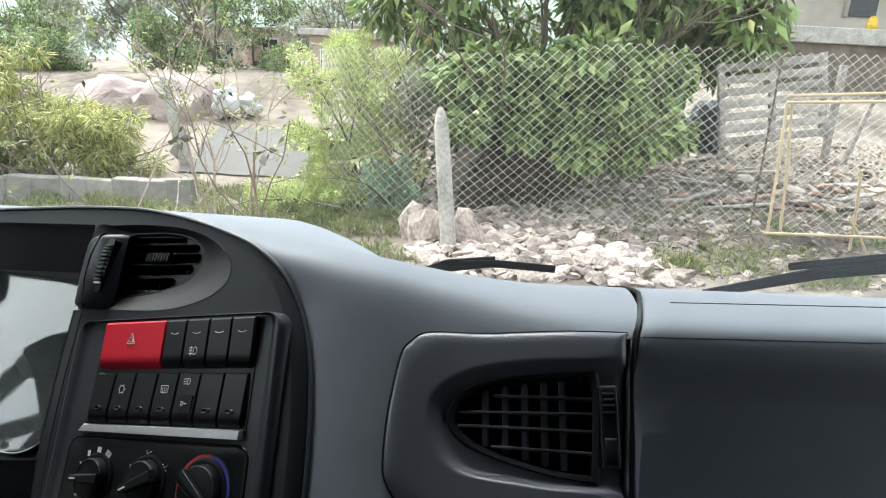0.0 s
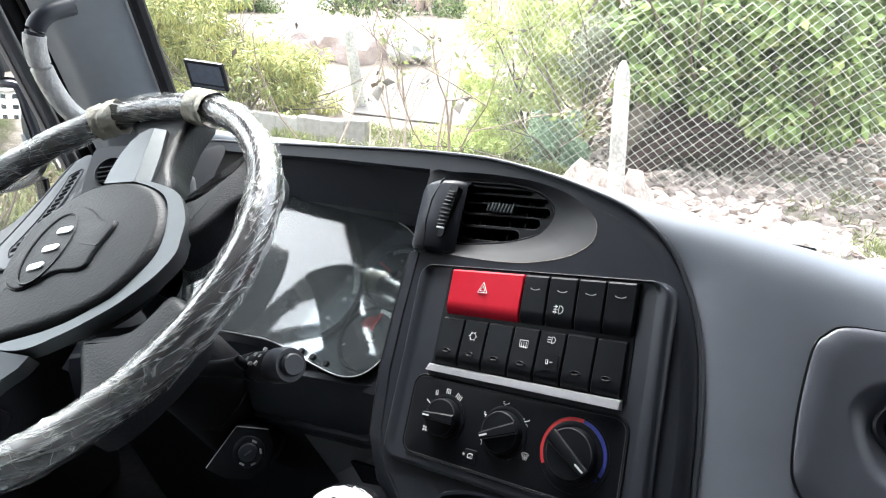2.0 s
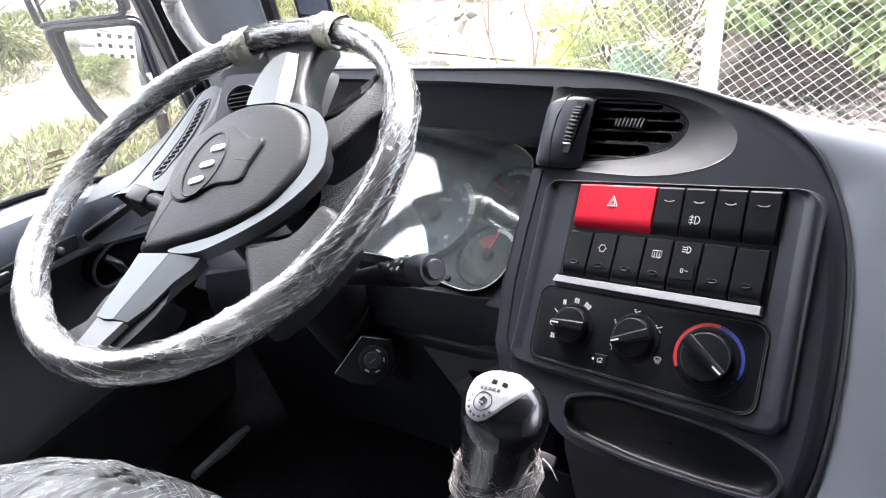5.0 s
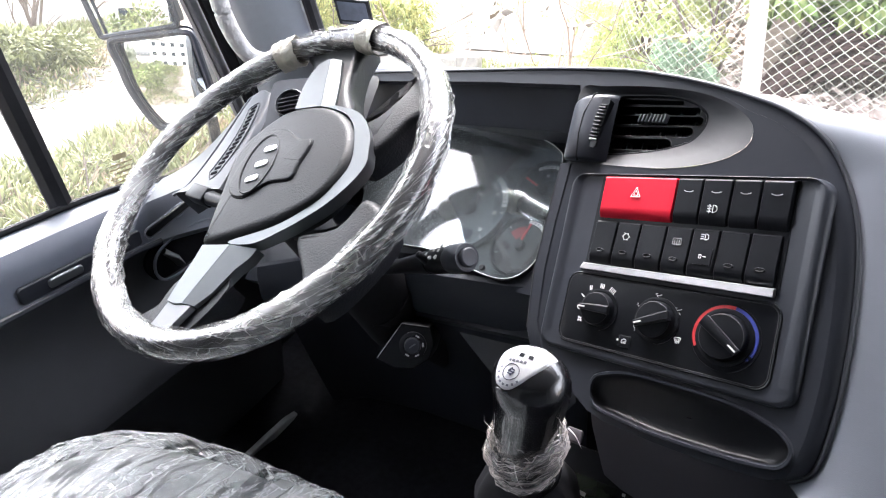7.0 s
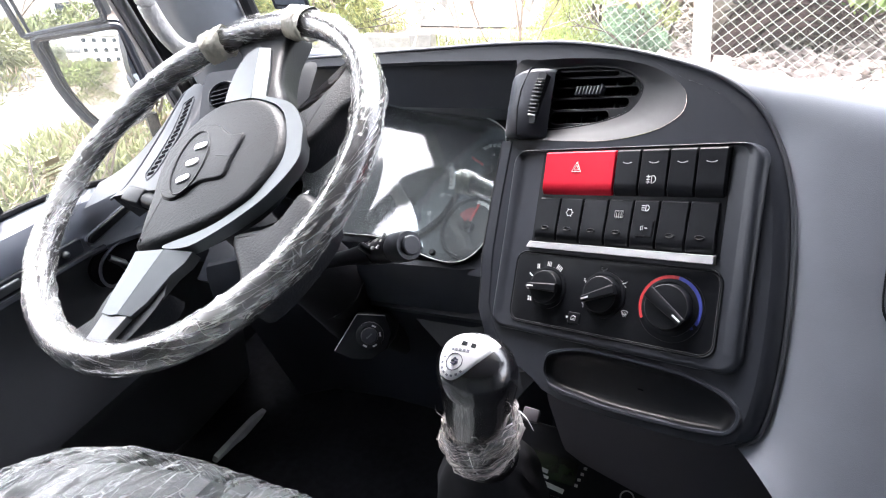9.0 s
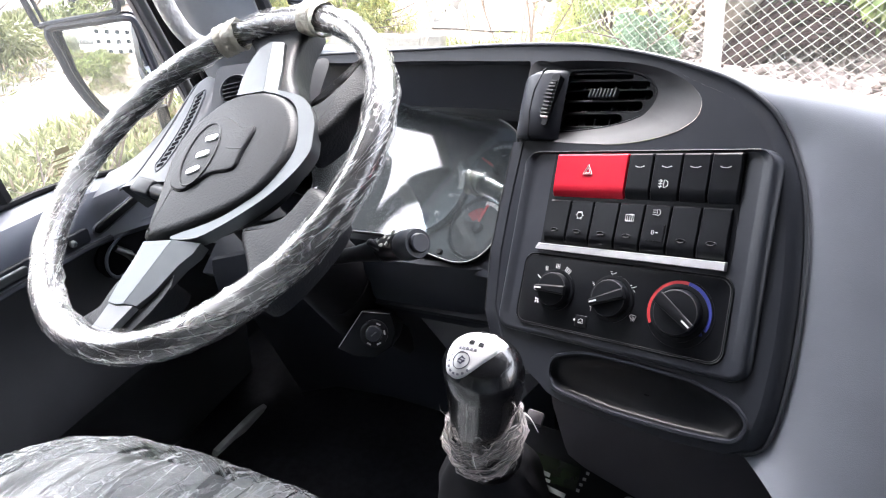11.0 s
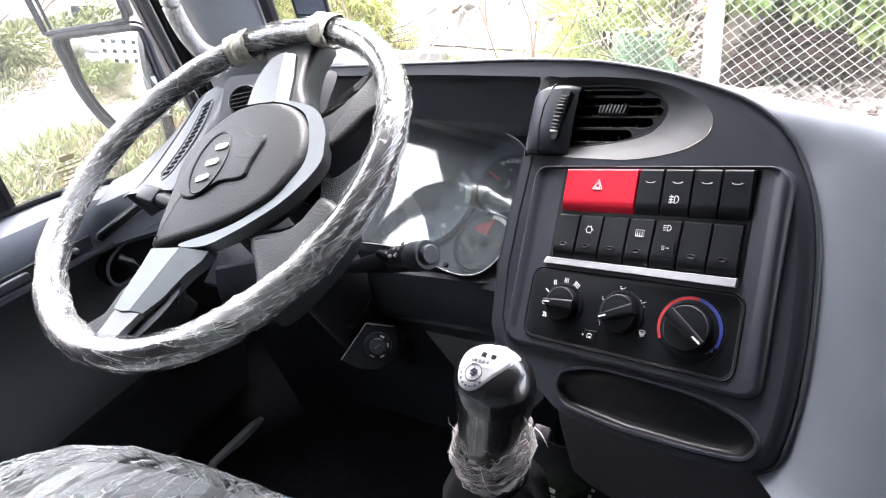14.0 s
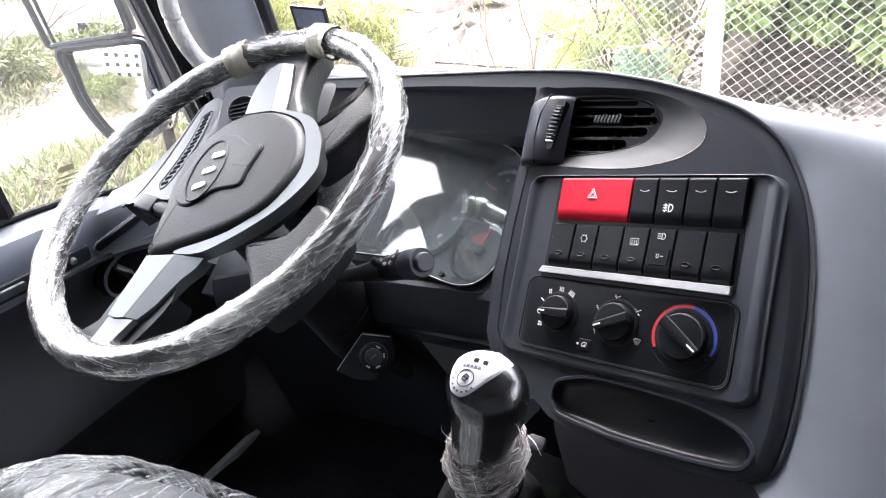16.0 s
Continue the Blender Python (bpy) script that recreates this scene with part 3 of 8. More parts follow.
# flat face of the panel, and the margin that rolls over to its edge
Ein = []
for i in range(NE):
    d_ = Euv[min(i + 1, NE - 1)] - Euv[max(i - 1, 0)]
    d_ = d_ / np.hypot(*d_)
    Ein.append((Euv[i, 0] + 0.0125 * d_[1] * float(sstep(-0.02, 0.06, Euv[i, 0])), Euv[i, 1] - 0.0125 * d_[0] * float(sstep(-0.02, 0.06, Euv[i, 0])) * float(sstep(-0.158, -0.13, Euv[i, 1]))))
fas_out = [(-0.147, 0.184), (-0.30, 0.203), (-0.66, 0.240)] + Ein + [(0.1154, -0.1629), (0.0715, -0.1666), (0.0205, -0.1662), (-0.0323, -0.1640), (-0.0525, -0.1589), (-0.0673, -0.1500), (-0.095, -0.1380), (-0.118, -0.1150), (-0.133, -0.0850), (-0.1384, -0.0290), (-0.1379, 0.0275), (-0.1345, 0.0930), (-0.1435, 0.0940), (-0.1445, 0.13), (-0.1435, 0.172)]
part("centre_fascia", plate_holes(fas_out, [VENT_O, TRAY], -0.012, 0.0), DARK, dash, "dark grained centre panel", m=PM)
part("fascia_margin", loft([[(Ein[i][0] * (1 - t) + Euv[i, 0] * t, Ein[i][1] * (1 - t) + Euv[i, 1] * t, 0.0002 + Ec[i] * t ** 1.8) for i in range(NE)] for t in (0, 0.25, 0.5, 0.75, 1.0)]), DARK, dash, "rolled margin of the dark centre panel", m=PM)
# side strip of the panel towards the dials
part("fascia_side", loft([[W(a, b, c) for a, b, c in ((-0.1345, 0.093, -0.001), (-0.1379, 0.0275, -0.001), (-0.1384, -0.029, -0.001), (-0.133, -0.085, -0.001), (-0.118, -0.115, -0.001), (-0.095, -0.138, -0.001))],
                         [W(a, b, c) for a, b, c in ((-0.1360, 0.093, -0.003), (-0.1395, 0.0275, -0.003), (-0.1400, -0.029, -0.003), (-0.1345, -0.085, -0.003), (-0.1192, -0.116, -0.003), (-0.096, -0.1392, -0.003))],
                         [W(a, b, c) for a, b, c in ((-0.1375, 0.093, -0.001), (-0.1410, 0.0275, -0.001), (-0.1415, -0.029, -0.001), (-0.1360, -0.086, -0.001), (-0.1205, -0.117, -0.001), (-0.097, -0.1402, -0.001))],
                         [W(a, b, c) for a, b, c in ((-0.1510, 0.093, -0.002), (-0.1555, 0.0275, -0.003), (-0.1568, -0.029, -0.003), (-0.150, -0.095, -0.004), (-0.130, -0.13, -0.004), (-0.10, -0.15, -0.004))],
                         [W(a, b, c) for a, b, c in ((-0.1525, 0.093, -0.006), (-0.1575, 0.0275, -0.006), (-0.159, -0.029, -0.006), (-0.152, -0.096, -0.007), (-0.132, -0.132, -0.007), (-0.101, -0.152, -0.007))],
                         [W(a, b, c) for a, b, c in ((-0.158, 0.092, -0.08), (-0.163, 0.0275, -0.08), (-0.164, -0.029, -0.08), (-0.157, -0.097, -0.08), (-0.135, -0.133, -0.08), (-0.105, -0.155, -0.08))]]), DARK, dash, "dark side strip of the panel beside the dials")
part("side_strip_edge", tube([W(a, b, c) for a, b, c in ((-0.1510, 0.093, -0.002), (-0.1555, 0.0275, -0.0028), (-0.1568, -0.029, -0.0028), (-0.150, -0.095, -0.004))], 0.0007, 5), SATIN, dash)
# tray recess
n = len(TRAY)
cx = sum(p[0] for p in TRAY) / n
cy = sum(p[1] for p in TRAY) / n
rows = [[(cx + (x - cx) * s, cy + (y - cy) * s + dy, z) for x, y in TRAY] for s, z, dy in ((1.0, 0.0005, 0), (0.985, -0.0015, 0), (0.96, -0.005, 0), (0.92, -0.008, 0), (0.82, -0.0105, 0), (0.6, -0.0118, 0), (0.3, -0.012, 0), (0.03, -0.012, 0))]
part("tray_recess", loft(rows, True), BLACK, dash, "shallow oval tray recess", m=PM)
part("tray_lip", tube([(x, y, 0.0005) for x, y in TRAY], 0.0022, 6, True), DARK, dash, m=PM)

# air vent of the centre panel
vent = part("air_vent", loft([[(x, y, 0.0005) for x, y in VENT_O]] + [[(VENT_O[i][0] * (1 - t) + VENT_G[int(i * len(VENT_G) / len(VENT_O))][0] * t, VENT_O[i][1] * (1 - t) + VENT_G[int(i * len(VENT_G) / len(VENT_O))][1] * t, z) for i in range(len(VENT_O))] for t, z in ((0.15, -0.001), (0.5, -0.007), (0.85, -0.012), (1.0, -0.013))], True), SATIN, dash, "satin grey dished vent surround with dark louvres", m=PM)
def stadium(u0, v0, u1, v1, h, n=7):
    """A slot outline with round ends between two points."""
    d_ = Vector((u1 - u0, v1 - v0)).normalized()
    q = Vector((-d_.y, d_.x))
    a0, a1 = Vector((u0, v0)) + d_ * h, Vector((u1, v1)) - d_ * h
    out = []
    for c_, s0 in ((a1, -90), (a0, 90)):
        for k in range(n):
            a = radians(s0 + 180 * k / (n - 1))
            out.append(tuple(c_ + d_ * h * math.cos(a) + q * h * math.sin(a)))
    return out


SLOTS = [stadium(*q) for q in ((-0.0990, 0.1673, -0.0272, 0.1606, 0.0030), (-0.1028, 0.1580, -0.0080, 0.1504, 0.0046), (-0.1050, 0.1470, -0.0034, 0.1402, 0.0052), (-0.1044, 0.1344, -0.0120, 0.1297, 0.0055), (-0.1032, 0.1202, -0.0320, 0.1168, 0.0066))]
part("grille_back", plate(VENT_G, -0.062, -0.058), HOLE_SHADE, vent, m=PM)
part("grille_wall", loft([[(x, y, -0.014) for x, y in VENT_G], [(x, y, -0.060) for x, y in VENT_G]], True), HOLE_SHADE, vent, m=PM)
grille = part("grille", plate_holes(VENT_G, SLOTS, -0.030, -0.017), BLACK, vent, "black louvre plate with five rounded slots", m=PM)
part("grille_rim", tube([(x, y, -0.0150) for x, y in VENT_G], 0.0024, 6, True), BLACK, vent, m=PM)
for sl in SLOTS:
    part("slot_edge", tube([(x, y, -0.0168) for x, y in sl], 0.00055, 5, True), SATIN, grille, m=PM)
    part("slot_wall", loft([[(x, y, -0.017) for x, y in sl], [(x, y, -0.040) for x, y in sl]], True), BLACK, grille, m=PM)


def chord(poly, v, horizontal=True):
    xs = []
    for i in range(len(poly)):
        p, q = poly[i - 1], poly[i]
        a, b = (p[1], q[1]) if horizontal else (p[0], q[0])
        if (a > v) != (b > v):
            t = (v - a) / (b - a)
            xs.append(p[0] + t * (q[0] - p[0]) if horizontal else p[1] + t * (q[1] - p[1]))
    return (min(xs), max(xs)) if len(xs) > 1 else None


for uu in (-0.092, -0.074, -0.056, -0.038, -0.020):
    c = chord(VENT_G, uu, False)
    part("vane", box(0.0020, c[1] - c[0] - 0.004, 0.010, 0.0005, (uu, (c[0] + c[1]) / 2, -0.038)), BEZEL, vent, m=PM)
b = bmesh.new()
for k in range(8):
    b2 = box(0.0019, 0.0088, 0.008, 0.0006)
    b2.transform(pose(-0.0690 + 0.0040 * k, 0.1448 - 0.0003 * k, -0.0125, 0, 0, -14))
    merge(b, b2)
part("slide_knob", b, BEZEL2, vent, "ribbed slide knob", m=PM)
# drum with thumb wheel beside the louvres
rows = []
for k in range(-1, 17):
    a = radians(170 - 145 * max(0, k) / 16)
    uu, z = -0.1215 + 0.0310 * math.cos(a), -0.0120 + 0.0235 * math.sin(a) - (0.07 if k < 0 else 0)
    f = (1 - max(0, k) / 16) ** 3
    lo, hi = 0.0935 + 0.007 * f, 0.1685 - 0.008 * f
    rows.append([(uu, v, z + dz) for v, dz in ((lo - 0.002, -0.03), (lo, -0.004), (lo + 0.001, -0.0015), (lo + 0.003, 0.0), (0.13, 0.0008), (hi - 0.006, 0.0), (hi - 0.0025, -0.0012), (hi, -0.0045), (hi + 0.001, -0.03))])
part("vent_drum", loft(rows), BEZEL, vent, "dark rounded drum beside the louvres", m=PM)
part("drum_groove", tube([(-0.1225, 0.0930, 0.0080), (-0.1230, 0.097, 0.0108), (-0.1262, 0.122, 0.0117), (-0.1250, 0.145, 0.0117), (-0.1180, 0.166, 0.0105), (-0.1170, 0.1695, 0.0070)], 0.0011, 5), BLACK, vent, m=PM)
b = plate(rrect(-0.0050, -0.0275, 0.0050, 0.0265, 0.0025), 0.0, 0.0100)
part("wheel_slot", b, BLACK, vent, m=PM @ pose(-0.1043, 0.1345, 0, 0, 0, -8))
for k in range(11):
    a = -50 + 10 * k
    part("thumb_wheel_rib", box(0.0088, 0.0022, 0.004, 0.0008, (0, 0.0245 * math.sin(radians(a)), 0.0065 + 0.006 * math.cos(radians(a)))), SATIN if k else WHITE, vent, m=PM @ pose(-0.1043, 0.1345, 0, 0, 0, -8))

# switch bezel
def bezel_ring(side, top, low, z, r):
    """One outline of the bezel, inset at its sides, top and bottom."""
    return [(x, y, z) for x, y in rrect(-0.1262 + side, -0.1078 + low, 0.1262 - side, 0.0796 - top, r, 6)]


brows = [bezel_ring(*q) for q in ((0.0, 0.0, 0.0, -0.001, 0.0150), (0.0012, 0.0003, 0.0008, 0.0030, 0.0150), (0.0040, 0.0008, 0.0030, 0.0075, 0.0140), (0.0056, 0.0011, 0.0045, 0.0087, 0.0130), (0.0072, 0.0014, 0.0055, 0.0089, 0.0120), (0.0122, 0.0020, 0.0078, 0.0066, 0.0100), (0.0140, 0.0023, 0.0085, 0.0056, 0.0095), (0.0156, 0.0026, 0.0092, 0.0050, 0.0090))]
for row in brows:
    for i, (x, y, z) in enumerate(row):
        # the lower edge lies almost flush
        row[i] = (x, y, z - max(0.0, z - 0.0048) * float(sstep(-0.070, -0.098, np.array(y))))
bb = loft(brows, True)
bb.verts.ensure_lookup_table()
bb.faces.new([bb.verts[-28 + i] for i in range(28)])
bez = part("switch_bezel", bb, BEZEL, dash, "satin charcoal bezel round switches and heater controls", m=PM)
part("switch_well", plate(rrect(-0.0865, -0.0175, 0.0990, 0.0782, 0.002), 0.0, 0.0056), BLACK, bez, m=PM)
b = bmesh.new()
vs = [b.verts.new(p) for p in ((-0.0900, -0.0150, 0.0045), (0.0970, -0.0140, 0.0045), (0.0965, -0.0155, 0.0105), (-0.0835, -0.0165, 0.0090), (-0.0895, -0.0218, 0.0095), (0.0968, -0.0220, 0.0115), (0.0970, -0.0220, 0.0045), (-0.0895, -0.0218, 0.0045))]
for f in ((0, 1, 2, 3), (3, 2, 5, 4), (4, 5, 6, 7), (0, 3, 4, 7), (1, 6, 5, 2), (0, 7, 6, 1)):
    b.faces.new([vs[i] for i in f])
part("pale_strip", b, STRIP, bez, "pale grey strip under the switches", smooth=False, m=PM)


def rocker(u0, u1, v0, v1, material, name, label, lean):
    """A rocker switch cap: a curved, bevelled key; lean 1 raises its top, -1 its bottom."""
    g = 0.0004
    u0, u1, v0, v1 = u0 + g, u1 - g, v0 + g, v1 - g
    rows = []
    for k in range(9):
        s = (0, 0.05, 0.16, 0.3, 0.45, 0.6, 0.8, 0.96, 1.0)[k]
        v = v0 + (v1 - v0) * s
        if lean > 0:
            z = 0.0112 - 0.0014 * (1 - s) - 0.0040 * max(0.0, 0.16 - s) / 0.16
        else:
            z = 0.0074 + 0.0026 * (1 - s) ** 0.8 - 0.0030 * max(0.0, 0.14 - s) / 0.14
        e = 0.0016 if k in (0, 8) else 0
        rows.append([(u0, v, 0.004), (u0, v, z - 0.0014 - e), (u0 + 0.001, v, z - e), (u1 - 0.001, v, z - e), (u1, v, z - 0.0014 - e), (u1, v, 0.004)])
    b = loft(rows)
    b.verts.ensure_lookup_table()
    n = len(b.verts)
    b.faces.new([b.verts[i] for i in range(6)])
    b.faces.new([b.verts[n - 6 + i] for i in range(6)])
    return part(name, b, material, bez, label, m=PM)


# pale arc painted as the highlight in a key's dimple
def crescent(u, v, z, w, parent):
    b = arc_band(w * 0.62, w * 0.80, 205, 335, z, z + 0.0008, 10)
    bmesh.ops.scale(b, vec=(1, 0.48, 1), verts=b.verts)
    bmesh.ops.translate(b, vec=(u, v + w * 0.35, 0), verts=b.verts)
    part("dimple_glint", b, GREYP, parent, m=PM)


def dimple(u, v, z, w, parent):
    b = revolve([(w, 0.0), (w * 0.93, 0.0011), (w * 0.75, 0.0016), (w * 0.45, 0.0008), (0, 0.0004)], 20)
    bmesh.ops.scale(b, vec=(1, 0.42, 1), verts=b.verts)
    bmesh.ops.translate(b, vec=(u, v, z), verts=b.verts)
    part("dimple", b, BLACK, parent, m=PM)


haz = rocker(-0.0812, -0.0024, 0.0316, 0.0755, RED, "hazard_switch", "wide red hazard light switch", 1)
tri = [(-0.0478, 0.0550), (-0.0378, 0.0550), (-0.0428, 0.0645)]
b = bmesh.new()
for i in range(3):
    tube([(*tri[i], 0.0112), (*tri[(i + 1) % 3], 0.0112)], 0.0004, 4, bm=b)
tri2 = [(-0.0454, 0.0566), (-0.0402, 0.0566), (-0.0428, 0.0614)]
for i in range(3):
    tube([(*tri2[i], 0.0112), (*tri2[(i + 1) % 3], 0.0112)], 0.0003, 4, bm=b)
part("warning_triangle", b, WHITE, haz, m=PM)
UR1 = (-0.0024, 0.0220, 0.0484, 0.0728, 0.0978)
UR2 = (-0.0828, -0.0572, -0.0317, -0.0050, 0.0201, 0.0447, 0.0706, 0.0957)
keys = []
for i in range(4):
    k = rocker(UR1[i], UR1[i + 1], 0.0318, 0.0755, BLACK, "rocker_switch", "black plastic rocker switch", 1)
    keys.append(k)
    crescent((UR1[i] + UR1[i + 1]) / 2, 0.0622, 0.0104, 0.0066, k)
for i in range(7):
    k = rocker(UR2[i], UR2[i + 1], -0.0145, 0.0302, BLACK, "rocker_switch", "black plastic rocker switch", -1)
    keys.append(k)
    if i != 4:
        dimple((UR2[i] + UR2[i + 1]) / 2 - 0.0003, -0.0012, 0.0087, 0.0050, k)


def symbol(name, parent, at, strokes, z, size=0.001, material=WHITE):
    b = bmesh.new()
    for s in strokes:
        tube([(at[0] + x * size, at[1] + y * size, z) for x, y in s], 0.00033, 4, bm=b)
    part(name, b, material, parent, m=PM)


fogd = [(0.8, -3.4), (0.8, 3.4), (2.5, 3.2), (4.2, 1.8), (4.6, 0), (4.2, -1.8), (2.5, -3.2), (0.8, -3.4)]
symbol("fog_lamp_sign", keys[1], (0.0340, 0.0476), [fogd] + [[(-4.2, y), (-0.4, y)] for y in (-2.4, 0, 2.4)] + [[(-2.6, -4), (-1.6, -2), (-3, 0), (-1.6, 2), (-2.6, 4)]], 0.0106)
symbol("fan_sign", keys[5], (-0.0446, 0.0150), [[(3.2 * math.cos(a), 3.2 * math.sin(a)) for a in [k * math.pi / 4 for k in range(9)]]] + [[(3.1 * math.cos(a), 3.1 * math.sin(a)), (4.3 * math.cos(a), 4.3 * math.sin(a))] for a in [k * math.pi / 3 for k in range(6)]], 0.0092)
symbol("rear_window_sign", keys[7], (0.0077, 0.0155), [[(-4, -2.6), (4, -2.6), (4, 3), (-4, 3), (-4, -2.6)]] + [[(x, -3.6), (x, 1.6)] for x in (-2.2, 0, 2.2)], 0.0092)
symbol("headlamp_sign", keys[8], (0.0321, 0.0222), [[(x * 0.8, y * 0.8) for x, y in fogd]] + [[(-3.4, y), (-0.3, y)] for y in (-2, 0, 2)], 0.0092)
part("level_wheel", plate(rrect(0.0255, -0.0030, 0.0415, 0.0112, 0.001), 0.006, 0.0102), BLACK, keys[8], m=PM)
symbol("level_mark", keys[8], (0.0338, 0.0040), [[(-2.4, -1.6), (-2.4, 1.6), (-0.6, 1.6), (-0.6, -1.6), (-2.4, -1.6)], [(1.0, 0), (3.6, 0)]], 0.0112)

# heater controls
hv = part("heater_panel", plate(rrect(-0.1005, -0.0970, 0.1042, -0.0270, 0.011), 0.0, 0.0058, 0.001), BLACK, dash, "black heater control panel with three knobs", m=PM)
part("panel_gap", tube([(x, y, 0.0050) for x, y in rrect(-0.1010, -0.0975, 0.1047, -0.0265, 0.0115)], 0.0011, 5, True), BLACK, hv, m=PM)
part("panel_edge", tube([(x, y, 0.0056) for x, y in rrect(-0.0994, -0.0959, 0.1031, -0.0281, 0.0102)], 0.00045, 5, True), SATIN, hv, m=PM)


def knob(u, v, r, turn, tip_material):
    m = PM @ pose(u, v, 0.0058, 0, 0, turn)
    base = revolve([(r * 1.26, 0), (r * 1.26, 0.0010), (r * 1.16, 0.0016), (r * 1.04, 0.0012)], 40)
    part("knob_base", base, BLACK, hv, m=m)
    k = part("knob", revolve([(r * 1.03, 0.0), (r * 0.99, 0.0068), (r * 0.95, 0.0080), (r * 0.82, 0.0083), (0, 0.0083)], 40), BLACK, hv, "round black control knob", m=m)
    # grip bar, wedge shaped towards its pointer
    g = bmesh.new()
    ends = [(-0.98 * r, 0.26 * r), (0.0, 0.22 * r), (0.98 * r, 0.16 * r)]
    rows_ = [[(x, -w_, 0.007), (x, -w_, 0.0116), (x, -w_ * 0.7, 0.0126), (x, w_ * 0.7, 0.0126), (x, w_, 0.0116), (x, w_, 0.007)] for x, w_ in ends]
    g = loft(rows_)
    g.verts.ensure_lookup_table()
    g.faces.new([g.verts[i] for i in range(6)])
    g.faces.new([g.verts[12 + i] for i in range(6)])
    part("grip", g, BLACK, k, m=m)
    # paler hairlines put the highlights on the grip's edges
    part("grip_edge_glint", tube([(-0.97 * r, r * 0.25, 0.0118), (0, 0.21 * r, 0.0119), (0.95 * r, r * 0.15, 0.0118)], 0.00035, 4), SATIN, k, m=m)
    part("grip_edge_glint", tube([(-0.97 * r, -r * 0.25, 0.0118), (0, -0.21 * r, 0.0119), (0.95 * r, -r * 0.15, 0.0118)], 0.00025, 4), SATIN, k, m=m)
    part("pointer", bars([(r * 0.74, 0, r * 0.42, 0.0014, 0)], 0.0124, 0.0131), tip_material, k, m=m)
    part("knob_rim", revolve([(r * 0.945, 0.0076), (r * 0.960, 0.0082), (r * 0.93, 0.0085)], 40), SATIN, k, m=m)


knob(-0.0592, -0.0600, 0.0165, 182, WHITE)
knob(0.0020, -0.0592, 0.0172, 203, WHITE)
knob(0.0645, -0.0613, 0.0195, -35, WHITE)
b = arc_band(0.0238, 0.0274, 79, 208, 0.0052, 0.0062, 24, 0.0645, -0.0613)
part("warm_band", b, REDP, hv, m=PM)
b = arc_band(0.0238, 0.0274, -26, 79, 0.0052, 0.0062, 24, 0.0645, -0.0613)
part("cold_band", b, BLUEP, hv, m=PM)
part("dial_ring", arc_band(0.0284, 0.0292, 0, 359.9, 0.0050, 0.0064, 48, 0.0650, -0.0618), BLACK, hv, m=PM)
part("warm_dot", bars([(0.0480, -0.0757, 0.0026, 0.0026, 20)], 0.0052, 0.0062), REDP, hv, m=PM)
part("cold_dot", bars([(0.0851, -0.0757, 0.0024, 0.0024, 20)], 0.0052, 0.0062), BLUEP, hv, m=PM)
mk = []
for u, v, c, a in ((-0.0806, -0.0492, 1, 55), (-0.0731, -0.0401, 2, 8), (-0.0606, -0.0367, 3, -4), (-0.0485, -0.0396, 4, -30)):
    for k in range(c):
        mk.append((u + (k - (c - 1) / 2) * 0.0018 * math.cos(radians(a)), v + (k - (c - 1) / 2) * 0.0018 * math.sin(radians(a)), 0.0009, 0.0046, a))
part("fan_speed_marks", bars(mk, 0.0052, 0.0062), WHITE, hv, m=PM)
b = bmesh.new()
for a in (45, 135, 225, 315):
    merge(b, bars([(-0.0786 + 0.0018 * math.cos(radians(a)), -0.0731 + 0.0018 * math.sin(radians(a)), 0.0022, 0.0015, a)], 0.0052, 0.0062))
part("fan_mark", b, WHITE, hv, m=PM)
part("zero_mark", arc_band(0.0019, 0.0025, 60, 300, 0.0052, 0.0062, 16, -0.0820, -0.0612), WHITE, hv, m=PM)
sit = [[(-1, -3), (-1, 1), (2, 2)], [(-3, 2), (-1, 1)], [(1, -1), (3, -3)]]
for (u, v), s in zip(((-0.0170, -0.0497), (-0.0004, -0.0376), (0.0207, -0.0474), (-0.0163, -0.0709)), (1, 1, 1, 1)):
    symbol("airflow_sign", hv, (u, v), sit + [[(-3.4, 3.4), (-1.6, 3.4)], [(2, 2), (3.6, 3.2)]], 0.0062, 0.00085)
symbol("defrost_sign", hv, (0.0250, -0.0730), [[(-4, 2.4), (-2, 3.4), (2, 3.4), (4, 2.4), (2.4, -1), (-2.4, -1), (-4, 2.4)]] + [[(x, -3.4), (x + 0.6, -1.8), (x - 0.4, 0), (x, 1.8)] for x in (-1.8, 0, 1.8)], 0.0062, 0.0008)
rc = part("recirculation_button", plate(rrect(-0.0312, -0.0905, -0.0190, -0.0795, 0.001), 0.004, 0.0068, 0.0006), BLACK, hv, m=PM)
symbol("recirculation_sign", rc, (-0.0252, -0.0850), [[(-2.6, -1.8), (2.6, -1.8), (2.6, 2), (0, 2.6), (-2.6, 1), (-2.6, -1.8)], [(-0.6, -0.8), (1.2, -0.8), (1.2, 0.9)]], 0.0071, 0.0009)
part("button_lamp", bars([(-0.0326, -0.0847, 0.0018, 0.0018, 45)], 0.0052, 0.0063), WHITE, hv, m=PM)

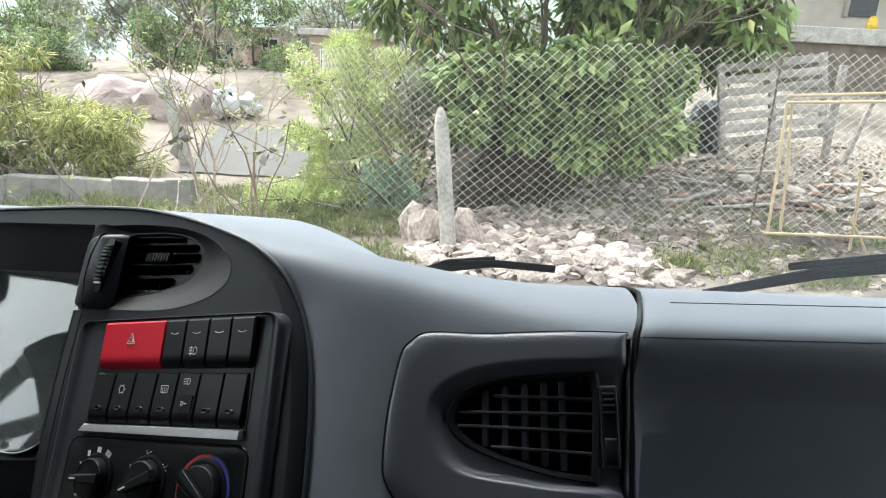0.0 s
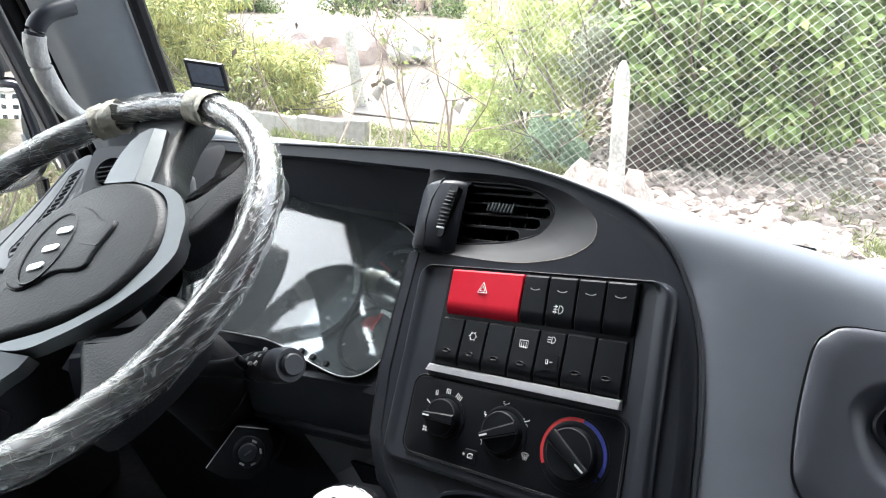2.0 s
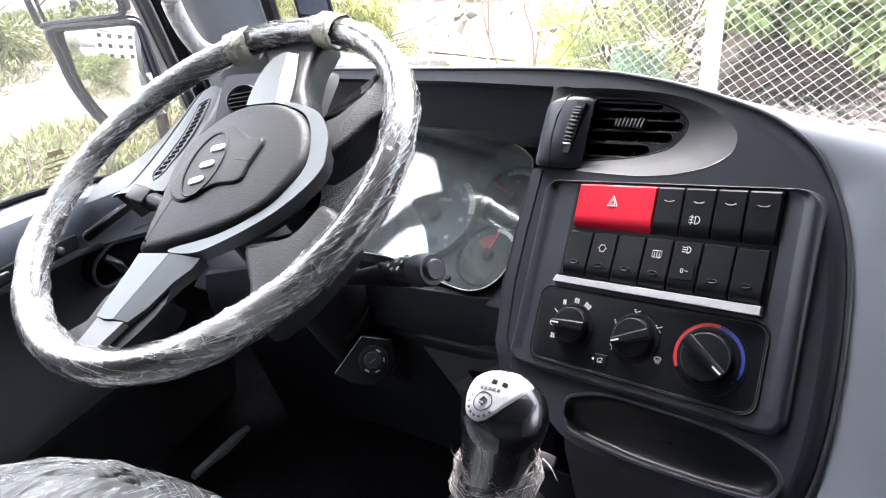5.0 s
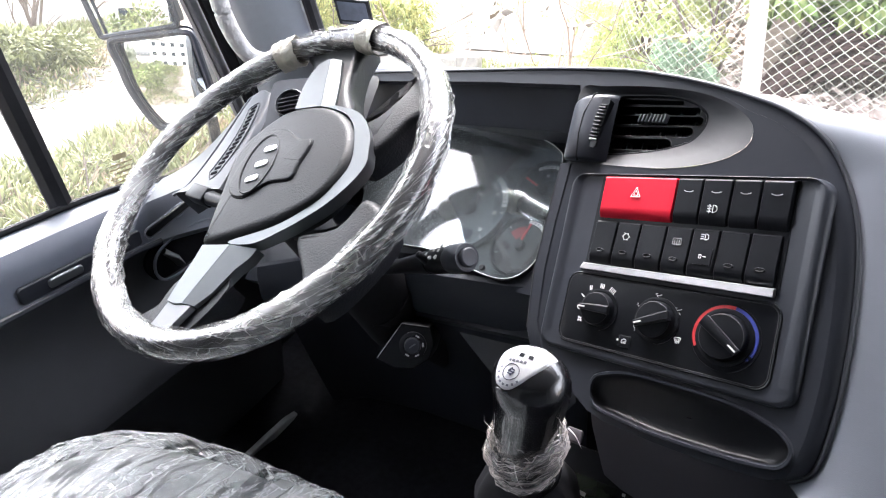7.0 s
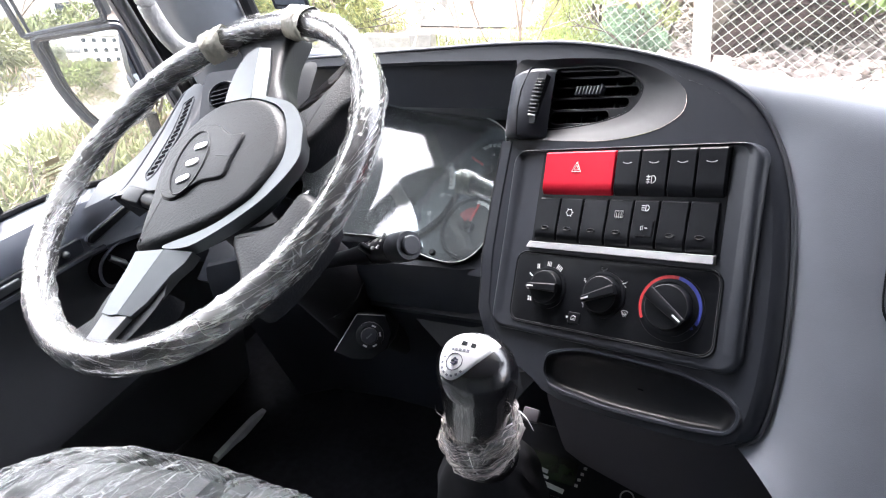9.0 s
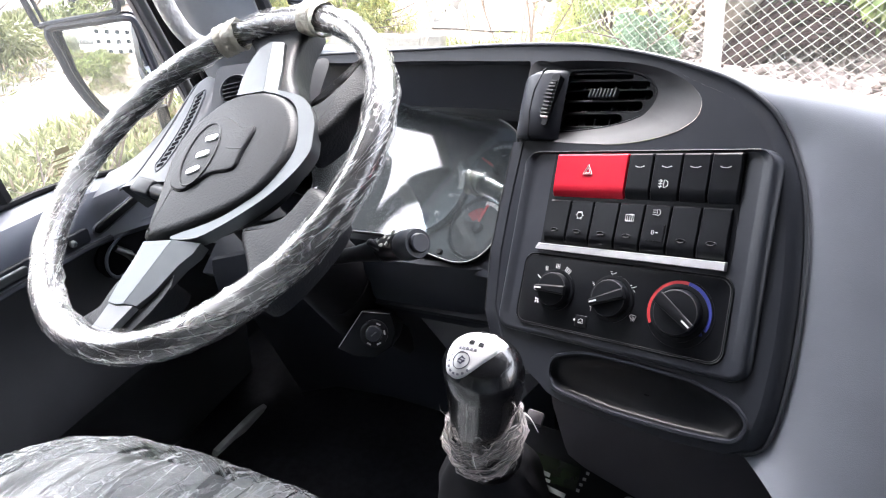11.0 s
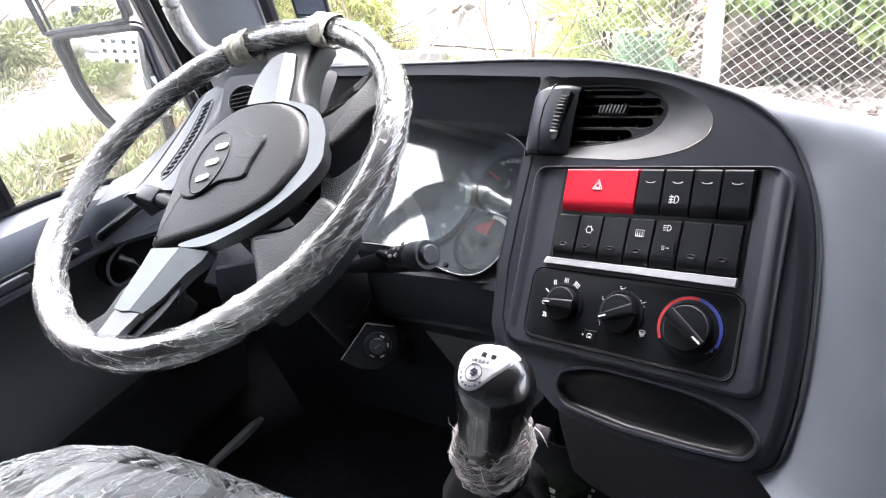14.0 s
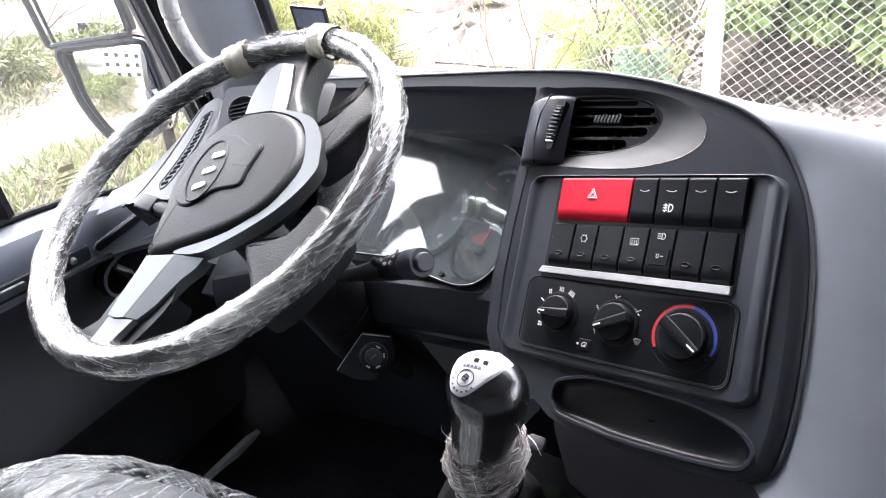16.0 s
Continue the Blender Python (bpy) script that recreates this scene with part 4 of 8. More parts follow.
# ---------------------------------------------------------------- passenger side of the dashboard
# glove box lid, right of the seam
gx0 = np.r_[0.0, 0.0015, 0.004, np.linspace(0.015, 0.74, 30)]
gws = np.r_[np.linspace(1.16, 1.455, 40), np.linspace(1.46, 1.62, 50), np.linspace(1.64, 2.06, 24)]
rows = []
for w_ in gws:
    gxs = seam_x(w_) + 0.0035 + gx0
    hh = pad_h(gxs, np.full_like(gxs, w_)) - np.r_[0.006, 0.0015, np.zeros(len(gxs) - 2)]
    rows.append([(gxs[i], 0.8 * w_ - 0.6 * hh[i], 0.6 * w_ + 0.8 * hh[i]) for i in range(len(gxs))])
part("glove_box_lid", loft(rows), PAD, dash, "grey glove box lid beside a narrow seam")


def on_pad(x, w_, out=0.0):
    h = float(pad_h(np.array([x]), np.array([w_]))[0]) + out
    return (x, 0.8 * w_ - 0.6 * h, 0.6 * w_ + 0.8 * h)


# dark inset panel with a dished half-oval vent, set into the opening of the pad
# outline of the dish, open towards the seam
DISH = resample([(0.300, 1.498), (0.1858, 1.4949), (0.1171, 1.4995), (0.0807, 1.4990), (0.0575, 1.4923), (0.0440, 1.4817), (0.0405, 1.4675), (0.0453, 1.4480), (0.0555, 1.4330), (0.0710, 1.4242), (0.0997, 1.4173), (0.1330, 1.4106), (0.1652, 1.4072), (0.1818, 1.4059), (0.300, 1.398)], 200)
DC = np.array((0.135, 1.454))
d_ang = np.unwrap(np.arctan2(DISH[:, 1] - DC[1], DISH[:, 0] - DC[0]))
d_rad = np.hypot(*(DISH - DC).T)


VENT_XW = smooth_loop([(0.0604, 1.4660), (0.0659, 1.4776), (0.0809, 1.4864), (0.1065, 1.4890), (0.1344, 1.4882), (0.1590, 1.4868), (0.1636, 1.4840), (0.1641, 1.4619), (0.1612, 1.4210), (0.1570, 1.4178), (0.1332, 1.4225), (0.1066, 1.4317), (0.0816, 1.4428), (0.0664, 1.4541)], 5)


VENT_IN = [(0.118 + (x - 0.118) * 1.025, 1.456 + (w_ - 1.456) * 1.02) for x, w_ in VENT_XW]


def vent_dish(x, w_):
    """Depth of the dish round the vent, 0 outside it."""
    a = math.atan2(w_ - DC[1], x - DC[0])
    a = a if a > d_ang.min() else a + 2 * math.pi
    q = math.hypot(x - DC[0], w_ - DC[1]) / float(np.interp(a, d_ang, d_rad)) if a < d_ang.max() else 0.0
    return 0.0075 * float(sstep(1.0, 0.80, np.array(q))) + (0.024 if inside(VENT_IN, x, w_) else 0.0)


v_end = [(seam_x(w_) - 0.004, w_) for w_ in np.linspace(vp[-1][1], vp[0][1], 46)[1:-1]]
rows = []
for k in range(70):
    s_ = 1 - (k / 69) ** 1.1
    e = (1 - s_) * 0.10
    out = 0.0062 * math.sqrt(1 - (1 - min(1.0, e / 0.016)) ** 2) - 0.0015
    rows.append([on_pad(VC[0] + (x - VC[0]) * s_, VC[1] + (w_ - VC[1]) * s_, out - vent_dish(VC[0] + (x - VC[0]) * s_, VC[1] + (w_ - VC[1]) * s_)) for x, w_ in vp + v_end])
PANEL = mat("charcoal_inset_plastic", (0.080, 0.085, 0.104), 0.36, spec=0.5, bump=0.3, bscale=1500, var=0.06, scale=25)
pp = part("vent_panel", loft(rows, True), PANEL, dash, "charcoal inset panel with a dished air vent")
part("panel_joint", tube([on_pad(x, w_, -0.0002) for x, w_ in vp], 0.0009, 5), BLACK, pp)
# the vent's plane, laid through its outline at the bottom of the dish
vq = np.array([on_pad(x, w_, -0.0040) for x, w_ in VENT_XW])
vn = Vector(np.linalg.svd(vq - vq.mean(0))[2][2])
vn = vn if vn.z > 0 else -vn
va = Vector((1, 0, 0))
va = (va - va.dot(vn) * vn).normalized()
FM = frame_m(vq.mean(0), va, vn.cross(va), vn)
FI = FM.inverted()


def fv(x, w_):
    """A place on the pad in the vent's own frame."""
    q = FI @ Vector(on_pad(x, w_))
    return q.x, q.y


PG = [fv(*q) for q in VENT_XW]
pgc = (sum(p for p, _ in PG) / len(PG), sum(q for _, q in PG) / len(PG))
pv = part("passenger_vent", loft([[(pgc[0] + (p - pgc[0]) * s_, pgc[1] + (q - pgc[1]) * s_, z) for p, q in PG] for s_, z in ((1.06, -0.006), (1.05, 0.0030), (1.02, 0.0042), (0.955, 0.0034), (0.93, 0.0010), (0.925, -0.011))], True), BLACK, pp, "dark half-oval passenger air vent", m=FM)
part("grille_back", plate(PG, -0.016, -0.012), HOLE_SHADE, pv, m=FM)
for a, c in (((0.092, 1.4787), (0.1615, 1.4697)), ((0.066, 1.4697), (0.1615, 1.4596)), ((0.066, 1.4602), (0.1610, 1.4480)), ((0.090, 1.4440), (0.1600, 1.4340))):
    a, c = fv(*a), fv(*c)
    part("louvre", box(math.hypot(c[0] - a[0], c[1] - a[1]), 0.0024, 0.007, 0.0009), BEZEL, pv, m=FM @ pose((a[0] + c[0]) / 2, (a[1] + c[1]) / 2, -0.0026, 0, 0, math.degrees(math.atan2(c[1] - a[1], c[0] - a[0]))))
for xx in (0.085, 0.0994, 0.1134, 0.1270, 0.1398):
    uu = fv(xx, 1.463)[0]
    c = chord(PG, uu, False)
    part("vane", box(0.0048, c[1] - c[0] - 0.008, 0.004, 0.0008, (uu, (c[0] + c[1]) / 2, -0.0065)), PANEL, pv, m=FM)
su, sv = fv(0.1722, 1.4515)
SLM = FM @ pose(0, 0, 0.0042)
part("slider_slot", plate(rrect(su - 0.0060, sv - 0.0285, su + 0.0060, sv + 0.0275, 0.0015), -0.008, 0.0022, 0.001), BEZEL, pp, m=SLM)
part("slider_well", plate(rrect(su - 0.0042, sv - 0.0260, su + 0.0042, sv + 0.0250, 0.0012), -0.004, 0.0026), BLACK, pp, m=SLM)
part("slider_edge", box(0.0008, 0.052, 0.001, 0, (su - 0.0058, sv, 0.0024)), SATIN, pp, m=SLM)
for k, dv_ in enumerate((0.0215, 0.0175, 0.0135, 0.0085, -0.0095)):
    part("slider_rib", box(0.0078, 0.0013, 0.004, 0.0004, (su, sv + dv_, 0.0035)), SATIN if k != 3 else BEZEL, pp, m=SLM)
part("slider", box(0.0080, 0.016, 0.005, 0.0012, (su, sv - 0.0175, 0.0035)), BLACK, pp, m=SLM)
part("lid_seam", tube([on_pad(seam_x(w_) + 0.001, w_, -0.0010) for w_ in np.linspace(1.2, 1.9, 70)], 0.0023, 6), BLACK, dash)
part("lid_groove", tube([on_pad(x, 1.566 + 0.05 * (x - 0.24), -0.0002) for x in np.linspace(0.245, 0.95, 20)], 0.0009, 5), BLACK, dash)
part("lid_lip", tube([on_pad(x, 1.5125 + 0.012 * (x - 0.2), -0.0004) for x in np.linspace(0.200, 0.95, 20)], 0.0007, 5), BEZEL2, dash)
# ---------------------------------------------------------------- binnacle and dials
KO = Vector((-0.351, 0.563, 1.747))
KY = Vector((0.07206, 0.76152, 0.64413)).normalized()
KX = Vector((0.940, -0.285, 0.205))
KX = (KX - KX.dot(KY) * KY).normalized()
KZ = KX.cross(KY)
KM = frame_m(KO, KX, KY, KZ)
cl = thing("instrument_cluster", tuple(KM @ Vector((-0.2, 0.1, -0.03))), "dark instrument cluster under a clear lens", "instrument cluster")
CL_O = smooth_loop([(0.025, 0.030), (0.020, 0.085), (0.012, 0.160), (-0.002, 0.181), (-0.030, 0.1965), (-0.064, 0.2090), (-0.15, 0.2220), (-0.22, 0.2290), (-0.33, 0.232), (-0.40, 0.215), (-0.42, 0.12), (-0.41, 0.06), (-0.37, 0.03), (-0.28, 0.024), (-0.194, 0.0215), (-0.140, 0.0180), (-0.050, -0.0050), (-0.012, -0.0085), (0.012, 0.0030)], 4)
part("dial_plate", plate(CL_O, -0.022, -0.0165), DIAL, cl, "dark dial plate", m=KM)
part("cluster_frame", loft([[(x, y, 0.006) for x, y in CL_O], [(x, y, -0.020) for x, y in CL_O]], True), BLACK, cl, m=KM)
# grey line draws the bright gleam along the glossy lens edge
part("lens_rim_glint", tube([(x, y, 0.0075) for x, y in CL_O], 0.0007, 6, True), GREYP, cl, m=KM)
ln = part("lens", plate(CL_O, -0.0015, 0.0), LENS, cl, "clear glossy lens with sky reflected in it", m=KM @ pose(-0.05, 0.1, 0.0065, 2.2, 4.0, 0) @ pose(0.05, -0.1, 0))
ln.visible_shadow = False


def gauge(x, y, r, a0, a1, needle, majors, block=None, green=None, digits=()):
    """A round dial with rim, scale, needle, and optional block band and coloured arc."""
    m0 = KM @ pose(x, y, -0.0155)
    g = part("gauge", revolve([(r * 1.13, -0.002), (r * 1.12, 0.004), (r * 1.03, 0.0056), (r * 0.99, 0.001), (0, 0.001)], 48), BLACK, cl, "round grey gauge with pale marks" if r > 0.05 else "small dark gauge with a red needle", m=m0)
    part("gauge_face", revolve([(r * 0.985, 0.0012), (r * 0.98, 0.0016), (0, 0.0016)], 48), FACE if r > 0.05 else DFACE, g, m=m0)
    mk = []
    for k in range(majors * 5 + 1):
        a = a0 + (a1 - a0) * k / (majors * 5)
        ln_ = 0.10 if k % 5 == 0 else 0.05
        d_ = radians(a)
        mk.append((math.cos(d_) * r * (0.95 - ln_ / 2), math.sin(d_) * r * (0.95 - ln_ / 2), r * ln_, r * (0.03 if k % 5 == 0 else 0.014), a))
    part("scale_marks", bars(mk, 0.0017, 0.0021), GREYP, g, m=m0)
    if block:
        for k in range(9):
            a, e = block[0] + (block[1] - block[0]) * k / 9, block[0] + (block[1] - block[0]) * (k + 0.82) / 9
            part("scale_block", arc_band(r * 0.83, r * 0.96, a, e, 0.0017, 0.0023, 4), WHITE, g, m=m0)
    if green:
        part("economy_band", arc_band(r * 0.84, r * 0.95, green[0], green[1], 0.0017, 0.0022, 20), GREENP, g, m=m0)
    for txt, a, q in digits:
        lettering(txt, r * 0.125, m0 @ pose(math.cos(radians(a)) * r * q, math.sin(radians(a)) * r * q, 0.0018), WHITE, "gauge_number", g, 0.0002)
    red = r < 0.05
    part("needle", bars([(math.cos(radians(needle)) * r * 0.40, math.sin(radians(needle)) * r * 0.40, r * 0.8, r * (0.07 if red else 0.035), needle)], 0.006, 0.0075), REDP if red else WHITE, g, m=m0)
    part("needle_cap", revolve([(r * 0.19, 0.002), (r * 0.17, 0.008), (r * 0.12, 0.0095), (0, 0.0100)], 20), BLACK, g, m=m0)


DFACE = mat("dark_dial_face", (0.011, 0.013, 0.016), 0.5, var=0.05)
FACE = mat("grey_dial_face", (0.13, 0.145, 0.16), 0.5, var=0.05)
GREENP = mat("green_print", (0.02, 0.22, 0.12), 0.5, var=0.04)
gauge(-0.125, 0.099, 0.0640, 215, -50, 203, 6, (58, 2), (128, 62), (("15", 78, 0.62), ("20", 30, 0.72), ("25", -8, 0.72), ("30", -46, 0.72), ("x100r/min", 82, 0.36)))
gauge(-0.312, 0.105, 0.064, 230, -50, 215, 7)
gauge(-0.017, 0.130, 0.0400, 200, 0, 150, 3, (118, 20), None, (("12", 88, 0.55),))
gauge(-0.020, 0.047, 0.0390, 200, 0, 75, 3, (88, 10), None, ())
part("warning_field", arc_band(0.013, 0.028, 92, 140, -0.0138, -0.0134, 14, -0.020, 0.047), mat("dull_red_print", (0.22, 0.014, 0.02), 0.5, var=0.04), cl, m=KM)
part("dial_step", plate([(x, max(y, 0.168)) for x, y in CL_O if y > 0.12], -0.0168, -0.0120, 0.001), mat("blue_grey_dial_strip", (0.13, 0.155, 0.175), 0.5, var=0.05), cl, "paler strip along the top of the dial plate", m=KM)
part("odometer", bars([(-0.1220, 0.0570, 0.038, 0.016, 0)], -0.0150, -0.0132), mat("lcd_grey", (0.035, 0.045, 0.07), 0.3), cl, "dark display window", m=KM)
for x, y in ((-0.090, 0.0120), (-0.070, 0.0070), (-0.048, 0.0020)):
    b2 = revolve([(0.0040, 0.0), (0.0040, 0.003), (0.003, 0.004), (0, 0.004)], 14)
    b2.transform(pose(x, y, 0.0065))
    part("reset_button", b2, BLACK, cl, m=KM)
# hood underside and back wall over the dials, sill below them
lipL = [W(a, b, -0.001) for a, b in Euv if a < -0.15]
rows = [[tuple(p) for p in lipL]]
for d, dz in ((0.008, -0.012), (0.012, -0.03), (0.015, -0.080), (0.036, -0.100)):
    rows.append([(p.x, p.y + d, p.z + dz) for p in lipL])
# unseen shelf, added to keep windscreen light off the floor
slab("dash_carrier", [(XL, 0.80, 1.52), (XR, 0.80, 1.52), (XR, 1.24, 1.52), (XL, 1.24, 1.52)], 0.03, DARK, dash, "unseen dark shelf added under the dashboard to block light")
part("binnacle_wall", loft(rows), DARK, dash, "dark wall above the dials")
rows = []
for off in ((0, 0.0, 0.0), (0, -0.006, -0.004), (0, -0.010, -0.020), (0, -0.008, -0.060), (0, 0.012, -0.10), (0, 0.06, -0.16), (0, 0.16, -0.42)):
    rows.append([tuple(KM @ Vector((x, -0.007, 0)) + Vector(off) + Vector((0, dy, 0))) for x, dy in ((-0.48, -0.06), (-0.40, -0.015), (-0.25, 0), (-0.1, 0), (0.0, 0), (0.05, 0.012), (0.10, 0.03))])
part("lower_panel", loft(rows), DARK, dash, "dark knee panel below the dials")
part("binnacle_back", plate([(-0.62, -0.06), (0.06, -0.06), (0.06, 0.20), (0.02, 0.262), (-0.62, 0.262)], -0.066, -0.050), DARK, dash, "dark wall behind the dials", m=KM)
part("surround", loft([[tuple(KM @ Vector((x, y, 0))) for x, y in CL_O], [tuple(KM @ Vector((-0.2 + (x + 0.2) * 1.22, 0.1 + (y - 0.1) * (1.25 if y > 0.1 else 1.1), -0.004))) for x, y in CL_O]], True), DARK, dash)

# ---------------------------------------------------------------- steering wheel
SC = Vector((-0.618, 0.4531, 1.8828))
SN = Vector((-0.215, -0.522, 0.826)).normalized()
SA = Vector((0.96775, 0.0, 0.2519))
SB = SN.cross(SA).normalized()
SM = frame_m(SC, SA, SB, SN)
sw = thing("steering_wheel", tuple(SC), "black steering wheel, rim still wrapped in clear plastic", "steering wheel")
R, rt = 0.2136, 0.0145
ring = [(R * math.cos(2 * math.pi * k / 96), R * math.sin(2 * math.pi * k / 96), 0) for k in range(96)]
part("rim", tube(ring, rt, 14, True), RIMW, sw, m=SM)
# crinkled film round the rim
NU, NV = 360, 28
vs, fs, uvs = [], [], []
for i in range(NU + 1):
    a = 2 * math.pi * i / NU
    for j in range(NV + 1):
        b = 2 * math.pi * j / NV
        p = Vector((math.cos(a) * 7, math.sin(a) * 7, 0))
        q = Vector((math.cos(a) * 7 + math.cos(b + 5 * a) * 1.7, math.sin(a) * 7 + math.sin(b + 5 * a) * 1.7, 0.0))
        d = 0.0012 + 0.0030 * abs(noise.noise(q)) + 0.0022 * noise.noise(p + Vector((0, 0, math.cos(b)))) + 0.0018 * abs(noise.noise(q * 2.7))
        r = rt + max(0.0008, d)
        vs.append(SM @ Vector(((R + r * math.cos(b)) * math.cos(a), (R + r * math.cos(b)) * math.sin(a), r * math.sin(b))))
        uvs.append((i / NU, j / NV + 3 * i / NU))
for i in range(NU):
    for j in range(NV):
        k = i * (NV + 1) + j
        fs.append((k, k + NV + 1, k + NV + 2, k + 1))
raw("plastic_wrap", vs, fs, FILM, sw, "crinkled clear plastic film", True, uvs)
HC = 0.006
CHROME = mat("bright_badge", (0.7, 0.7, 0.72), 0.3, metal=0.4, var=0.03)


def wplate(name, pts, z0, z1, bev, material, parent, label="", sm=4):
    return part(name, plate(smooth_loop(pts, sm) if sm else pts, z0, z1, bev, 5), material, parent, label, m=SM)


hub = wplate("hub_cover", [(0.094, -0.062), (0.116, -0.032), (0.122, 0.001), (0.113, 0.035), (0.089, 0.066), (0.051, 0.086), (0.005, 0.089), (-0.028, 0.068), (-0.053, 0.030), (-0.046, -0.038), (-0.040, -0.080), (-0.030, -0.099), (0.046, -0.083)], HC - 0.032, HC, 0.011, LEATHER, sw, "grained black airbag cover", 5)
BOSS = [(-0.0231, -0.0371), (-0.004, -0.0440), (0.0119, -0.0362), (0.0279, -0.0274), (0.0553, -0.0263), (0.0586, -0.0082), (0.0640, 0.0260), (0.0448, 0.0311), (0.0192, 0.0499), (0.0011, 0.0513), (-0.0144, 0.0386), (-0.0265, 0.0194), (-0.0325, -0.0022), (-0.0323, -0.0214)]
wplate("badge_boss", BOSS, HC - 0.004, HC + 0.0030, 0.0025, LEATHER, hub)
part("badge_groove", tube([(x, y, HC + 0.0004) for x, y in smooth_loop(BOSS, 4)], 0.0011, 5, True), BLACK, hub, m=SM)
part("badge_ring", tube([(0.001 + 0.030 * math.cos(2 * math.pi * k / 40) * 0.72, 0.002 + 0.042 * math.sin(2 * math.pi * k / 40), HC + 0.0030) for k in range(40)], 0.0012, 5, True), LEATHER, hub, m=SM)
part("cover_slit", bars([(0.047, 0.0015, 0.023, 0.0020, -14)], HC + 0.0026, HC + 0.0034), BLACK, hub, m=SM)
# the maker's mark, as plain silver shapes
for x, y, a in ((0.0012, -0.0204, 12), (0.0054, 0.0002, 8), (0.009, 0.0216, 4)):
    part("badge", plate(rrect(-0.0085, -0.0042, 0.0085, 0.0042, 0.0030), -0.001, 0.0018, 0.001), CHROME, hub, "plain silver badge bar", m=SM @ pose(x, y, HC + 0.0030, 0, 0, a))


def trim(name, pts, zf, thick, material, label, n=3):
    """A bent metal-look strip whose height follows zf."""
    b = bmesh.new()
    sp = smooth_loop(pts, n) if n > 1 else pts
    c = Vector((sum(x for x, _ in sp) / len(sp), sum(y for _, y in sp) / len(sp)))
    hi = [b.verts.new((x, y, zf(x, y))) for x, y in sp]
    ed = [b.edges.new((hi[i], hi[(i + 1) % len(hi)])) for i in range(len(hi))]
    bmesh.ops.triangle_fill(b, use_beauty=True, use_dissolve=False, edges=ed)
    lo = [b.verts.new((x, y, zf(x, y) - thick)) for x, y in sp]
    for i in range(len(hi)):
        b.faces.new((hi[i], lo[i], lo[(i + 1) % len(hi)], hi[(i + 1) % len(hi)]))
    return part(name, b, material, sw, label, m=SM)


trim("silver_trim", [(0.0095, 0.0902), (0.0068, 0.112), (0.0064, 0.135), (0.0095, 0.153), (0.0155, 0.166), (0.0276, 0.1723), (0.0328, 0.171), (0.0365, 0.150), (0.0403, 0.1277), (0.0450, 0.108), (0.0491, 0.0864)], lambda x, y: 0.003, 0.014, SILVER, "silver painted spoke trim", 1)
trim("silver_trim_side", [(0.0328, 0.1712), (0.0463, 0.1693), (0.0571, 0.1274), (0.0650, 0.0858), (0.0493, 0.0864), (0.0405, 0.1277)], lambda x, y: 0.0028 - 0.3 * max(0, x - 0.0330 - (0.171 - y) * 0.18), 0.012, SILVER, "silver painted spoke edge", 1)
trim("silver_arc", [(0.012, 0.0945), (0.048, 0.0914), (0.0831, 0.0783), (0.1134, 0.0601), (0.1342, 0.0281), (0.1400, 0.005), (0.1429, -0.0149), (0.1327, -0.0368), (0.1118, -0.0602), (0.0884, -0.0770), (0.0635, -0.0908), (0.0368, -0.1016), (0.0098, -0.1010), (0.0008, -0.0960), (0.0432, -0.0860), (0.0701, -0.0750), (0.0938, -0.0580), (0.1128, -0.0350), (0.1225, -0.0103), (0.1165, 0.0222), (0.1040, 0.0510), (0.0850, 0.0700), (0.0515, 0.0865)], lambda x, y: 0.001, 0.014, SILVER, "silver painted arc round the airbag cover")
trim("silver_trim_low", [(-0.034, -0.1000), (0.0062, -0.1024), (-0.001, -0.119), (-0.0112, -0.1434), (-0.0224, -0.1700), (-0.0330, -0.1700), (-0.0456, -0.1665), (-0.0427, -0.1457), (-0.0365, -0.1193)], lambda x, y: 0.003, 0.014, SILVER, "silver painted lower spoke trim", 1)
trim("silver_trim_low_side", [(0.0066, -0.1022), (0.0385, -0.1050), (0.0340, -0.1160), (0.0222, -0.1293), (0.0062, -0.1569), (-0.0075, -0.1715), (-0.0222, -0.1700), (-0.0110, -0.1434), (-0.0008, -0.119)], lambda x, y: 0.0028 - 0.22 * max(0, x + 0.0224 - (y + 0.17) * 0.426), 0.012, SILVER, "silver painted lower spoke edge", 1)
for pts in ([(0.10, 0.058), (0.124, 0.066), (0.151, 0.098), (0.166, 0.130), (0.196, 0.100), (0.200, 0.064), (0.172, 0.044), (0.150, 0.016), (0.12, 0.0)],
            [(-0.002, 0.160), (-0.016, 0.190), (-0.030, 0.214), (0.015, 0.222), (0.066, 0.214), (0.064, 0.168), (0.071, 0.120), (0.086, 0.078), (0.03, 0.07)],
            [(0.080, -0.090), (0.125, -0.082), (0.150, -0.050), (0.185, -0.085), (0.160, -0.140), (0.125, -0.170), (0.100, -0.130)],
            [(-0.045, -0.140), (-0.060, -0.172), (-0.085, -0.192), (-0.045, -0.208), (-0.008, -0.180), (0.010, -0.140)]):
    wplate("spoke", pts[::-1], -0.040, -0.006, 0.010, LEATHER, sw, "grained black spoke", 4)
part("hub_back", tube([(0.05, 0.0, -0.02), (0.045, 0.0, -0.05), (0.02, 0.0, -0.09)], [0.060, 0.050, 0.045], 28), BLACK, sw, m=SM)
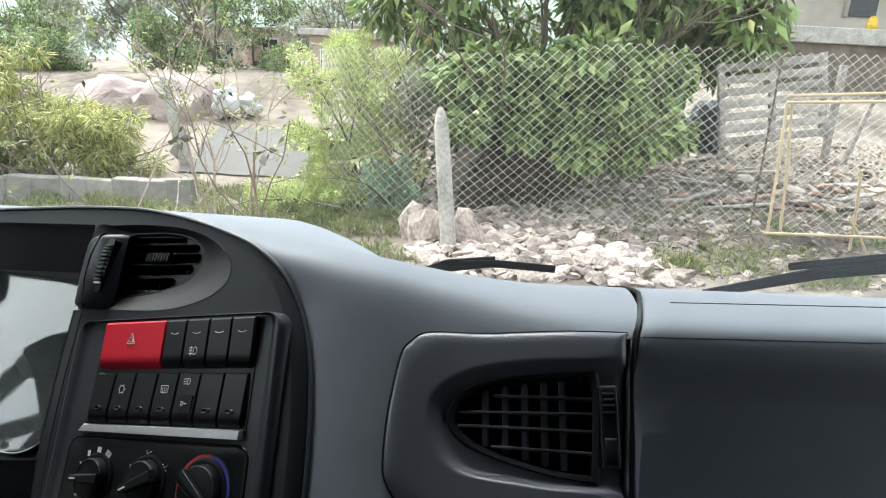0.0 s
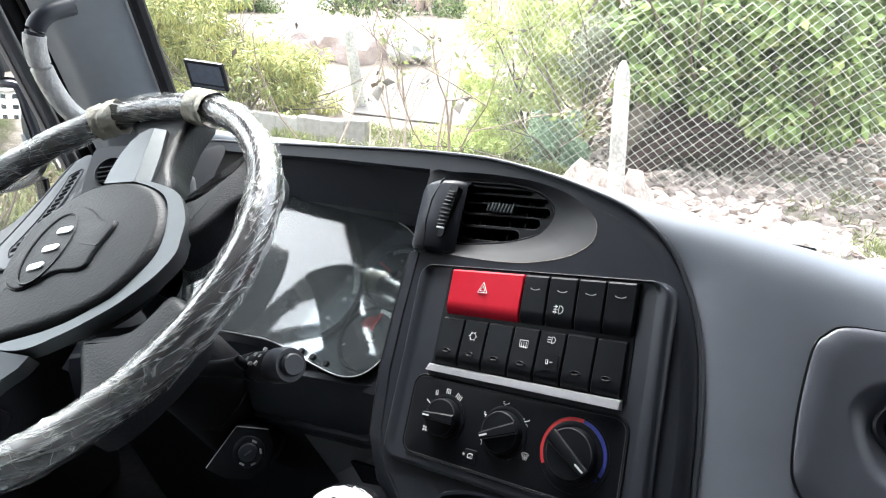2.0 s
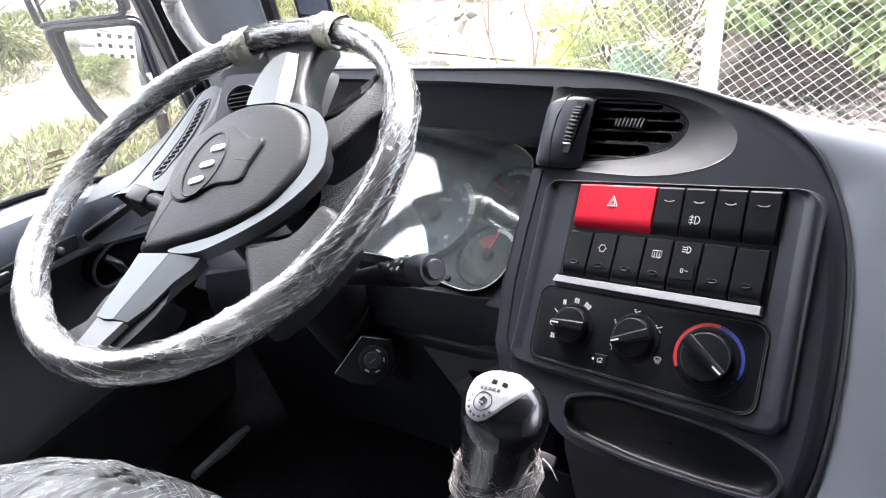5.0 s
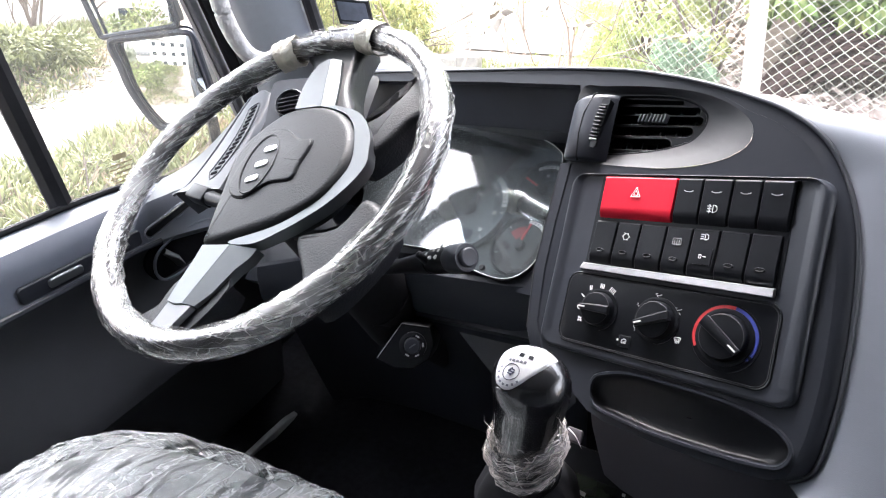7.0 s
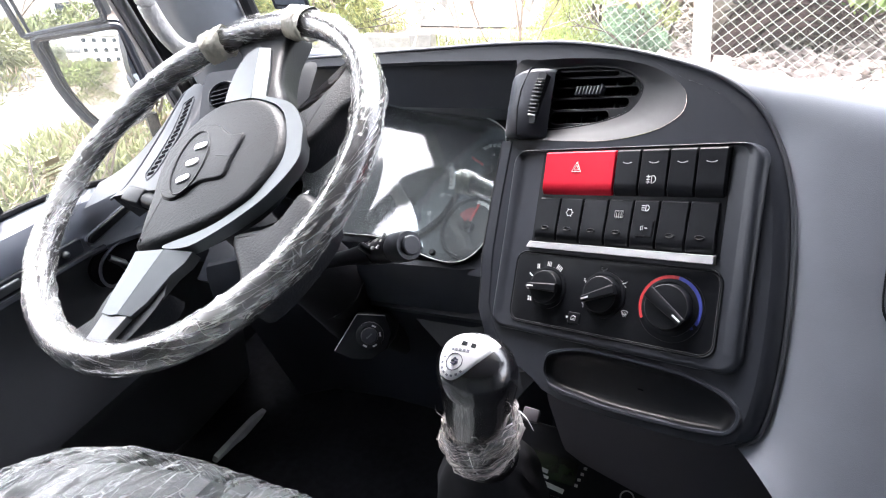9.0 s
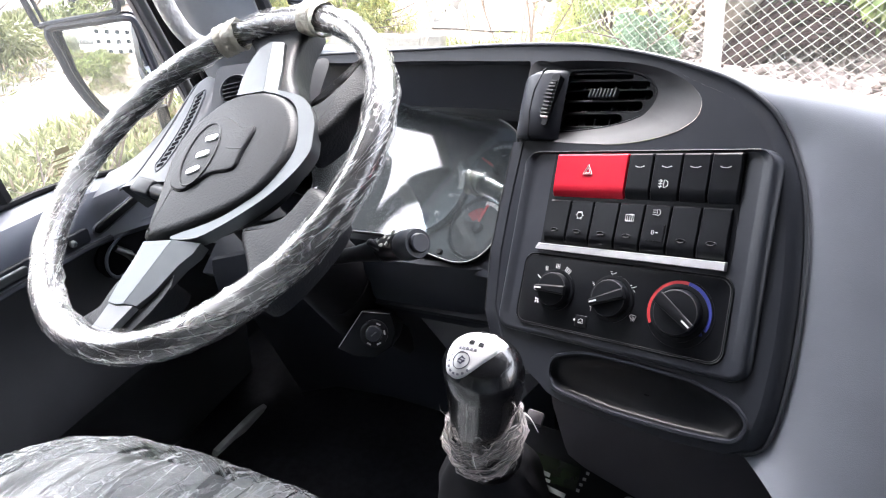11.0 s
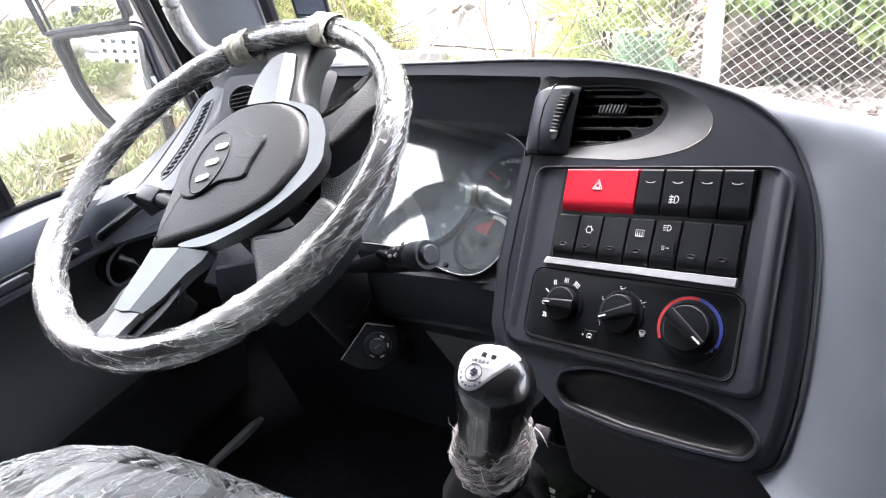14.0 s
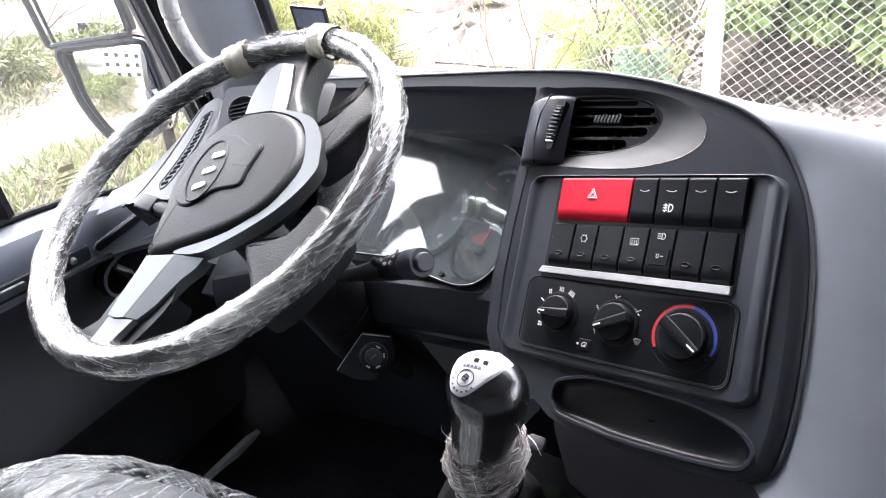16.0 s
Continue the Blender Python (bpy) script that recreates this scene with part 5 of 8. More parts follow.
# knots of torn film tape
for x, y in ((-0.05, 0.207), (0.086, 0.197)):
    a0 = math.atan2(y, x)
    vs, fs, uvs = [], [], []
    for i in range(15):
        a = a0 + (i - 7) * 0.011
        for j in range(21):
            t = 2 * math.pi * j / 20
            r = rt + 0.004 + 0.005 * abs(noise.noise(Vector((i * 0.6, math.cos(t) * 3, math.sin(t) * 3 + x * 50))))
            vs.append(SM @ Vector(((R + r * math.cos(t)) * math.cos(a), (R + r * math.cos(t)) * math.sin(a), r * math.sin(t))))
            uvs.append((i / 140, j / 20))
    for i in range(14):
        for j in range(20):
            k = i * 21 + j
            fs.append((k, k + 21, k + 22, k + 1))
    raw("film_tape", vs, fs, mat("yellowed_tape", (0.42, 0.40, 0.33), 0.35, bump=1.0, bscale=160, var=0.3), sw, "yellowed tape knot holding the film", True, uvs)

trim("spoke_end", [(-0.0456, -0.1675), (-0.0340, -0.1712), (-0.0222, -0.1712), (-0.0095, -0.1725), (-0.026, -0.196), (-0.040, -0.206), (-0.060, -0.203), (-0.052, -0.186)], lambda x, y: 0.0012, 0.012, mat("grey_spoke_end", (0.17, 0.175, 0.19), 0.45, var=0.05), "smooth grey end of the lower spoke", 1)

# ---------------------------------------------------------------- column, stalks, ignition
col = thing("steering_column", (-0.53, 0.56, 1.7), "black steering column shroud with stalks and ignition lock", "steering column")
d = -SN
c0 = SC + d * 0.075
part("shroud", tube([c0, c0 + d * 0.06, c0 + d * 0.13 + Vector((0, 0.01, -0.01)), c0 + d * 0.24 + Vector((0, 0.02, -0.03))], [0.040, 0.044, 0.050, 0.055], 20), RUBBER, col, "black plastic column shroud")
part("lower_column", tube([c0 + d * 0.2, c0 + d * 0.5 + Vector((0.02, 0.05, 0))], [0.05, 0.045], 16), RUBBER, col)
sp = Vector((-0.3595, 0.414, 1.844))
s0 = SC + d * 0.13 + Vector((0.05, 0.0, -0.04))
mid = s0.lerp(sp, 0.55)
dr = (sp - s0).normalized()
st = part("wiper_stalk", tube([s0, s0.lerp(sp, 0.45), mid, sp - dr * 0.062], [0.0075, 0.0085, 0.010, 0.0135], 14), BLACK, col, "black control stalk with round end")
part("stalk_grip", tube([sp - dr * 0.066, sp - dr * 0.058, sp - dr * 0.030, sp - dr * 0.027], [0.0110, 0.0130, 0.0137, 0.0132], 24), BLACK, st)
part("stalk_ring", tube([sp - dr * 0.026, sp - dr * 0.023, sp - dr * 0.004, sp], [0.0134, 0.0148, 0.0147, 0.0135], 24), BEZEL, st)
part("stalk_button", tube([sp - dr * 0.002, sp + dr * 0.004, sp + dr * 0.005], [0.0095, 0.0093, 0.0082], 24), BEZEL2, st)
side = dr.cross(Vector((0, -0.5, 0.8))).normalized()
face = side.cross(dr)
sm = frame_m(sp, dr, side, face) if face.dot(Vector((0, -0.5, 0.8))) > 0 else frame_m(sp, dr, -side, -face)
part("stalk_lever", box(0.008, 0.008, 0.016, 0.003, (-0.056, 0.007, 0.015)), BLACK, st, m=sm)
part("stalk_marks", bars([(-0.035, 0.006, 0.003, 0.004, 20), (-0.035, -0.001, 0.003, 0.003, 0), (-0.035, -0.008, 0.003, 0.003, 0), (-0.046, 0.006, 0.004, 0.003, 0), (-0.046, -0.003, 0.003, 0.004, 0), (-0.058, 0.001, 0.003, 0.004, 0)], 0.0118, 0.0140), GREYP, st, m=sm)
lp = Vector((-0.826, 0.556, 1.783))
l0 = SC + d * 0.10 + Vector((-0.03, 0.0, -0.01))
ls = part("light_stalk", tube([l0, l0.lerp(lp, 0.6), lp], [0.008, 0.009, 0.012], 12), BLACK, col, "black control stalk")
gd = (lp - l0).normalized()
gr_ = Vector((0, -0.6, 0.8))
gr_ = (gr_ - gr_.dot(gd) * gd).normalized()
part("stalk_grip", box(0.042, 0.024, 0.024, 0.004, (-0.006, 0, 0), 3), BLACK, ls, m=frame_m(lp, gd, gr_.cross(gd), gr_))
# ignition: a chamfered block with a round lock
ig = Vector((-0.492, 0.559, 1.608))
iz = Vector((0.25, -0.85, 0.45)).normalized()
ix = Vector((1, 0.25, 0.0))
ix = (ix - ix.dot(iz) * iz).normalized()
IM = frame_m(ig, ix, iz.cross(ix), iz)
blk = part("ignition_block", plate([(-0.050, -0.022), (-0.026, -0.034), (0.002, -0.034), (0.024, -0.018), (0.030, 0.004), (0.022, 0.028), (-0.018, 0.030)], -0.09, 0.0, 0.003), BLACK, col, "black ignition lock housing", m=IM)
part("lock_ring", revolve([(0.019, 0.0), (0.019, 0.003), (0.016, 0.005), (0.012, 0.005), (0.0115, 0.002)], 32), BLACK, blk, m=IM)
part("lock_barrel", revolve([(0.0112, 0.0), (0.0112, 0.005), (0.010, 0.006), (0, 0.006)], 24), BEZEL, blk, m=IM)
part("key_slot", bars([(0, 0, 0.010, 0.0020, 40)], 0.0058, 0.0066), SILVER, blk, m=IM)
part("lock_marks", bars([(0.0148 * math.cos(radians(a)), 0.0148 * math.sin(radians(a)), 0.006, 0.0022, a + 90) for a in (65, 10, 245, 300)], 0.0044, 0.0056), GREYP, blk, m=IM)
# grey hairline puts a highlight on the block's upper edges
part("block_edge_glint", tube([(-0.049, -0.021, 0.0), (-0.018, 0.0293, 0.0), (0.021, 0.0275, 0.0)], 0.0006, 5), GREYP, blk, m=IM)

# ---------------------------------------------------------------- gear lever
WISP = mat("white_film_wisp", (0.6, 0.58, 0.58), 0.35, var=0.05)
gl = thing("gear_lever", (-0.26, 0.31, 1.62), "black gear lever with silver-capped knob and plastic-wrapped shaft", "gear lever")
gz = Vector((0.06, -0.30, 0.95)).normalized()
gx = Vector((1, -0.22, 0)).normalized()
gx = (gx - gx.dot(gz) * gz).normalized()
GM = frame_m((-0.264, 0.305, 1.80), gx, gz.cross(gx), gz)
prof = [(0.000, 0.046), (0.014, 0.0445), (0.0225, 0.039), (0.0278, 0.028), (0.0300, 0.012), (0.0302, -0.004), (0.0293, -0.022), (0.0280, -0.038), (0.0268, -0.055), (0.0258, -0.075), (0.018, -0.078)]
b = revolve(prof[::-1], 36)
for v in b.verts:
    k = max(0.0, v.co.z / 0.046)
    v.co.y += -0.010 * k
    v.co.x *= 1.0 + 0.10 * k
    v.co.x += 0.003 * k + 0.055 * min(0.0, v.co.z)
    v.co.y += 0.020 * min(0.0, v.co.z)
    if v.co.z > 0.0 and v.co.y < 0:
        v.co.z -= 0.20 * abs(v.co.y) * k
kn = part("knob", b, GLOSS, gl, "glossy black grained gear knob", m=GM)
def knob_top(x, y):
    """Top of the knob over a place (x, y)."""
    r = min(math.hypot((x - 0.002) / 1.07, y + 0.010), 0.0299)
    for (r0, z0), (r1, z1) in zip(prof, prof[1:]):
        if r0 <= r <= r1:
            z = z0 + (z1 - z0) * (r - r0) / (r1 - r0)
            return z - (0.20 * abs(y) * max(0, z / 0.046) if y < 0 else 0)
    return 0.012


# silver plate lying over the knob's top, tapering towards the driver
CAP = smooth_loop([(-0.0178, -0.0238), (-0.0222, -0.0125), (-0.0236, -0.0003), (-0.0215, 0.011), (-0.014, 0.0185), (-0.003, 0.0205), (0.008, 0.0185), (0.0152, 0.0125), (0.0160, 0.0060), (0.0107, -0.0066), (0.0059, -0.0152), (0.0004, -0.0246), (-0.0058, -0.0290), (-0.0125, -0.0282)], 4)
cc = (-0.004, -0.004)
vs, fs = [], []
NR, NA = 14, len(CAP)
for i in range(NR + 1):
    for x, y in CAP:
        s_ = i / NR
        qx, qy = cc[0] + (x - cc[0]) * s_, cc[1] + (y - cc[1]) * s_
        vs.append(GM @ Vector((qx, qy, knob_top(qx, qy) + (0.0016 if i < NR else 0.0002))))
for i in range(NR):
    for j in range(NA):
        fs.append((i * NA + j, i * NA + (j + 1) % NA, (i + 1) * NA + (j + 1) % NA, (i + 1) * NA + j))
cap = raw("silver_cap", vs, fs, mat("brushed_silver_cap", (0.60, 0.60, 0.62), 0.34, metal=0.35, var=0.04), kn, "silver shift pattern plate with printed marks", True)


def cap_marks(name, rects, material, label=""):
    b = bmesh.new()
    for x, y, w_, h_, a in rects:
        b2 = box(w_, h_, 0.0006)
        n = Vector((knob_top(x - 0.002, y) - knob_top(x + 0.002, y), knob_top(x, y - 0.002) - knob_top(x, y + 0.002), 0.004)).normalized()
        ax = Vector((math.cos(radians(a)), math.sin(radians(a)), 0))
        ax = (ax - ax.dot(n) * n).normalized()
        b2.transform(frame_m(Vector((x, y, knob_top(x, y) + 0.0018)), ax, n.cross(ax), n))
        merge(b, b2)
    return part(name, b, material, cap, label, smooth=False, m=GM)


cap_marks("shift_marks", [(-0.0074, -0.0035, 0.0034, 0.0030, 4), (-0.0004, -0.0029, 0.0034, 0.0030, 4), (-0.0118, 0.0093, 0.0042, 0.0022, 10), (-0.0055, 0.0107, 0.0042, 0.0022, 6)], BLACK, "black printed shift marks")
cap_marks("faint_mark", [(0.0027, 0.0120, 0.0042, 0.0022, 0)], GREYP)
cap_marks("cap_print", [(-0.0135 + 0.0028 * k, -0.0102 + 0.0005 * k, 0.0019, 0.0019, 5) for k in range(5)] + [(-0.0083 + 0.0088 * math.cos(radians(a)), -0.0185 + 0.0088 * math.sin(radians(a)), 0.0017, 0.0015, a + 90) for a in (165, 190, 215, 238, 260, 282, 305, 328)], mat("grey_blue_print", (0.13, 0.13, 0.16), 0.5, var=0.04), "row of small unreadable printed marks")
cap_marks("ring_mark", [(-0.0083 + 0.0058 * math.cos(radians(a)), -0.0182 + 0.0058 * math.sin(radians(a)), 0.0013, 0.0005, a + 90) for a in range(0, 360, 12)] + [(-0.0095, -0.0170, 0.0042, 0.0009, 62), (-0.0071, -0.0194, 0.0042, 0.0009, 62), (-0.0078, -0.0163, 0.0034, 0.0009, -8), (-0.0088, -0.0201, 0.0034, 0.0009, -8), (-0.0083, -0.0182, 0.0026, 0.0009, -8)], mat("navy_print", (0.02, 0.022, 0.05), 0.5, var=0.04), "blue printed ring mark")
part("shaft", tube([GM @ Vector((0, 0.0, -0.066)), GM @ Vector((0, 0.004, -0.11)), GM @ Vector((0, 0.01, -0.20))], [0.026, 0.026, 0.024], 20), GLOSS, gl)
vs, fs, uvs = [], [], []
for i in range(25):
    z = -0.065 - 0.060 * i / 24
    for j in range(41):
        a = 2 * math.pi * j / 40
        q = Vector((math.cos(a) * 2.2, math.sin(a) * 2.2, i * 0.35))
        r = 0.0285 + 0.006 * abs(noise.noise(q)) + 0.004 * abs(noise.noise(q * 2.9)) + 0.002 * abs(noise.noise(q * 7.1)) + 0.0045 * math.sin(math.pi * i / 24)
        zz = z + (1 - i / 24) * (0.014 * math.cos(a) + 0.012 * noise.noise(Vector((math.cos(a) * 2.5, math.sin(a) * 2.5, 9)))) + 0.004 * noise.noise(Vector((math.cos(a) * 1.5, math.sin(a) * 1.5, 9)))
        vs.append(GM @ Vector((r * math.cos(a) - 0.004, r * math.sin(a) + 0.002, zz)))
        uvs.append((j / 40 * 0.25, i / 24))
for i in range(24):
    for j in range(40):
        k = i * 41 + j
        fs.append((k, k + 1, k + 42, k + 41))
raw("plastic_wrap", vs, fs, FILMW, gl, "crumpled milky plastic film", True, uvs)
for pts in ([(0.030, 0.010, -0.045), (0.038, 0.005, -0.041), (0.046, 0.001, -0.048)], [(0.004, -0.033, -0.062), (0.010, -0.037, -0.078), (0.016, -0.036, -0.092)], [(-0.026, -0.016, -0.060), (-0.032, -0.018, -0.050), (-0.034, -0.016, -0.044)]):
    part("film_wisp", tube([GM @ p for p in smooth_path(pts, 4)], [0.0007] + [0.0004] * (4 * (len(pts) - 1) - 1) + [0.0002], 4, flat=0.4), WISP, gl, "torn wisp of white film")
part("collar", revolve([(0.0285, -0.134), (0.0300, -0.137), (0.0300, -0.143), (0.0285, -0.146)], 32), GLOSS, gl, "glossy black collar", m=GM @ pose(0, 0.006, 0))
part("boot", loft([[GM @ Vector((r * math.cos(2 * math.pi * j / 60) * (1 + 0.04 * math.sin(j * 0.9 + z * 60)), r * math.sin(2 * math.pi * j / 60) * (1 + 0.04 * math.cos(j * 0.7)) + 0.010, z)) for j in range(60)] for r, z in ((0.027, -0.156), (0.032, -0.160), (0.037, -0.170), (0.043, -0.182), (0.050, -0.20), (0.058, -0.235))], True), RUBBER, gl, "folded black rubber boot")

# ---------------------------------------------------------------- lower console and recorder
low_edge = [W(a, b, -0.006) for a, b in ((-0.0525, -0.1570), (-0.0323, -0.1620), (0.0205, -0.1645), (0.0715, -0.1645), (0.1154, -0.1610))] + [W(0.139, -0.150, -0.012), W(0.17, -0.15, -0.03)]
rows = [[tuple(p) for p in low_edge]]
for dx, dy, dz in ((0.003, 0.010, -0.03), (0.018, 0.014, -0.085), (0.03, 0.05, -0.16), (0.04, 0.10, -0.60)):
    rows.append([(p.x + dx, p.y + dy, min(p.z, 1.74) + dz) for p in low_edge])
# darker copy of the pad's plastic: the shade under the panel is in its colour
part("console_face", loft(rows), mat("shaded_pad_plastic", (0.075, 0.072, 0.082), 0.55, spec=0.3, bump=0.35, bscale=1400, var=0.06, scale=25), dash, "grey console face below the centre panel")
part("console_lower", loft([[(0.0, 0.46, 1.62), (0.3, 0.42, 1.6), (0.9, 0.42, 1.6)], [(0.0, 0.5, 1.4), (0.3, 0.5, 1.4), (0.9, 0.5, 1.4)], [(0.0, 0.5, 1.06), (0.3, 0.5, 1.06), (0.9, 0.5, 1.06)]]), DARK, dash, "dark lower dash face on the passenger side")
tun = part("engine_cover", plate(rrect(-0.36, -0.85, 0.10, 0.66, 0.06), 1.05, 1.20, 0.05), CLOTH)
tagged(tun, "dark engine cover between the seats", "engine cover", kind="structure")
PALE = mat("pale_bezel", (0.50, 0.52, 0.50), 0.4, var=0.06)
rec = thing("data_recorder", (-0.16, 0.45, 1.57), "black data recorder unit with a pale screen bezel", "recorder")
rz = Vector((0.0, -0.62, 0.78)).normalized()
rx = Vector((0.97, -0.20, 0.10))
rx = (rx - rx.dot(rz) * rz).normalized()
RM = frame_m((-0.145, 0.43, 1.578), rx, rz.cross(rx), rz)
part("body", plate(rrect(-0.125, -0.035, 0.095, 0.035, 0.004), -0.06, 0.0, 0.002), BLACK, rec, m=RM)
part("screen", plate(rrect(-0.107, -0.0195, -0.048, 0.0055, 0.002), -0.002, 0.001), mat("dark_green_lcd", (0.012, 0.020, 0.010), 0.18, var=0.1), rec, m=RM)
part("screen_bezel", bars([(-0.0925, -0.0117, 0.030, 0.0042, -5), (-0.0892, -0.0182, 0.027, 0.0030, -3)], 0.0, 0.0025), PALE, rec, m=RM)
part("lower_bezel", bars([(-0.077, -0.0256, 0.040, 0.0050, -6)], 0.0, 0.0025), PALE, rec, m=RM)
part("recorder_keys", bars([(-0.0406, 0.0021, 0.0035, 0.003, 0), (-0.0424, -0.0045, 0.0035, 0.003, 0), (-0.0444, -0.011, 0.0035, 0.003, 0), (-0.046, -0.0175, 0.0035, 0.003, 0)], 0.0, 0.0012), GREYP, rec, m=RM)
lettering("Vehicle Travelling Data Recorder", 0.0046, RM @ pose(0.0150, 0.0028, 0.0006), WHITE, "recorder_lettering", rec)
part("recorder_dial", arc_band(0.006, 0.0075, 0, 359, 0.0, 0.0012, 20, 0.0063, -0.013), GREYP, rec, m=RM)

part("console_knob", box(0.016, 0.013, 0.012, 0.002), mat("mauve_grey_plastic", (0.034, 0.031, 0.038), 0.5, var=0.08), dash, "small mauve-grey knob on the console", m=frame_m((-0.240, 0.404, 1.674), rx, rz.cross(rx), rz))
# grey facet of the knee panel beside the column, its pocket's shade a flat dark slab
KP = mat("knee_panel_plastic", (0.0200, 0.0218, 0.0270), 0.5, var=0.06, bump=0.3, bscale=1500)
slab("knee_facet", [(-0.4522, 0.6023, 1.6302), (-0.388, 0.574, 1.590), (-0.300, 0.520, 1.545), (-0.27, 0.515, 1.60), (-0.2947, 0.556, 1.652), (-0.3163, 0.5652, 1.6533)], -0.02, KP, dash, "grey facet below the dials")
slab("knee_pocket", [(-0.365, 0.566, 1.622), (-0.345, 0.555, 1.606), (-0.318, 0.548, 1.614), (-0.325, 0.556, 1.630)], -0.024, HOLE_SHADE, dash, "flat dark patch for the shade in a knee panel pocket")

# ---------------------------------------------------------------- driver's seat
seat = thing("driver_seat", (-0.70, 0.0, 1.05), "grey driver's seat under crinkled clear plastic", "seat")
rows = []
for k in range(25):
    s = k / 24
    y = 0.36 - 0.70 * s
    rr = []
    for j in range(41):
        t = j / 40
        a = math.pi * t
        w = 0.29 - 0.03 * max(0, (y - 0.2) / 0.16) ** 2
        x = -0.605 - (w + 0.045) * math.cos(a) * (1 - 0.15 * (1 - s) ** 8)
        edge = 1 - abs(math.cos(a)) ** 2.6
        front = 1 - max(0.0, (y - 0.17) / 0.19) ** 2.2
        z = 1.447 + 0.175 * edge * max(0, front) ** 0.5 + 0.006 * noise.noise(Vector((x * 9, y * 9, 0)))
        rr.append((x, y, z))
    rows.append(rr)
part("seat_cushion", loft(rows), SEAT, seat, "grey cloth seat cushion")
part("seat_base", plate(rrect(-0.96, -0.34, -0.48, 0.30, 0.03), 1.06, 1.40, 0.02), BLACK, seat)
part("backrest", box(0.5, 0.14, 0.7, 0.05, (-0.72, -0.42, 1.85), 4), SEAT, seat)
vs, fs, uvs = [], [], []
NY, NX = 220, 260
for k in range(NY + 1):
    for j in range(NX + 1):
        s, t = k / NY, j / NX
        y = 0.372 - 0.72 * s
        a = math.pi * t
        w = 0.30 - 0.03 * max(0, (y - 0.2) / 0.16) ** 2
        x = -0.605 - (w + 0.045) * math.cos(a) * (1 - 0.15 * (1 - s) ** 8)
        edge = 1 - abs(math.cos(a)) ** 2.6
        front = 1 - min(1, max(0.0, (y - 0.17) / 0.203)) ** 2.2
        z = 1.453 + 0.183 * edge * max(0, front) ** 0.5
        q = Vector((x * 30 + y * 9, y * 4 - x * 3, 0))
        z += 0.009 * abs(noise.noise(q)) + 0.006 * abs(noise.noise(q * 2.7)) + 0.004 * abs(noise.noise(q * 6)) + 0.0025 * abs(noise.noise(q * 13))
        vs.append((x, y, z))
        uvs.append((s, t))
for k in range(NY):
    for j in range(NX):
        i = k * (NX + 1) + j
        fs.append((i, i + 1, i + NX + 2, i + NX + 1))
# last value: strong fold shade drawn into the film
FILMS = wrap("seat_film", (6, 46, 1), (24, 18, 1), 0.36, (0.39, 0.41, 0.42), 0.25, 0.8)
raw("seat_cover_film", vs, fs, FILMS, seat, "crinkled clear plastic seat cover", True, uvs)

# ---------------------------------------------------------------- door, pillar, mirror
door = thing("door_left", (XL, 0.4, 1.05), "dark grey moulded driver's door with large window", "door", kind="structure")
rows = []
for y in np.linspace(-0.25, 0.98, 40):
    belt = 1.712 - 0.05 * float(sstep(0.6, 0.95, np.array(y)))
    prof = ((-0.045, -0.01), (-0.012, 0.0), (0.020, -0.002), (0.050, -0.010), (0.064, -0.030), (0.068, -0.055), (0.070, -0.078), (0.076, -0.090), (0.070, -0.098), (0.045, -0.112), (0.035, -0.16), (0.045, -0.25), (0.085, -0.32), (0.09, -0.36), (0.05, -0.42), (0.03, -0.64))
    rows.append([(XL + a, y, belt + b) for a, b in prof])
low = [r[9:] for r in rows]
rows = [r[:10] for r in rows]
LINING = mat("grey_door_lining", (0.0995, 0.1120, 0.1389), 0.5, var=0.06, bump=0.25, bscale=1400, scale=25)
part("door_panel", loft(rows), LINING, door, "moulded dark grey door lining")
part("door_pocket", loft(low), mat("dark_lower_lining", (0.036, 0.039, 0.045), 0.5, var=0.08, bump=0.25, bscale=1400, scale=25), door, "dark lower door lining")
for z_, o_ in ((1.475, 0.036), (1.405, 0.070)):
    part("door_rib", tube([(XL + o_, y, z_ - 0.05 * float(sstep(0.6, 0.95, np.array(y)))) for y in np.linspace(-0.25, 0.9, 20)], 0.006, 6), LINING, door)
part("armrest_edge", tube([(XL + 0.078, y, 1.622 - 0.05 * float(sstep(0.6, 0.95, np.array(y)))) for y in np.linspace(-0.25, 0.66, 20)], 0.006, 8), BEZEL, door)
part("window_divider", tube([(XL - 0.01, 0.560, 1.69), (XL - 0.01, 0.515, 2.0), (XL - 0.01, 0.427, 2.54)], 0.019, 8), RUBBER, door, "black upright window divider")
part("belt_seal", tube([(XL + 0.004, y, 1.716 - 0.05 * float(sstep(0.6, 0.95, np.array(y)))) for y in np.linspace(-0.25, 0.98, 20)], 0.006, 8), RUBBER, door)
dm = frame_m((XL + 0.071, 0.0, 0.0), (0, 1, 0), (0, 0, 1), (1, 0, 0))
b = plate(rrect(0.40, 1.628, 0.625, 1.655, 0.006), -0.01, 0.004, 0.002)
sp_ = part("switch_plate", b, DARK, door, "window switch plate", m=dm)
part("window_switch", plate(rrect(0.445, 1.634, 0.505, 1.649, 0.006), 0.0, 0.008, 0.003), SILVER, sp_, "pale window switch", m=dm)
part("lock_pin", revolve([(0.006, 0.0), (0.006, 0.006), (0.003, 0.009), (0, 0.009)], 14), SILVER, sp_, m=dm @ pose(0.588, 1.642, 0.003))
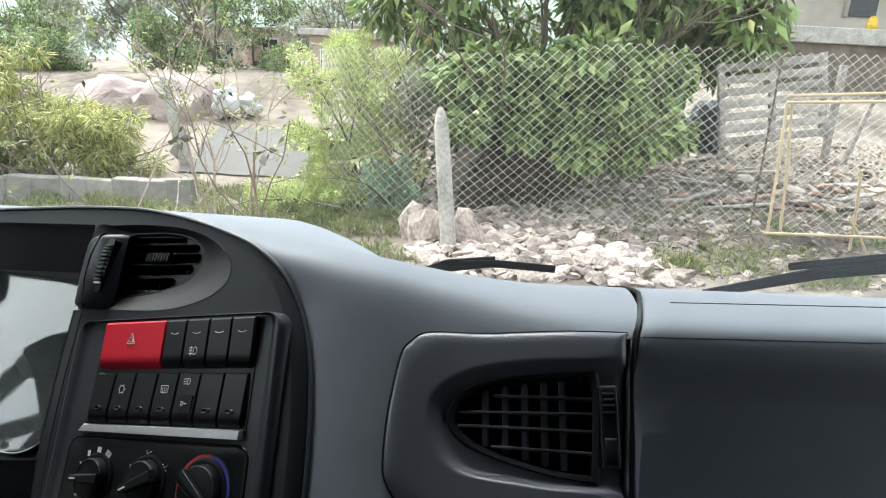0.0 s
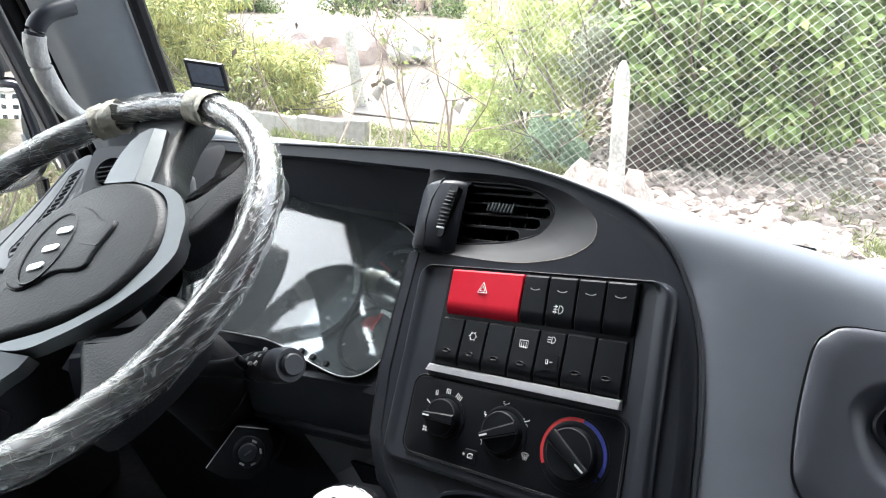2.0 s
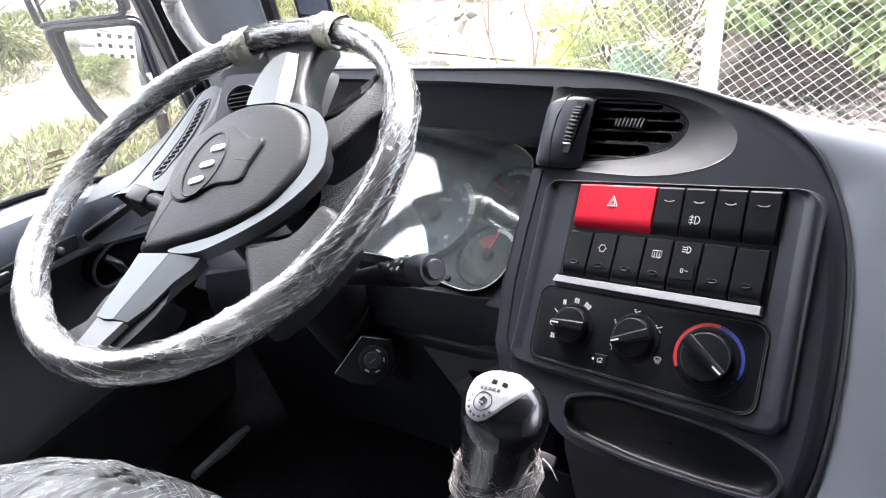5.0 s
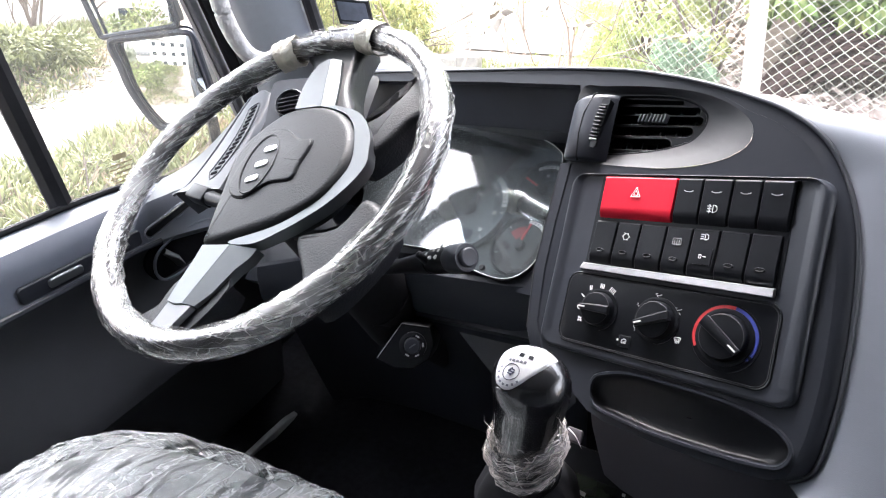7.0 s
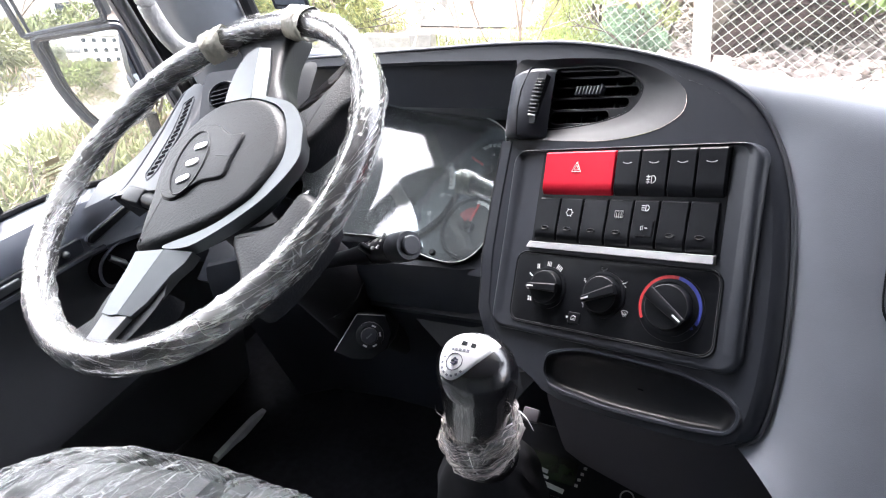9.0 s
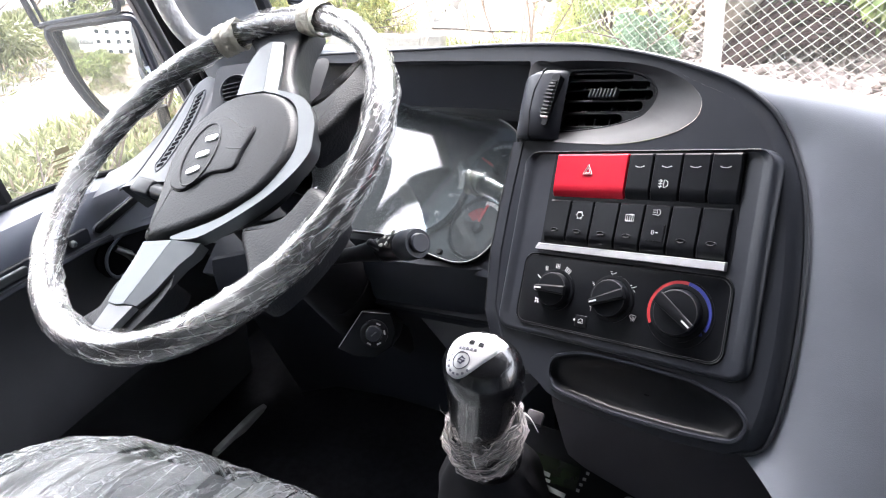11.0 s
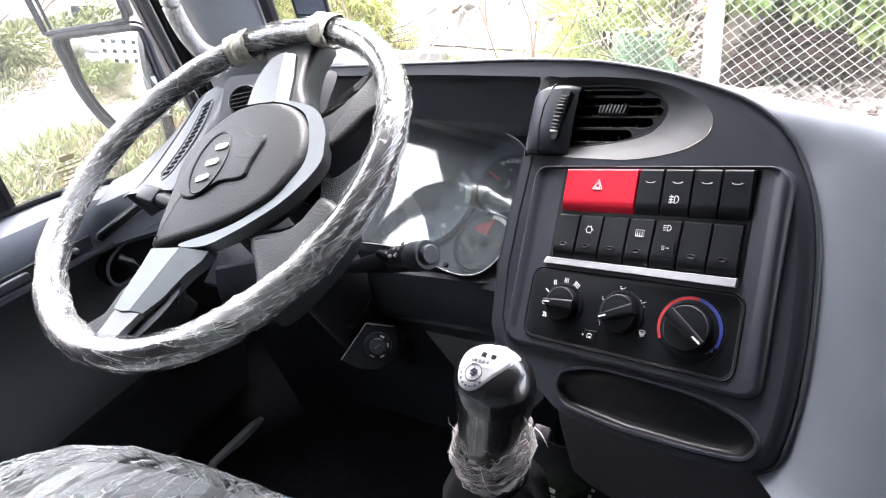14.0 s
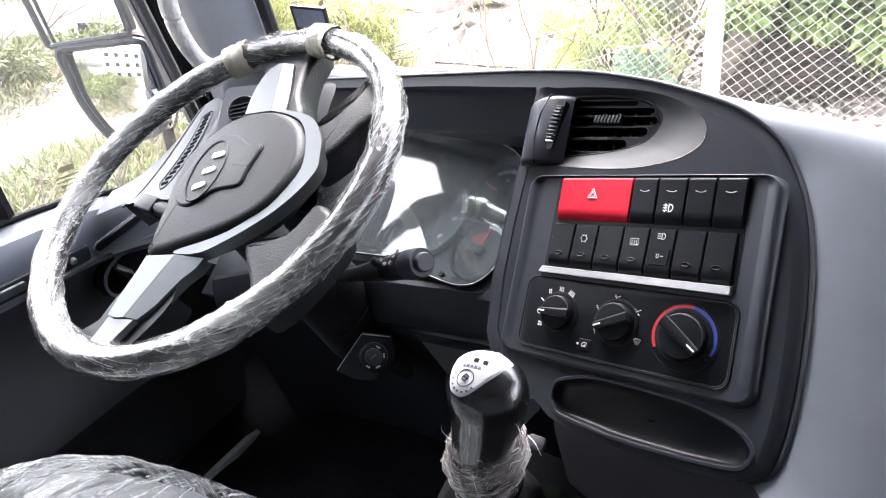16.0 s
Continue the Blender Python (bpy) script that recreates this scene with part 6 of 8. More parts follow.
part("panel_slot", plate(rrect(-0.055, -0.007, 0.055, 0.007, 0.0065), -0.004, 0.004, 0.002), BLACK, door, "narrow dark slot in the lining", m=frame_m((XL + 0.072, 0.693, 1.650), Vector((0, 0.97, 0.2)).normalized(), Vector((0, -0.2, 0.97)).normalized(), (1, 0, 0)))
# the recess's shade is a near-black plate
rc_ = part("handle_recess", plate(smooth_loop([(0.640, 1.560), (0.650, 1.590), (0.690, 1.607), (0.75, 1.612), (0.80, 1.60), (0.80, 1.55), (0.72, 1.535), (0.66, 1.535)], 4), -0.03, -0.018, 0.004), HOLE_SHADE, door, "dark plate for the shade in the door release recess", m=dm)
part("release_lever", tube([(XL + 0.060, 0.676, 1.585), (XL + 0.070, 0.690, 1.568), (XL + 0.064, 0.705, 1.545)], [0.010, 0.013, 0.009], 10, flat=0.6), SILVER, rc_, "pale release lever")
part("recess_rim", tube([(x, y, -0.001) for x, y in smooth_loop([(0.640, 1.560), (0.650, 1.590), (0.690, 1.607), (0.75, 1.612), (0.80, 1.60), (0.80, 1.55), (0.72, 1.535), (0.66, 1.535)], 4)], 0.003, 6, True), LINING, door, m=dm)
part("slot_rim", tube([(x, y, 0.002) for x, y in rrect(-0.060, -0.011, 0.060, 0.011, 0.0105)], 0.0016, 6, True), LINING, door, m=frame_m((XL + 0.072, 0.693, 1.650), Vector((0, 0.97, 0.2)).normalized(), Vector((0, -0.2, 0.97)).normalized(), (1, 0, 0)))
ETCH = mat("brown_etching", (0.33, 0.28, 0.16), 0.7)
pane = slab("window_pane", [(XL - 0.02, -0.25, 1.66), (XL - 0.02, 0.99, 1.60), (XL - 0.02, 0.76, 2.54), (XL - 0.02, -0.25, 2.54)], 0.004, CLEAR, door, "clear side window")
pane.visible_shadow = False
# etched marks on the pane, unreadable
part("pane_marks", bars([(0.66, 1.80, 0.030, 0.010, 0)] + [(0.66 - 0.004 * (k % 2), 1.787 - 0.008 * k, 0.05 - 0.006 * (k % 3), 0.003, 0) for k in range(5)], 0.0, 0.0006), ETCH, door, m=frame_m((XL - 0.012, 0.03, -0.04), (0, 1, 0), (0, 0, 1), (1, 0, 0)))
# side demister vent: a curved grey ridge at the dash end
RD, RL, RN = Vector((-0.0443, 0.8584, 0.5110)), Vector((0.9601, -0.1048, 0.2592)), Vector((-0.2761, -0.5021, 0.8196))
RO = Vector((-0.8445, 0.610, 1.794))
RM_ = frame_m(RO, RL, RD, RN)
ridge = [(-0.075, -0.030, 0.034, -0.006), (-0.054, -0.012, 0.034, -0.003), (-0.043, 0.03, 0.034, 0.0), (-0.0375, 0.08, 0.032, 0.001), (-0.0355, 0.13, 0.026, 0.001), (-0.034, 0.160, 0.022, 0.0), (-0.030, 0.176, 0.014, -0.003), (-0.020, 0.184, 0.0, -0.010)]
st_ = smooth_path([Vector(q[:3]) for q in ridge], 6)
rows = []
for q in st_:
    l, v, r = q.x, q.y, q.z
    c = (l + r) / 2
    rows.append([(l - 0.004, v, -0.055), (l - 0.003, v, -0.012), (l, v, -0.003), (l + 0.004, v, -0.0005), (l + 0.25 * (r - l), v, 0.0), (c, v, 0.0), (l + 0.75 * (r - l), v, 0.0), (r - 0.004, v, -0.003), (r, v, -0.008), (r + 0.001, v, -0.06)])
dv = part("side_vent", loft(rows), BEZEL2, dash, "curved grey side demister vent", m=RM_)
part("ridge_line", tube([(q.x - 0.010, q.y, -0.006) for q in st_], 0.0022, 6), BEZEL2, dash, m=RM_)
for k in range(15):
    v = 0.002 + 0.0099 * k
    l = -0.002 + 0.009 * math.sin(math.pi * k / 14)
    # thin dark bars laid on the ridge as the slots' shade
    part("slot_shade", box(0.0125, 0.0056, 0.001), HOLE_SHADE, dv, m=RM_ @ pose(l, v, 0.0003, 0, 0, 14 + 2.0 * k))
slot_loop = [(-0.002 + 0.009 * math.sin(math.pi * k / 14) - 0.0115, 0.002 + 0.0099 * k) for k in range(15)] + [(0.004, 0.152)] + [(-0.002 + 0.009 * math.sin(math.pi * k / 14) + 0.0115, 0.002 + 0.0099 * k) for k in range(14, -1, -1)] + [(-0.002, -0.011)]
part("vent_border", tube([(x, y, 0.0003) for x, y in smooth_loop(slot_loop, 2)], 0.0011, 5, True), BEZEL, dv, m=RM_)
# skin between the ridge and the door, and the dark gap on its other side
rows = [[tuple(RM_ @ Vector((q.x - 0.010, q.y, -0.008))) for q in st_[10:]]]
rows.append([(p[0] - 0.05, p[1] + 0.015, p[2] - 0.035) for p in rows[0]])
rows.append([(XL + 0.06, p[1] + 0.03, min(p[2] - 0.09, 1.72)) for p in rows[0]])
part("dash_end", loft(rows), BEZEL2, dash, "grey dash end sloping to the door")
part("end_gap", loft([[tuple(RM_ @ Vector((q.z, q.y, -0.012))) for q in st_[14:]], [tuple(RM_ @ Vector((q.z + 0.03, q.y + 0.02, -0.05))) for q in st_[14:]], [tuple(RM_ @ Vector((q.z + 0.16, q.y + 0.06, -0.06))) for q in st_[14:]]]), BLACK, dash)
CM = frame_m((-0.727, 0.66, 1.895), (0.9273, 0.3169, 0.1992), (-0.3606, 0.6135, 0.7026), (0.1005, -0.7233, 0.6831))
part("end_cheek", plate(smooth_loop([(-0.052, -0.085), (-0.044, -0.060), (-0.0385, -0.034), (-0.030, 0.010), (-0.0225, 0.040), (-0.012, 0.0435), (0.03, 0.0380), (0.070, 0.033), (0.078, 0.0), (0.07, -0.05), (0.04, -0.09), (0.0, -0.10)][::-1], 3)[::-1], -0.07, 0.0, 0.004), BEZEL2, dash, "grey dash cheek with a round corner vent", m=CM)
cv = part("corner_vent", revolve([(0.0235, 0.0), (0.0235, 0.003), (0.0215, 0.0045), (0.0195, 0.001), (0.0190, -0.006)], 28), DARK, dash, "round black corner air vent", m=CM @ pose(0.001, 0.004, 0.001))
part("vent_back", revolve([(0.0195, 0.0008), (0, 0.0008)], 24), HOLE_SHADE, cv, m=CM @ pose(0.001, 0.004, 0.001))
for k in (-0.010, -0.0035, 0.003, 0.0095):
    part("louvre", box(2 * math.sqrt(0.0195 ** 2 - k * k), 0.0016, 0.004, 0.0005, (0.001, 0.004 + k, 0.003)), DARK, cv, m=CM)

pil = thing("pillar_trim", (-0.97, 1.0, 1.8), "grey windscreen pillar trim with a wrapped grab handle", "pillar", kind="structure")
pa, pb = Vector((-0.985, 1.10, 1.80)), Vector((-0.985, 0.72, 2.74))
p_dir = (pb - pa).normalized()
p_lat = Vector((0.875, 0.484, 0))
p_lat = (p_lat - p_lat.dot(p_dir) * p_dir).normalized()
p_nor = p_lat.cross(p_dir)


def strip(name, prof_, material, label, lo=-0.22, hi=1.03):
    """A moulding along the pillar from a profile of (across, out)."""
    return part(name, loft([[pa + p_dir * t + p_lat * a + p_nor * c for a, c in prof_] for t in np.linspace(lo, hi, 9)]), material, pil, label)


strip("pillar_cover", [(-0.128, -0.05), (-0.126, -0.016), (-0.122, -0.008), (-0.094, 0.010), (-0.086, 0.013), (-0.076, 0.0135), (-0.03, 0.010), (0.015, 0.002), (0.030, -0.006), (0.036, -0.03)], TRIM, "pale grey pillar cover")
strip("door_seal", [(-0.172, -0.030), (-0.168, -0.020), (-0.158, -0.014), (-0.150, -0.020), (-0.146, -0.032), (-0.140, -0.020), (-0.134, -0.018), (-0.126, -0.030)], RUBBER, "black double door seal")
strip("window_frame_front", [(-0.199, -0.050), (-0.198, -0.006), (-0.195, -0.001), (-0.188, 0.002), (-0.186, -0.001), (-0.184, 0.002), (-0.178, 0.001), (-0.1755, -0.003), (-0.1745, -0.05)], mat("dark_frame_trim", (0.085, 0.087, 0.095), 0.55, bump=0.3, bscale=1200, var=0.05), "dark grey front edge of the door window frame")
part("pillar_seal", tube([pa + Vector((0.04, 0.03, 0)), pb + Vector((0.04, 0.03, 0))], 0.014, 8), RUBBER, pil, "black windscreen seal")
gp = smooth_path([(-0.885, 0.80, 2.09), (-0.895, 0.765, 2.078), (-0.905, 0.752, 2.055), (-0.91, 0.755, 2.018), (-0.91, 0.775, 1.97), (-0.905, 0.80, 1.935), (-0.89, 0.825, 1.92)], 8)
gh = part("grab_handle", tube(gp, 0.0125, 12), BEZEL, pil, "grab handle half wrapped in white plastic")
part("handle_wrap", tube(gp[17:], 0.0145, 14), mat("white_wrap", (0.42, 0.42, 0.42), 0.35, bump=1.0, bscale=120), gh, "white plastic wrapping")
# toll tag on the windscreen
tagm = frame_m((-0.832, 1.035, 1.985), Vector((0.97, 0.1, -0.05)).normalized(), Vector((0.05, -0.42, 0.9)).normalized(), Vector((0.97, 0.1, -0.05)).normalized().cross(Vector((0.05, -0.42, 0.9)).normalized()))
tg = part("windscreen_tag", plate(rrect(-0.036, -0.027, 0.036, 0.027, 0.002), 0, 0.006, 0.001), BLACK, m=tagm)
tagged(tg, "small dark sticker tag on the windscreen", "tag")
part("tag_face", plate(rrect(-0.030, -0.016, 0.030, 0.022, 0.002), 0.006, 0.0066), mat("blue_grey_tag", (0.045, 0.055, 0.075), 0.4, var=0.3, scale=120), tg, m=tagm)
part("tag_mark", bars([(0.0, -0.0225, 0.058, 0.004, 0)], 0.006, 0.0066), BEZEL2, tg, m=tagm)

mir = thing("side_mirror", (-1.40, 1.02, 1.5), "black two-part door mirror", "mirror")
MO = Vector((-1.285, 1.0, 1.835))
mz = Vector((0.42, -0.90, 0.03)).normalized()
mx = Vector((0, 0, 1)).cross(mz).normalized()
MM = frame_m(MO, mx, mz.cross(mx), mz)
low_o = smooth_loop([(-0.1215, 0.076), (-0.066, 0.0850), (-0.0102, 0.0923), (0.0305, 0.0939), (0.0430, 0.080), (0.0510, 0.0358), (0.0622, -0.0246), (0.058, -0.065), (0.020, -0.100), (-0.0395, -0.1123), (-0.0609, -0.0988), (-0.0828, -0.0641), (-0.1018, -0.0205), (-0.1135, 0.0274)], 3)
part("lower_housing", plate([(x * 1.1, y * 1.08) for x, y in low_o], -0.06, -0.020, 0.004), BEZEL, mir, m=MM)
part("lower_rim", tube([(x + (0.0085 if x > -0.03 else -0.0095), y - 0.006 * (y < 0), 0.0) for x, y in low_o], 0.0085, 8, True), BEZEL, mir, m=MM)
rows = [[(x * s_, y * s_, 0.004 + 0.105 * (x * s_ + 0.03) - ((x * s_ + 0.03) ** 2 + (y * s_) ** 2) / 1.6) for x, y in low_o] for s_ in (1.0, 0.85, 0.7, 0.55, 0.4, 0.25, 0.12, 0.01)]
part("lower_glass", loft(rows, True), MIRROR, mir, "wide convex mirror glass", m=MM)
up_o = [(-0.1427, 0.0905), (-0.138, 0.0885), (0.0080, 0.1115), (0.0150, 0.1150), (0.0165, 0.1220), (-0.0112, 0.2562), (-0.040, 0.44), (-0.23, 0.44)]
part("upper_housing", plate(up_o, -0.06, -0.012, 0.004), BEZEL, mir, m=MM)
part("upper_rim", tube([(x + (0.006 if x > -0.06 else -0.006), y - (0.004 if y < 0.2 else 0), 0.0) for x, y in up_o], 0.0068, 8, True), BEZEL, mir, m=MM)
ug = bmesh.new()
ug.faces.new([ug.verts.new((x, y, 0.105 * (x + 0.06))) for x, y in up_o])
part("upper_glass", ug, MIRROR, mir, "tall mirror glass", smooth=False, m=MM)
part("mirror_arm", tube([MM @ Vector((0.05, 0.5, -0.02)), (-1.22, 1.0, 2.36), (-1.16, 0.95, 2.34)], 0.016, 8), BLACK, mir)
part("mirror_stay", tube([MM @ Vector((0.05, -0.10, -0.03)), (-1.25, 1.05, 1.66), (-1.15, 1.02, 1.62)], 0.014, 8), BLACK, mir)
# paper-like flask in the door pocket
fl = part("pocket_flap", plate([(-0.09, -0.012), (-0.02, -0.014), (0.02, -0.022), (0.09, -0.008), (0.10, 0.006), (0.05, 0.018), (-0.02, 0.012), (-0.09, 0.004)], 0, 0.012, 0.003), mat("worn_grey_grip", (0.30, 0.31, 0.31), 0.5, var=0.2, scale=40), m=frame_m((-0.95, 0.735, 1.118), Vector((0.0, 0.985, -0.16)) * 0.92, Vector((0.35, 0.15, 0.92)), Vector((0.94, -0.06, -0.34))))
tagged(fl, "grey plastic grip low on the door lining", "handle")

# wipers outside the glass
for pts, arm in (([(0.12, 1.33, 1.722), (0.20, 1.335, 1.726), (0.335, 1.33, 1.720)], [(0.02, 1.36, 1.685), (0.09, 1.35, 1.712), (0.20, 1.345, 1.728)]), ([(0.86, 1.31, 1.755), (1.05, 1.29, 1.79), (1.3, 1.26, 1.83)], [(0.69, 1.34, 1.672), (0.95, 1.32, 1.742), (1.3, 1.28, 1.80)])):
    wp = thing("wiper", pts[0], "black windscreen wiper arm and blade", "wiper", "windscreen wipers")
    part("blade", tube(pts, 0.006, 6, flat=1.6), WIPER, wp)
    part("arm", tube(arm, [0.008, 0.012, 0.010], 6, flat=1.3), WIPER, wp)

# ---------------------------------------------------------------- ground
def ss(a, b, x):
    t = min(1.0, max(0.0, (x - a) / (b - a)))
    return t * t * (3 - 2 * t)


def ground_z(x, y):
    """Height of the ground: level by the truck, a stony bank ahead, a slope to the left."""
    right = 0.2 * min(max(0.0, y - 7.4), 9.0) + 0.16 * min(max(0.0, y - 16.4), 8) + 0.03 * max(0.0, y - 24.4)
    left = 0.24 * min(max(0.0, y - 9.8), 7.0) + 0.05 * max(0.0, y - 16.8)
    k = ss(-1.5, 1.2, x)
    far = ss(-9, -6, x)
    z = 0.10 + right * k + left * (1 - k) * far + (1 - far) * 0.10 * min(max(0.0, y - 11), 20)
    return z + (0.05 * noise.noise(Vector((x * 0.35, y * 0.35, 3))) + 0.02 * noise.noise(Vector((x * 1.7, y * 1.7, 5)))) * min(1.0, max(0.0, (y - 2) / 4))


def sheet(name, xs, ys, material, label, category, dz=0.0):
    vs = [(x, y, ground_z(x, y) + dz) for y in ys for x in xs]
    nx = len(xs)
    fs = [(j * nx + i, j * nx + i + 1, (j + 1) * nx + i + 1, (j + 1) * nx + i) for j in range(len(ys) - 1) for i in range(nx - 1)]
    ob = raw(name, vs, fs, material, None, label, True)
    return tagged(ob, label, category, kind="structure")


gx = np.r_[-600, -250, -100, -50, np.linspace(-30, 24, 120), 60, 150, 400, 700]
gy = np.r_[-600, -200, -80, -40, np.linspace(-20, 34, 140), 50, 90, 160, 400, 900]
sheet("ground", gx, gy, EARTH, "dry stony earth with weeds", "ground")
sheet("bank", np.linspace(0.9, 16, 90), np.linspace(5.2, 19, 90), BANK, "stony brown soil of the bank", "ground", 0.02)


def rock_mesh(seed, flat=0.6, jag=0.35, sub=2):
    b = bmesh.new()
    bmesh.ops.create_icosphere(b, subdivisions=sub, radius=0.5)
    for v in b.verts:
        p = v.co * 2.6 + Vector((seed * 7.3, seed * 1.7, 0))
        v.co *= 1 + jag * noise.noise(p) + 0.15 * noise.cell(p * 1.3)
        v.co.z *= flat
    me = bpy.data.meshes.new("stone")
    b.to_mesh(me)
    b.free()
    me.materials.append(ROCK)
    return me


ROCKS = [rock_mesh(k, (0.45, 0.6, 0.35, 0.7)[k % 4], 0.55, 2) for k in range(12)]
stones = thing("stone_heap", (1.5, 8, 0.1), "loose heap of pale broken stones", "stones")
rng = random.Random(4)
small_v, small_f, tries = [], [], []
for k in range(6500):
    x, y = rng.uniform(-0.1, 8.5), rng.uniform(6.0, 12.0)
    d = max(0, x - 2.4) * 0.55 + max(0, y - 8.6) * 0.13 + (0.9 if x > 3.0 and y < 8 else 0)
    if rng.random() < math.exp(-d):
        tries.append((x, y, rng.uniform(0.09, 0.27) * (1.05 if y < 8.4 else 0.8) * (1 if x < 2.8 else 0.65)))
tries.sort(key=lambda q: q[1] + abs(q[0] - 1.2) * 0.6)
for i, (x, y, s) in enumerate(tries):
    me = ROCKS[rng.randrange(12)]
    m = pose(x, y, ground_z(x, y) + s * 0.14, rng.uniform(-30, 30), rng.uniform(-30, 30), rng.uniform(0, 360)) @ Matrix.Diagonal((s * rng.uniform(0.8, 1.4), s * rng.uniform(0.6, 1.0), s * rng.uniform(0.5, 1.1), 1))
    if i < 290:
        ob = new("stone", me)
        ob.parent = stones
        ob.matrix_parent_inverse = stones.matrix_world.inverted()
        ob.matrix_basis = m
    else:
        o = len(small_v)
        small_v += [m @ v.co for v in me.vertices]
        small_f += [tuple(o + q for q in p.vertices) for p in me.polygons]
tagged(raw("stone_scatter", small_v, small_f, ROCK, stones, "scattered pale stones"), kind="stuff")


# ---------------------------------------------------------------- fence and post
prof = [(0, 0.098), (0.9, 0.092), (1.50, 0.084), (1.62, 0.070), (1.70, 0.044), (1.74, 0.018)]
b = loft([[(r * math.cos(2 * math.pi * k / 14 + 0.26) * (1 + 0.05 * noise.noise(Vector((k, z * 3, 0)))), r * math.sin(2 * math.pi * k / 14 + 0.26), z) for k in range(14)] for z, r in prof], True)
b.verts.ensure_lookup_table()
b.faces.new([b.verts[-14 + k] for k in range(14)])
cp = part("concrete_post", b, CONC, m=pose(0.335, 7.2, 0.06, 0, -6.5, 20))
tagged(cp, "pale weathered concrete post with tapered top", "post")
for x, y, s, fl, tilt in ((0.02, 7.35, 0.52, 1.1, 20), (0.60, 7.35, 0.45, 1.0, -25), (-0.12, 7.6, 0.4, 0.9, 0)):
    me = ROCKS[int(abs(x * 100)) % 12].copy()
    ob = new("leaning_rock", me)
    ob.matrix_basis = pose(x, y, ground_z(x, y) + s * 0.32, 75, tilt, 15) @ Matrix.Diagonal((s * 0.8, s * 1.2, s * 0.6, 1))
    tagged(ob, "flat tan rock leaning by the concrete post", "rock", "leaning rocks")

fence = thing("chain_link_fence", (2.0, 8.1, 0.1), "galvanised chain link fence on thin posts", "fence")
CA, CH, FT = 0.073, 0.124, 2.44
FLINE = [(-1.75, 10.2), (-1.45, 9.2), (-0.95, 8.55), (-0.3, 8.25), (0.4, 8.1), (1.1, 8.03), (2.2, 8.0), (5.0, 8.05), (9.6, 8.2)]
fp = smooth_path([(a, c, 0) for a, c in FLINE], 40)
fd = np.r_[0, np.cumsum([(fp[i + 1] - fp[i]).length for i in range(len(fp) - 1)])]


def fence_at(s):
    return float(np.interp(s, fd, [p.x for p in fp])), float(np.interp(s, fd, [p.y for p in fp]))


bm = bmesh.new()
nw = int(fd[-1] / CA)
for k in range(nw):
    pts = []
    j = 0
    while True:
        s = (k + ((j + k) % 2)) * CA
        x, y = fence_at(s)
        z = FT + 0.2 * ss(1.0, 2.6, x) - j * CH / 2
        if z < ground_z(x, y) + 0.02:
            break
        wob = 0.010 * noise.noise(Vector((x * 2, z * 2, 0)))
        pts.append((x + wob, y + (0.004 if j % 2 else -0.004) + 0.03 * noise.noise(Vector((x, z, 4))), z + 0.03 * noise.noise(Vector((x * 0.6, 0, 2)))))
        j += 1
    if len(pts) > 2:
        tube(pts, 0.0035, 4, bm=bm, up=(0, 1, 0))
wm = part("wire_mesh", bm, WIRE, fence, "woven galvanised wire mesh", smooth=False)
tagged(wm, kind="stuff")
for s in (0.3, 7.4, 11.5):
    x, y = fence_at(s)
    part("thin_post", tube([(x, y + 0.03, ground_z(x, y) - 0.05), (x, y + 0.03, FT + 0.02 + 0.2 * ss(1.0, 2.6, x))], 0.014, 8), BARK, fence, "thin rusty post")

# ---------------------------------------------------------------- plants
def leaf_cloud(name, centres, count, size, material, parent, label, seed=0, shape=0.45, droop=0.0, shell=0.35):
    """Many small bent leaves scattered through ellipsoids (x, y, z, rx, ry, rz)."""
    r = np.random.default_rng(seed)
    vol = np.array([c[3] * c[4] * c[5] for c in centres])
    pick = r.choice(len(centres), count, p=vol / vol.sum())
    c = np.array(centres)[pick]
    d = r.normal(size=(count, 3))
    d /= np.linalg.norm(d, axis=1)[:, None]
    rad = r.uniform(shell, 1.0, count) ** 0.5
    p = c[:, :3] + d * c[:, 3:] * rad[:, None]
    ax = d + r.normal(size=(count, 3)) * 0.8
    ax[:, 2] -= droop
    ax /= np.linalg.norm(ax, axis=1)[:, None]
    up = r.normal(size=(count, 3)) * 0.6 + [0, -0.5, 1]
    sd = np.cross(ax, up)
    sd /= np.linalg.norm(sd, axis=1)[:, None] + 1e-9
    nn = np.cross(sd, ax)
    s = size * r.uniform(0.6, 1.35, count)[:, None]
    w = shape
    v = np.stack([p, p + ax * s * 0.42 + sd * s * w * 0.5 - nn * s * 0.05, p + ax * s * 0.5 + nn * s * 0.06, p + ax * s * 0.42 - sd * s * w * 0.5 - nn * s * 0.05, p + ax * s - nn * s * 0.16], 1).reshape(-1, 3)
    i = np.arange(count)[:, None] * 5
    f = np.concatenate([i + [0, 1, 2], i + [1, 4, 2], i + [2, 4, 3], i + [0, 2, 3]], 0)
    me = bpy.data.meshes.new(name)
    me.vertices.add(len(v))
    me.vertices.foreach_set("co", v.astype(np.float32).ravel())
    me.loops.add(f.size)
    me.loops.foreach_set("vertex_index", f.astype(np.int32).ravel())
    me.polygons.add(len(f))
    me.polygons.foreach_set("loop_start", (np.arange(len(f)) * 3).astype(np.int32))
    me.update(calc_edges=True)
    me.validate()
    me.materials.append(material)
    ob = new(name, me)
    if parent is not None:
        ob.parent = parent
        ob.matrix_parent_inverse = parent.matrix_world.inverted()
    return tagged(ob, label)


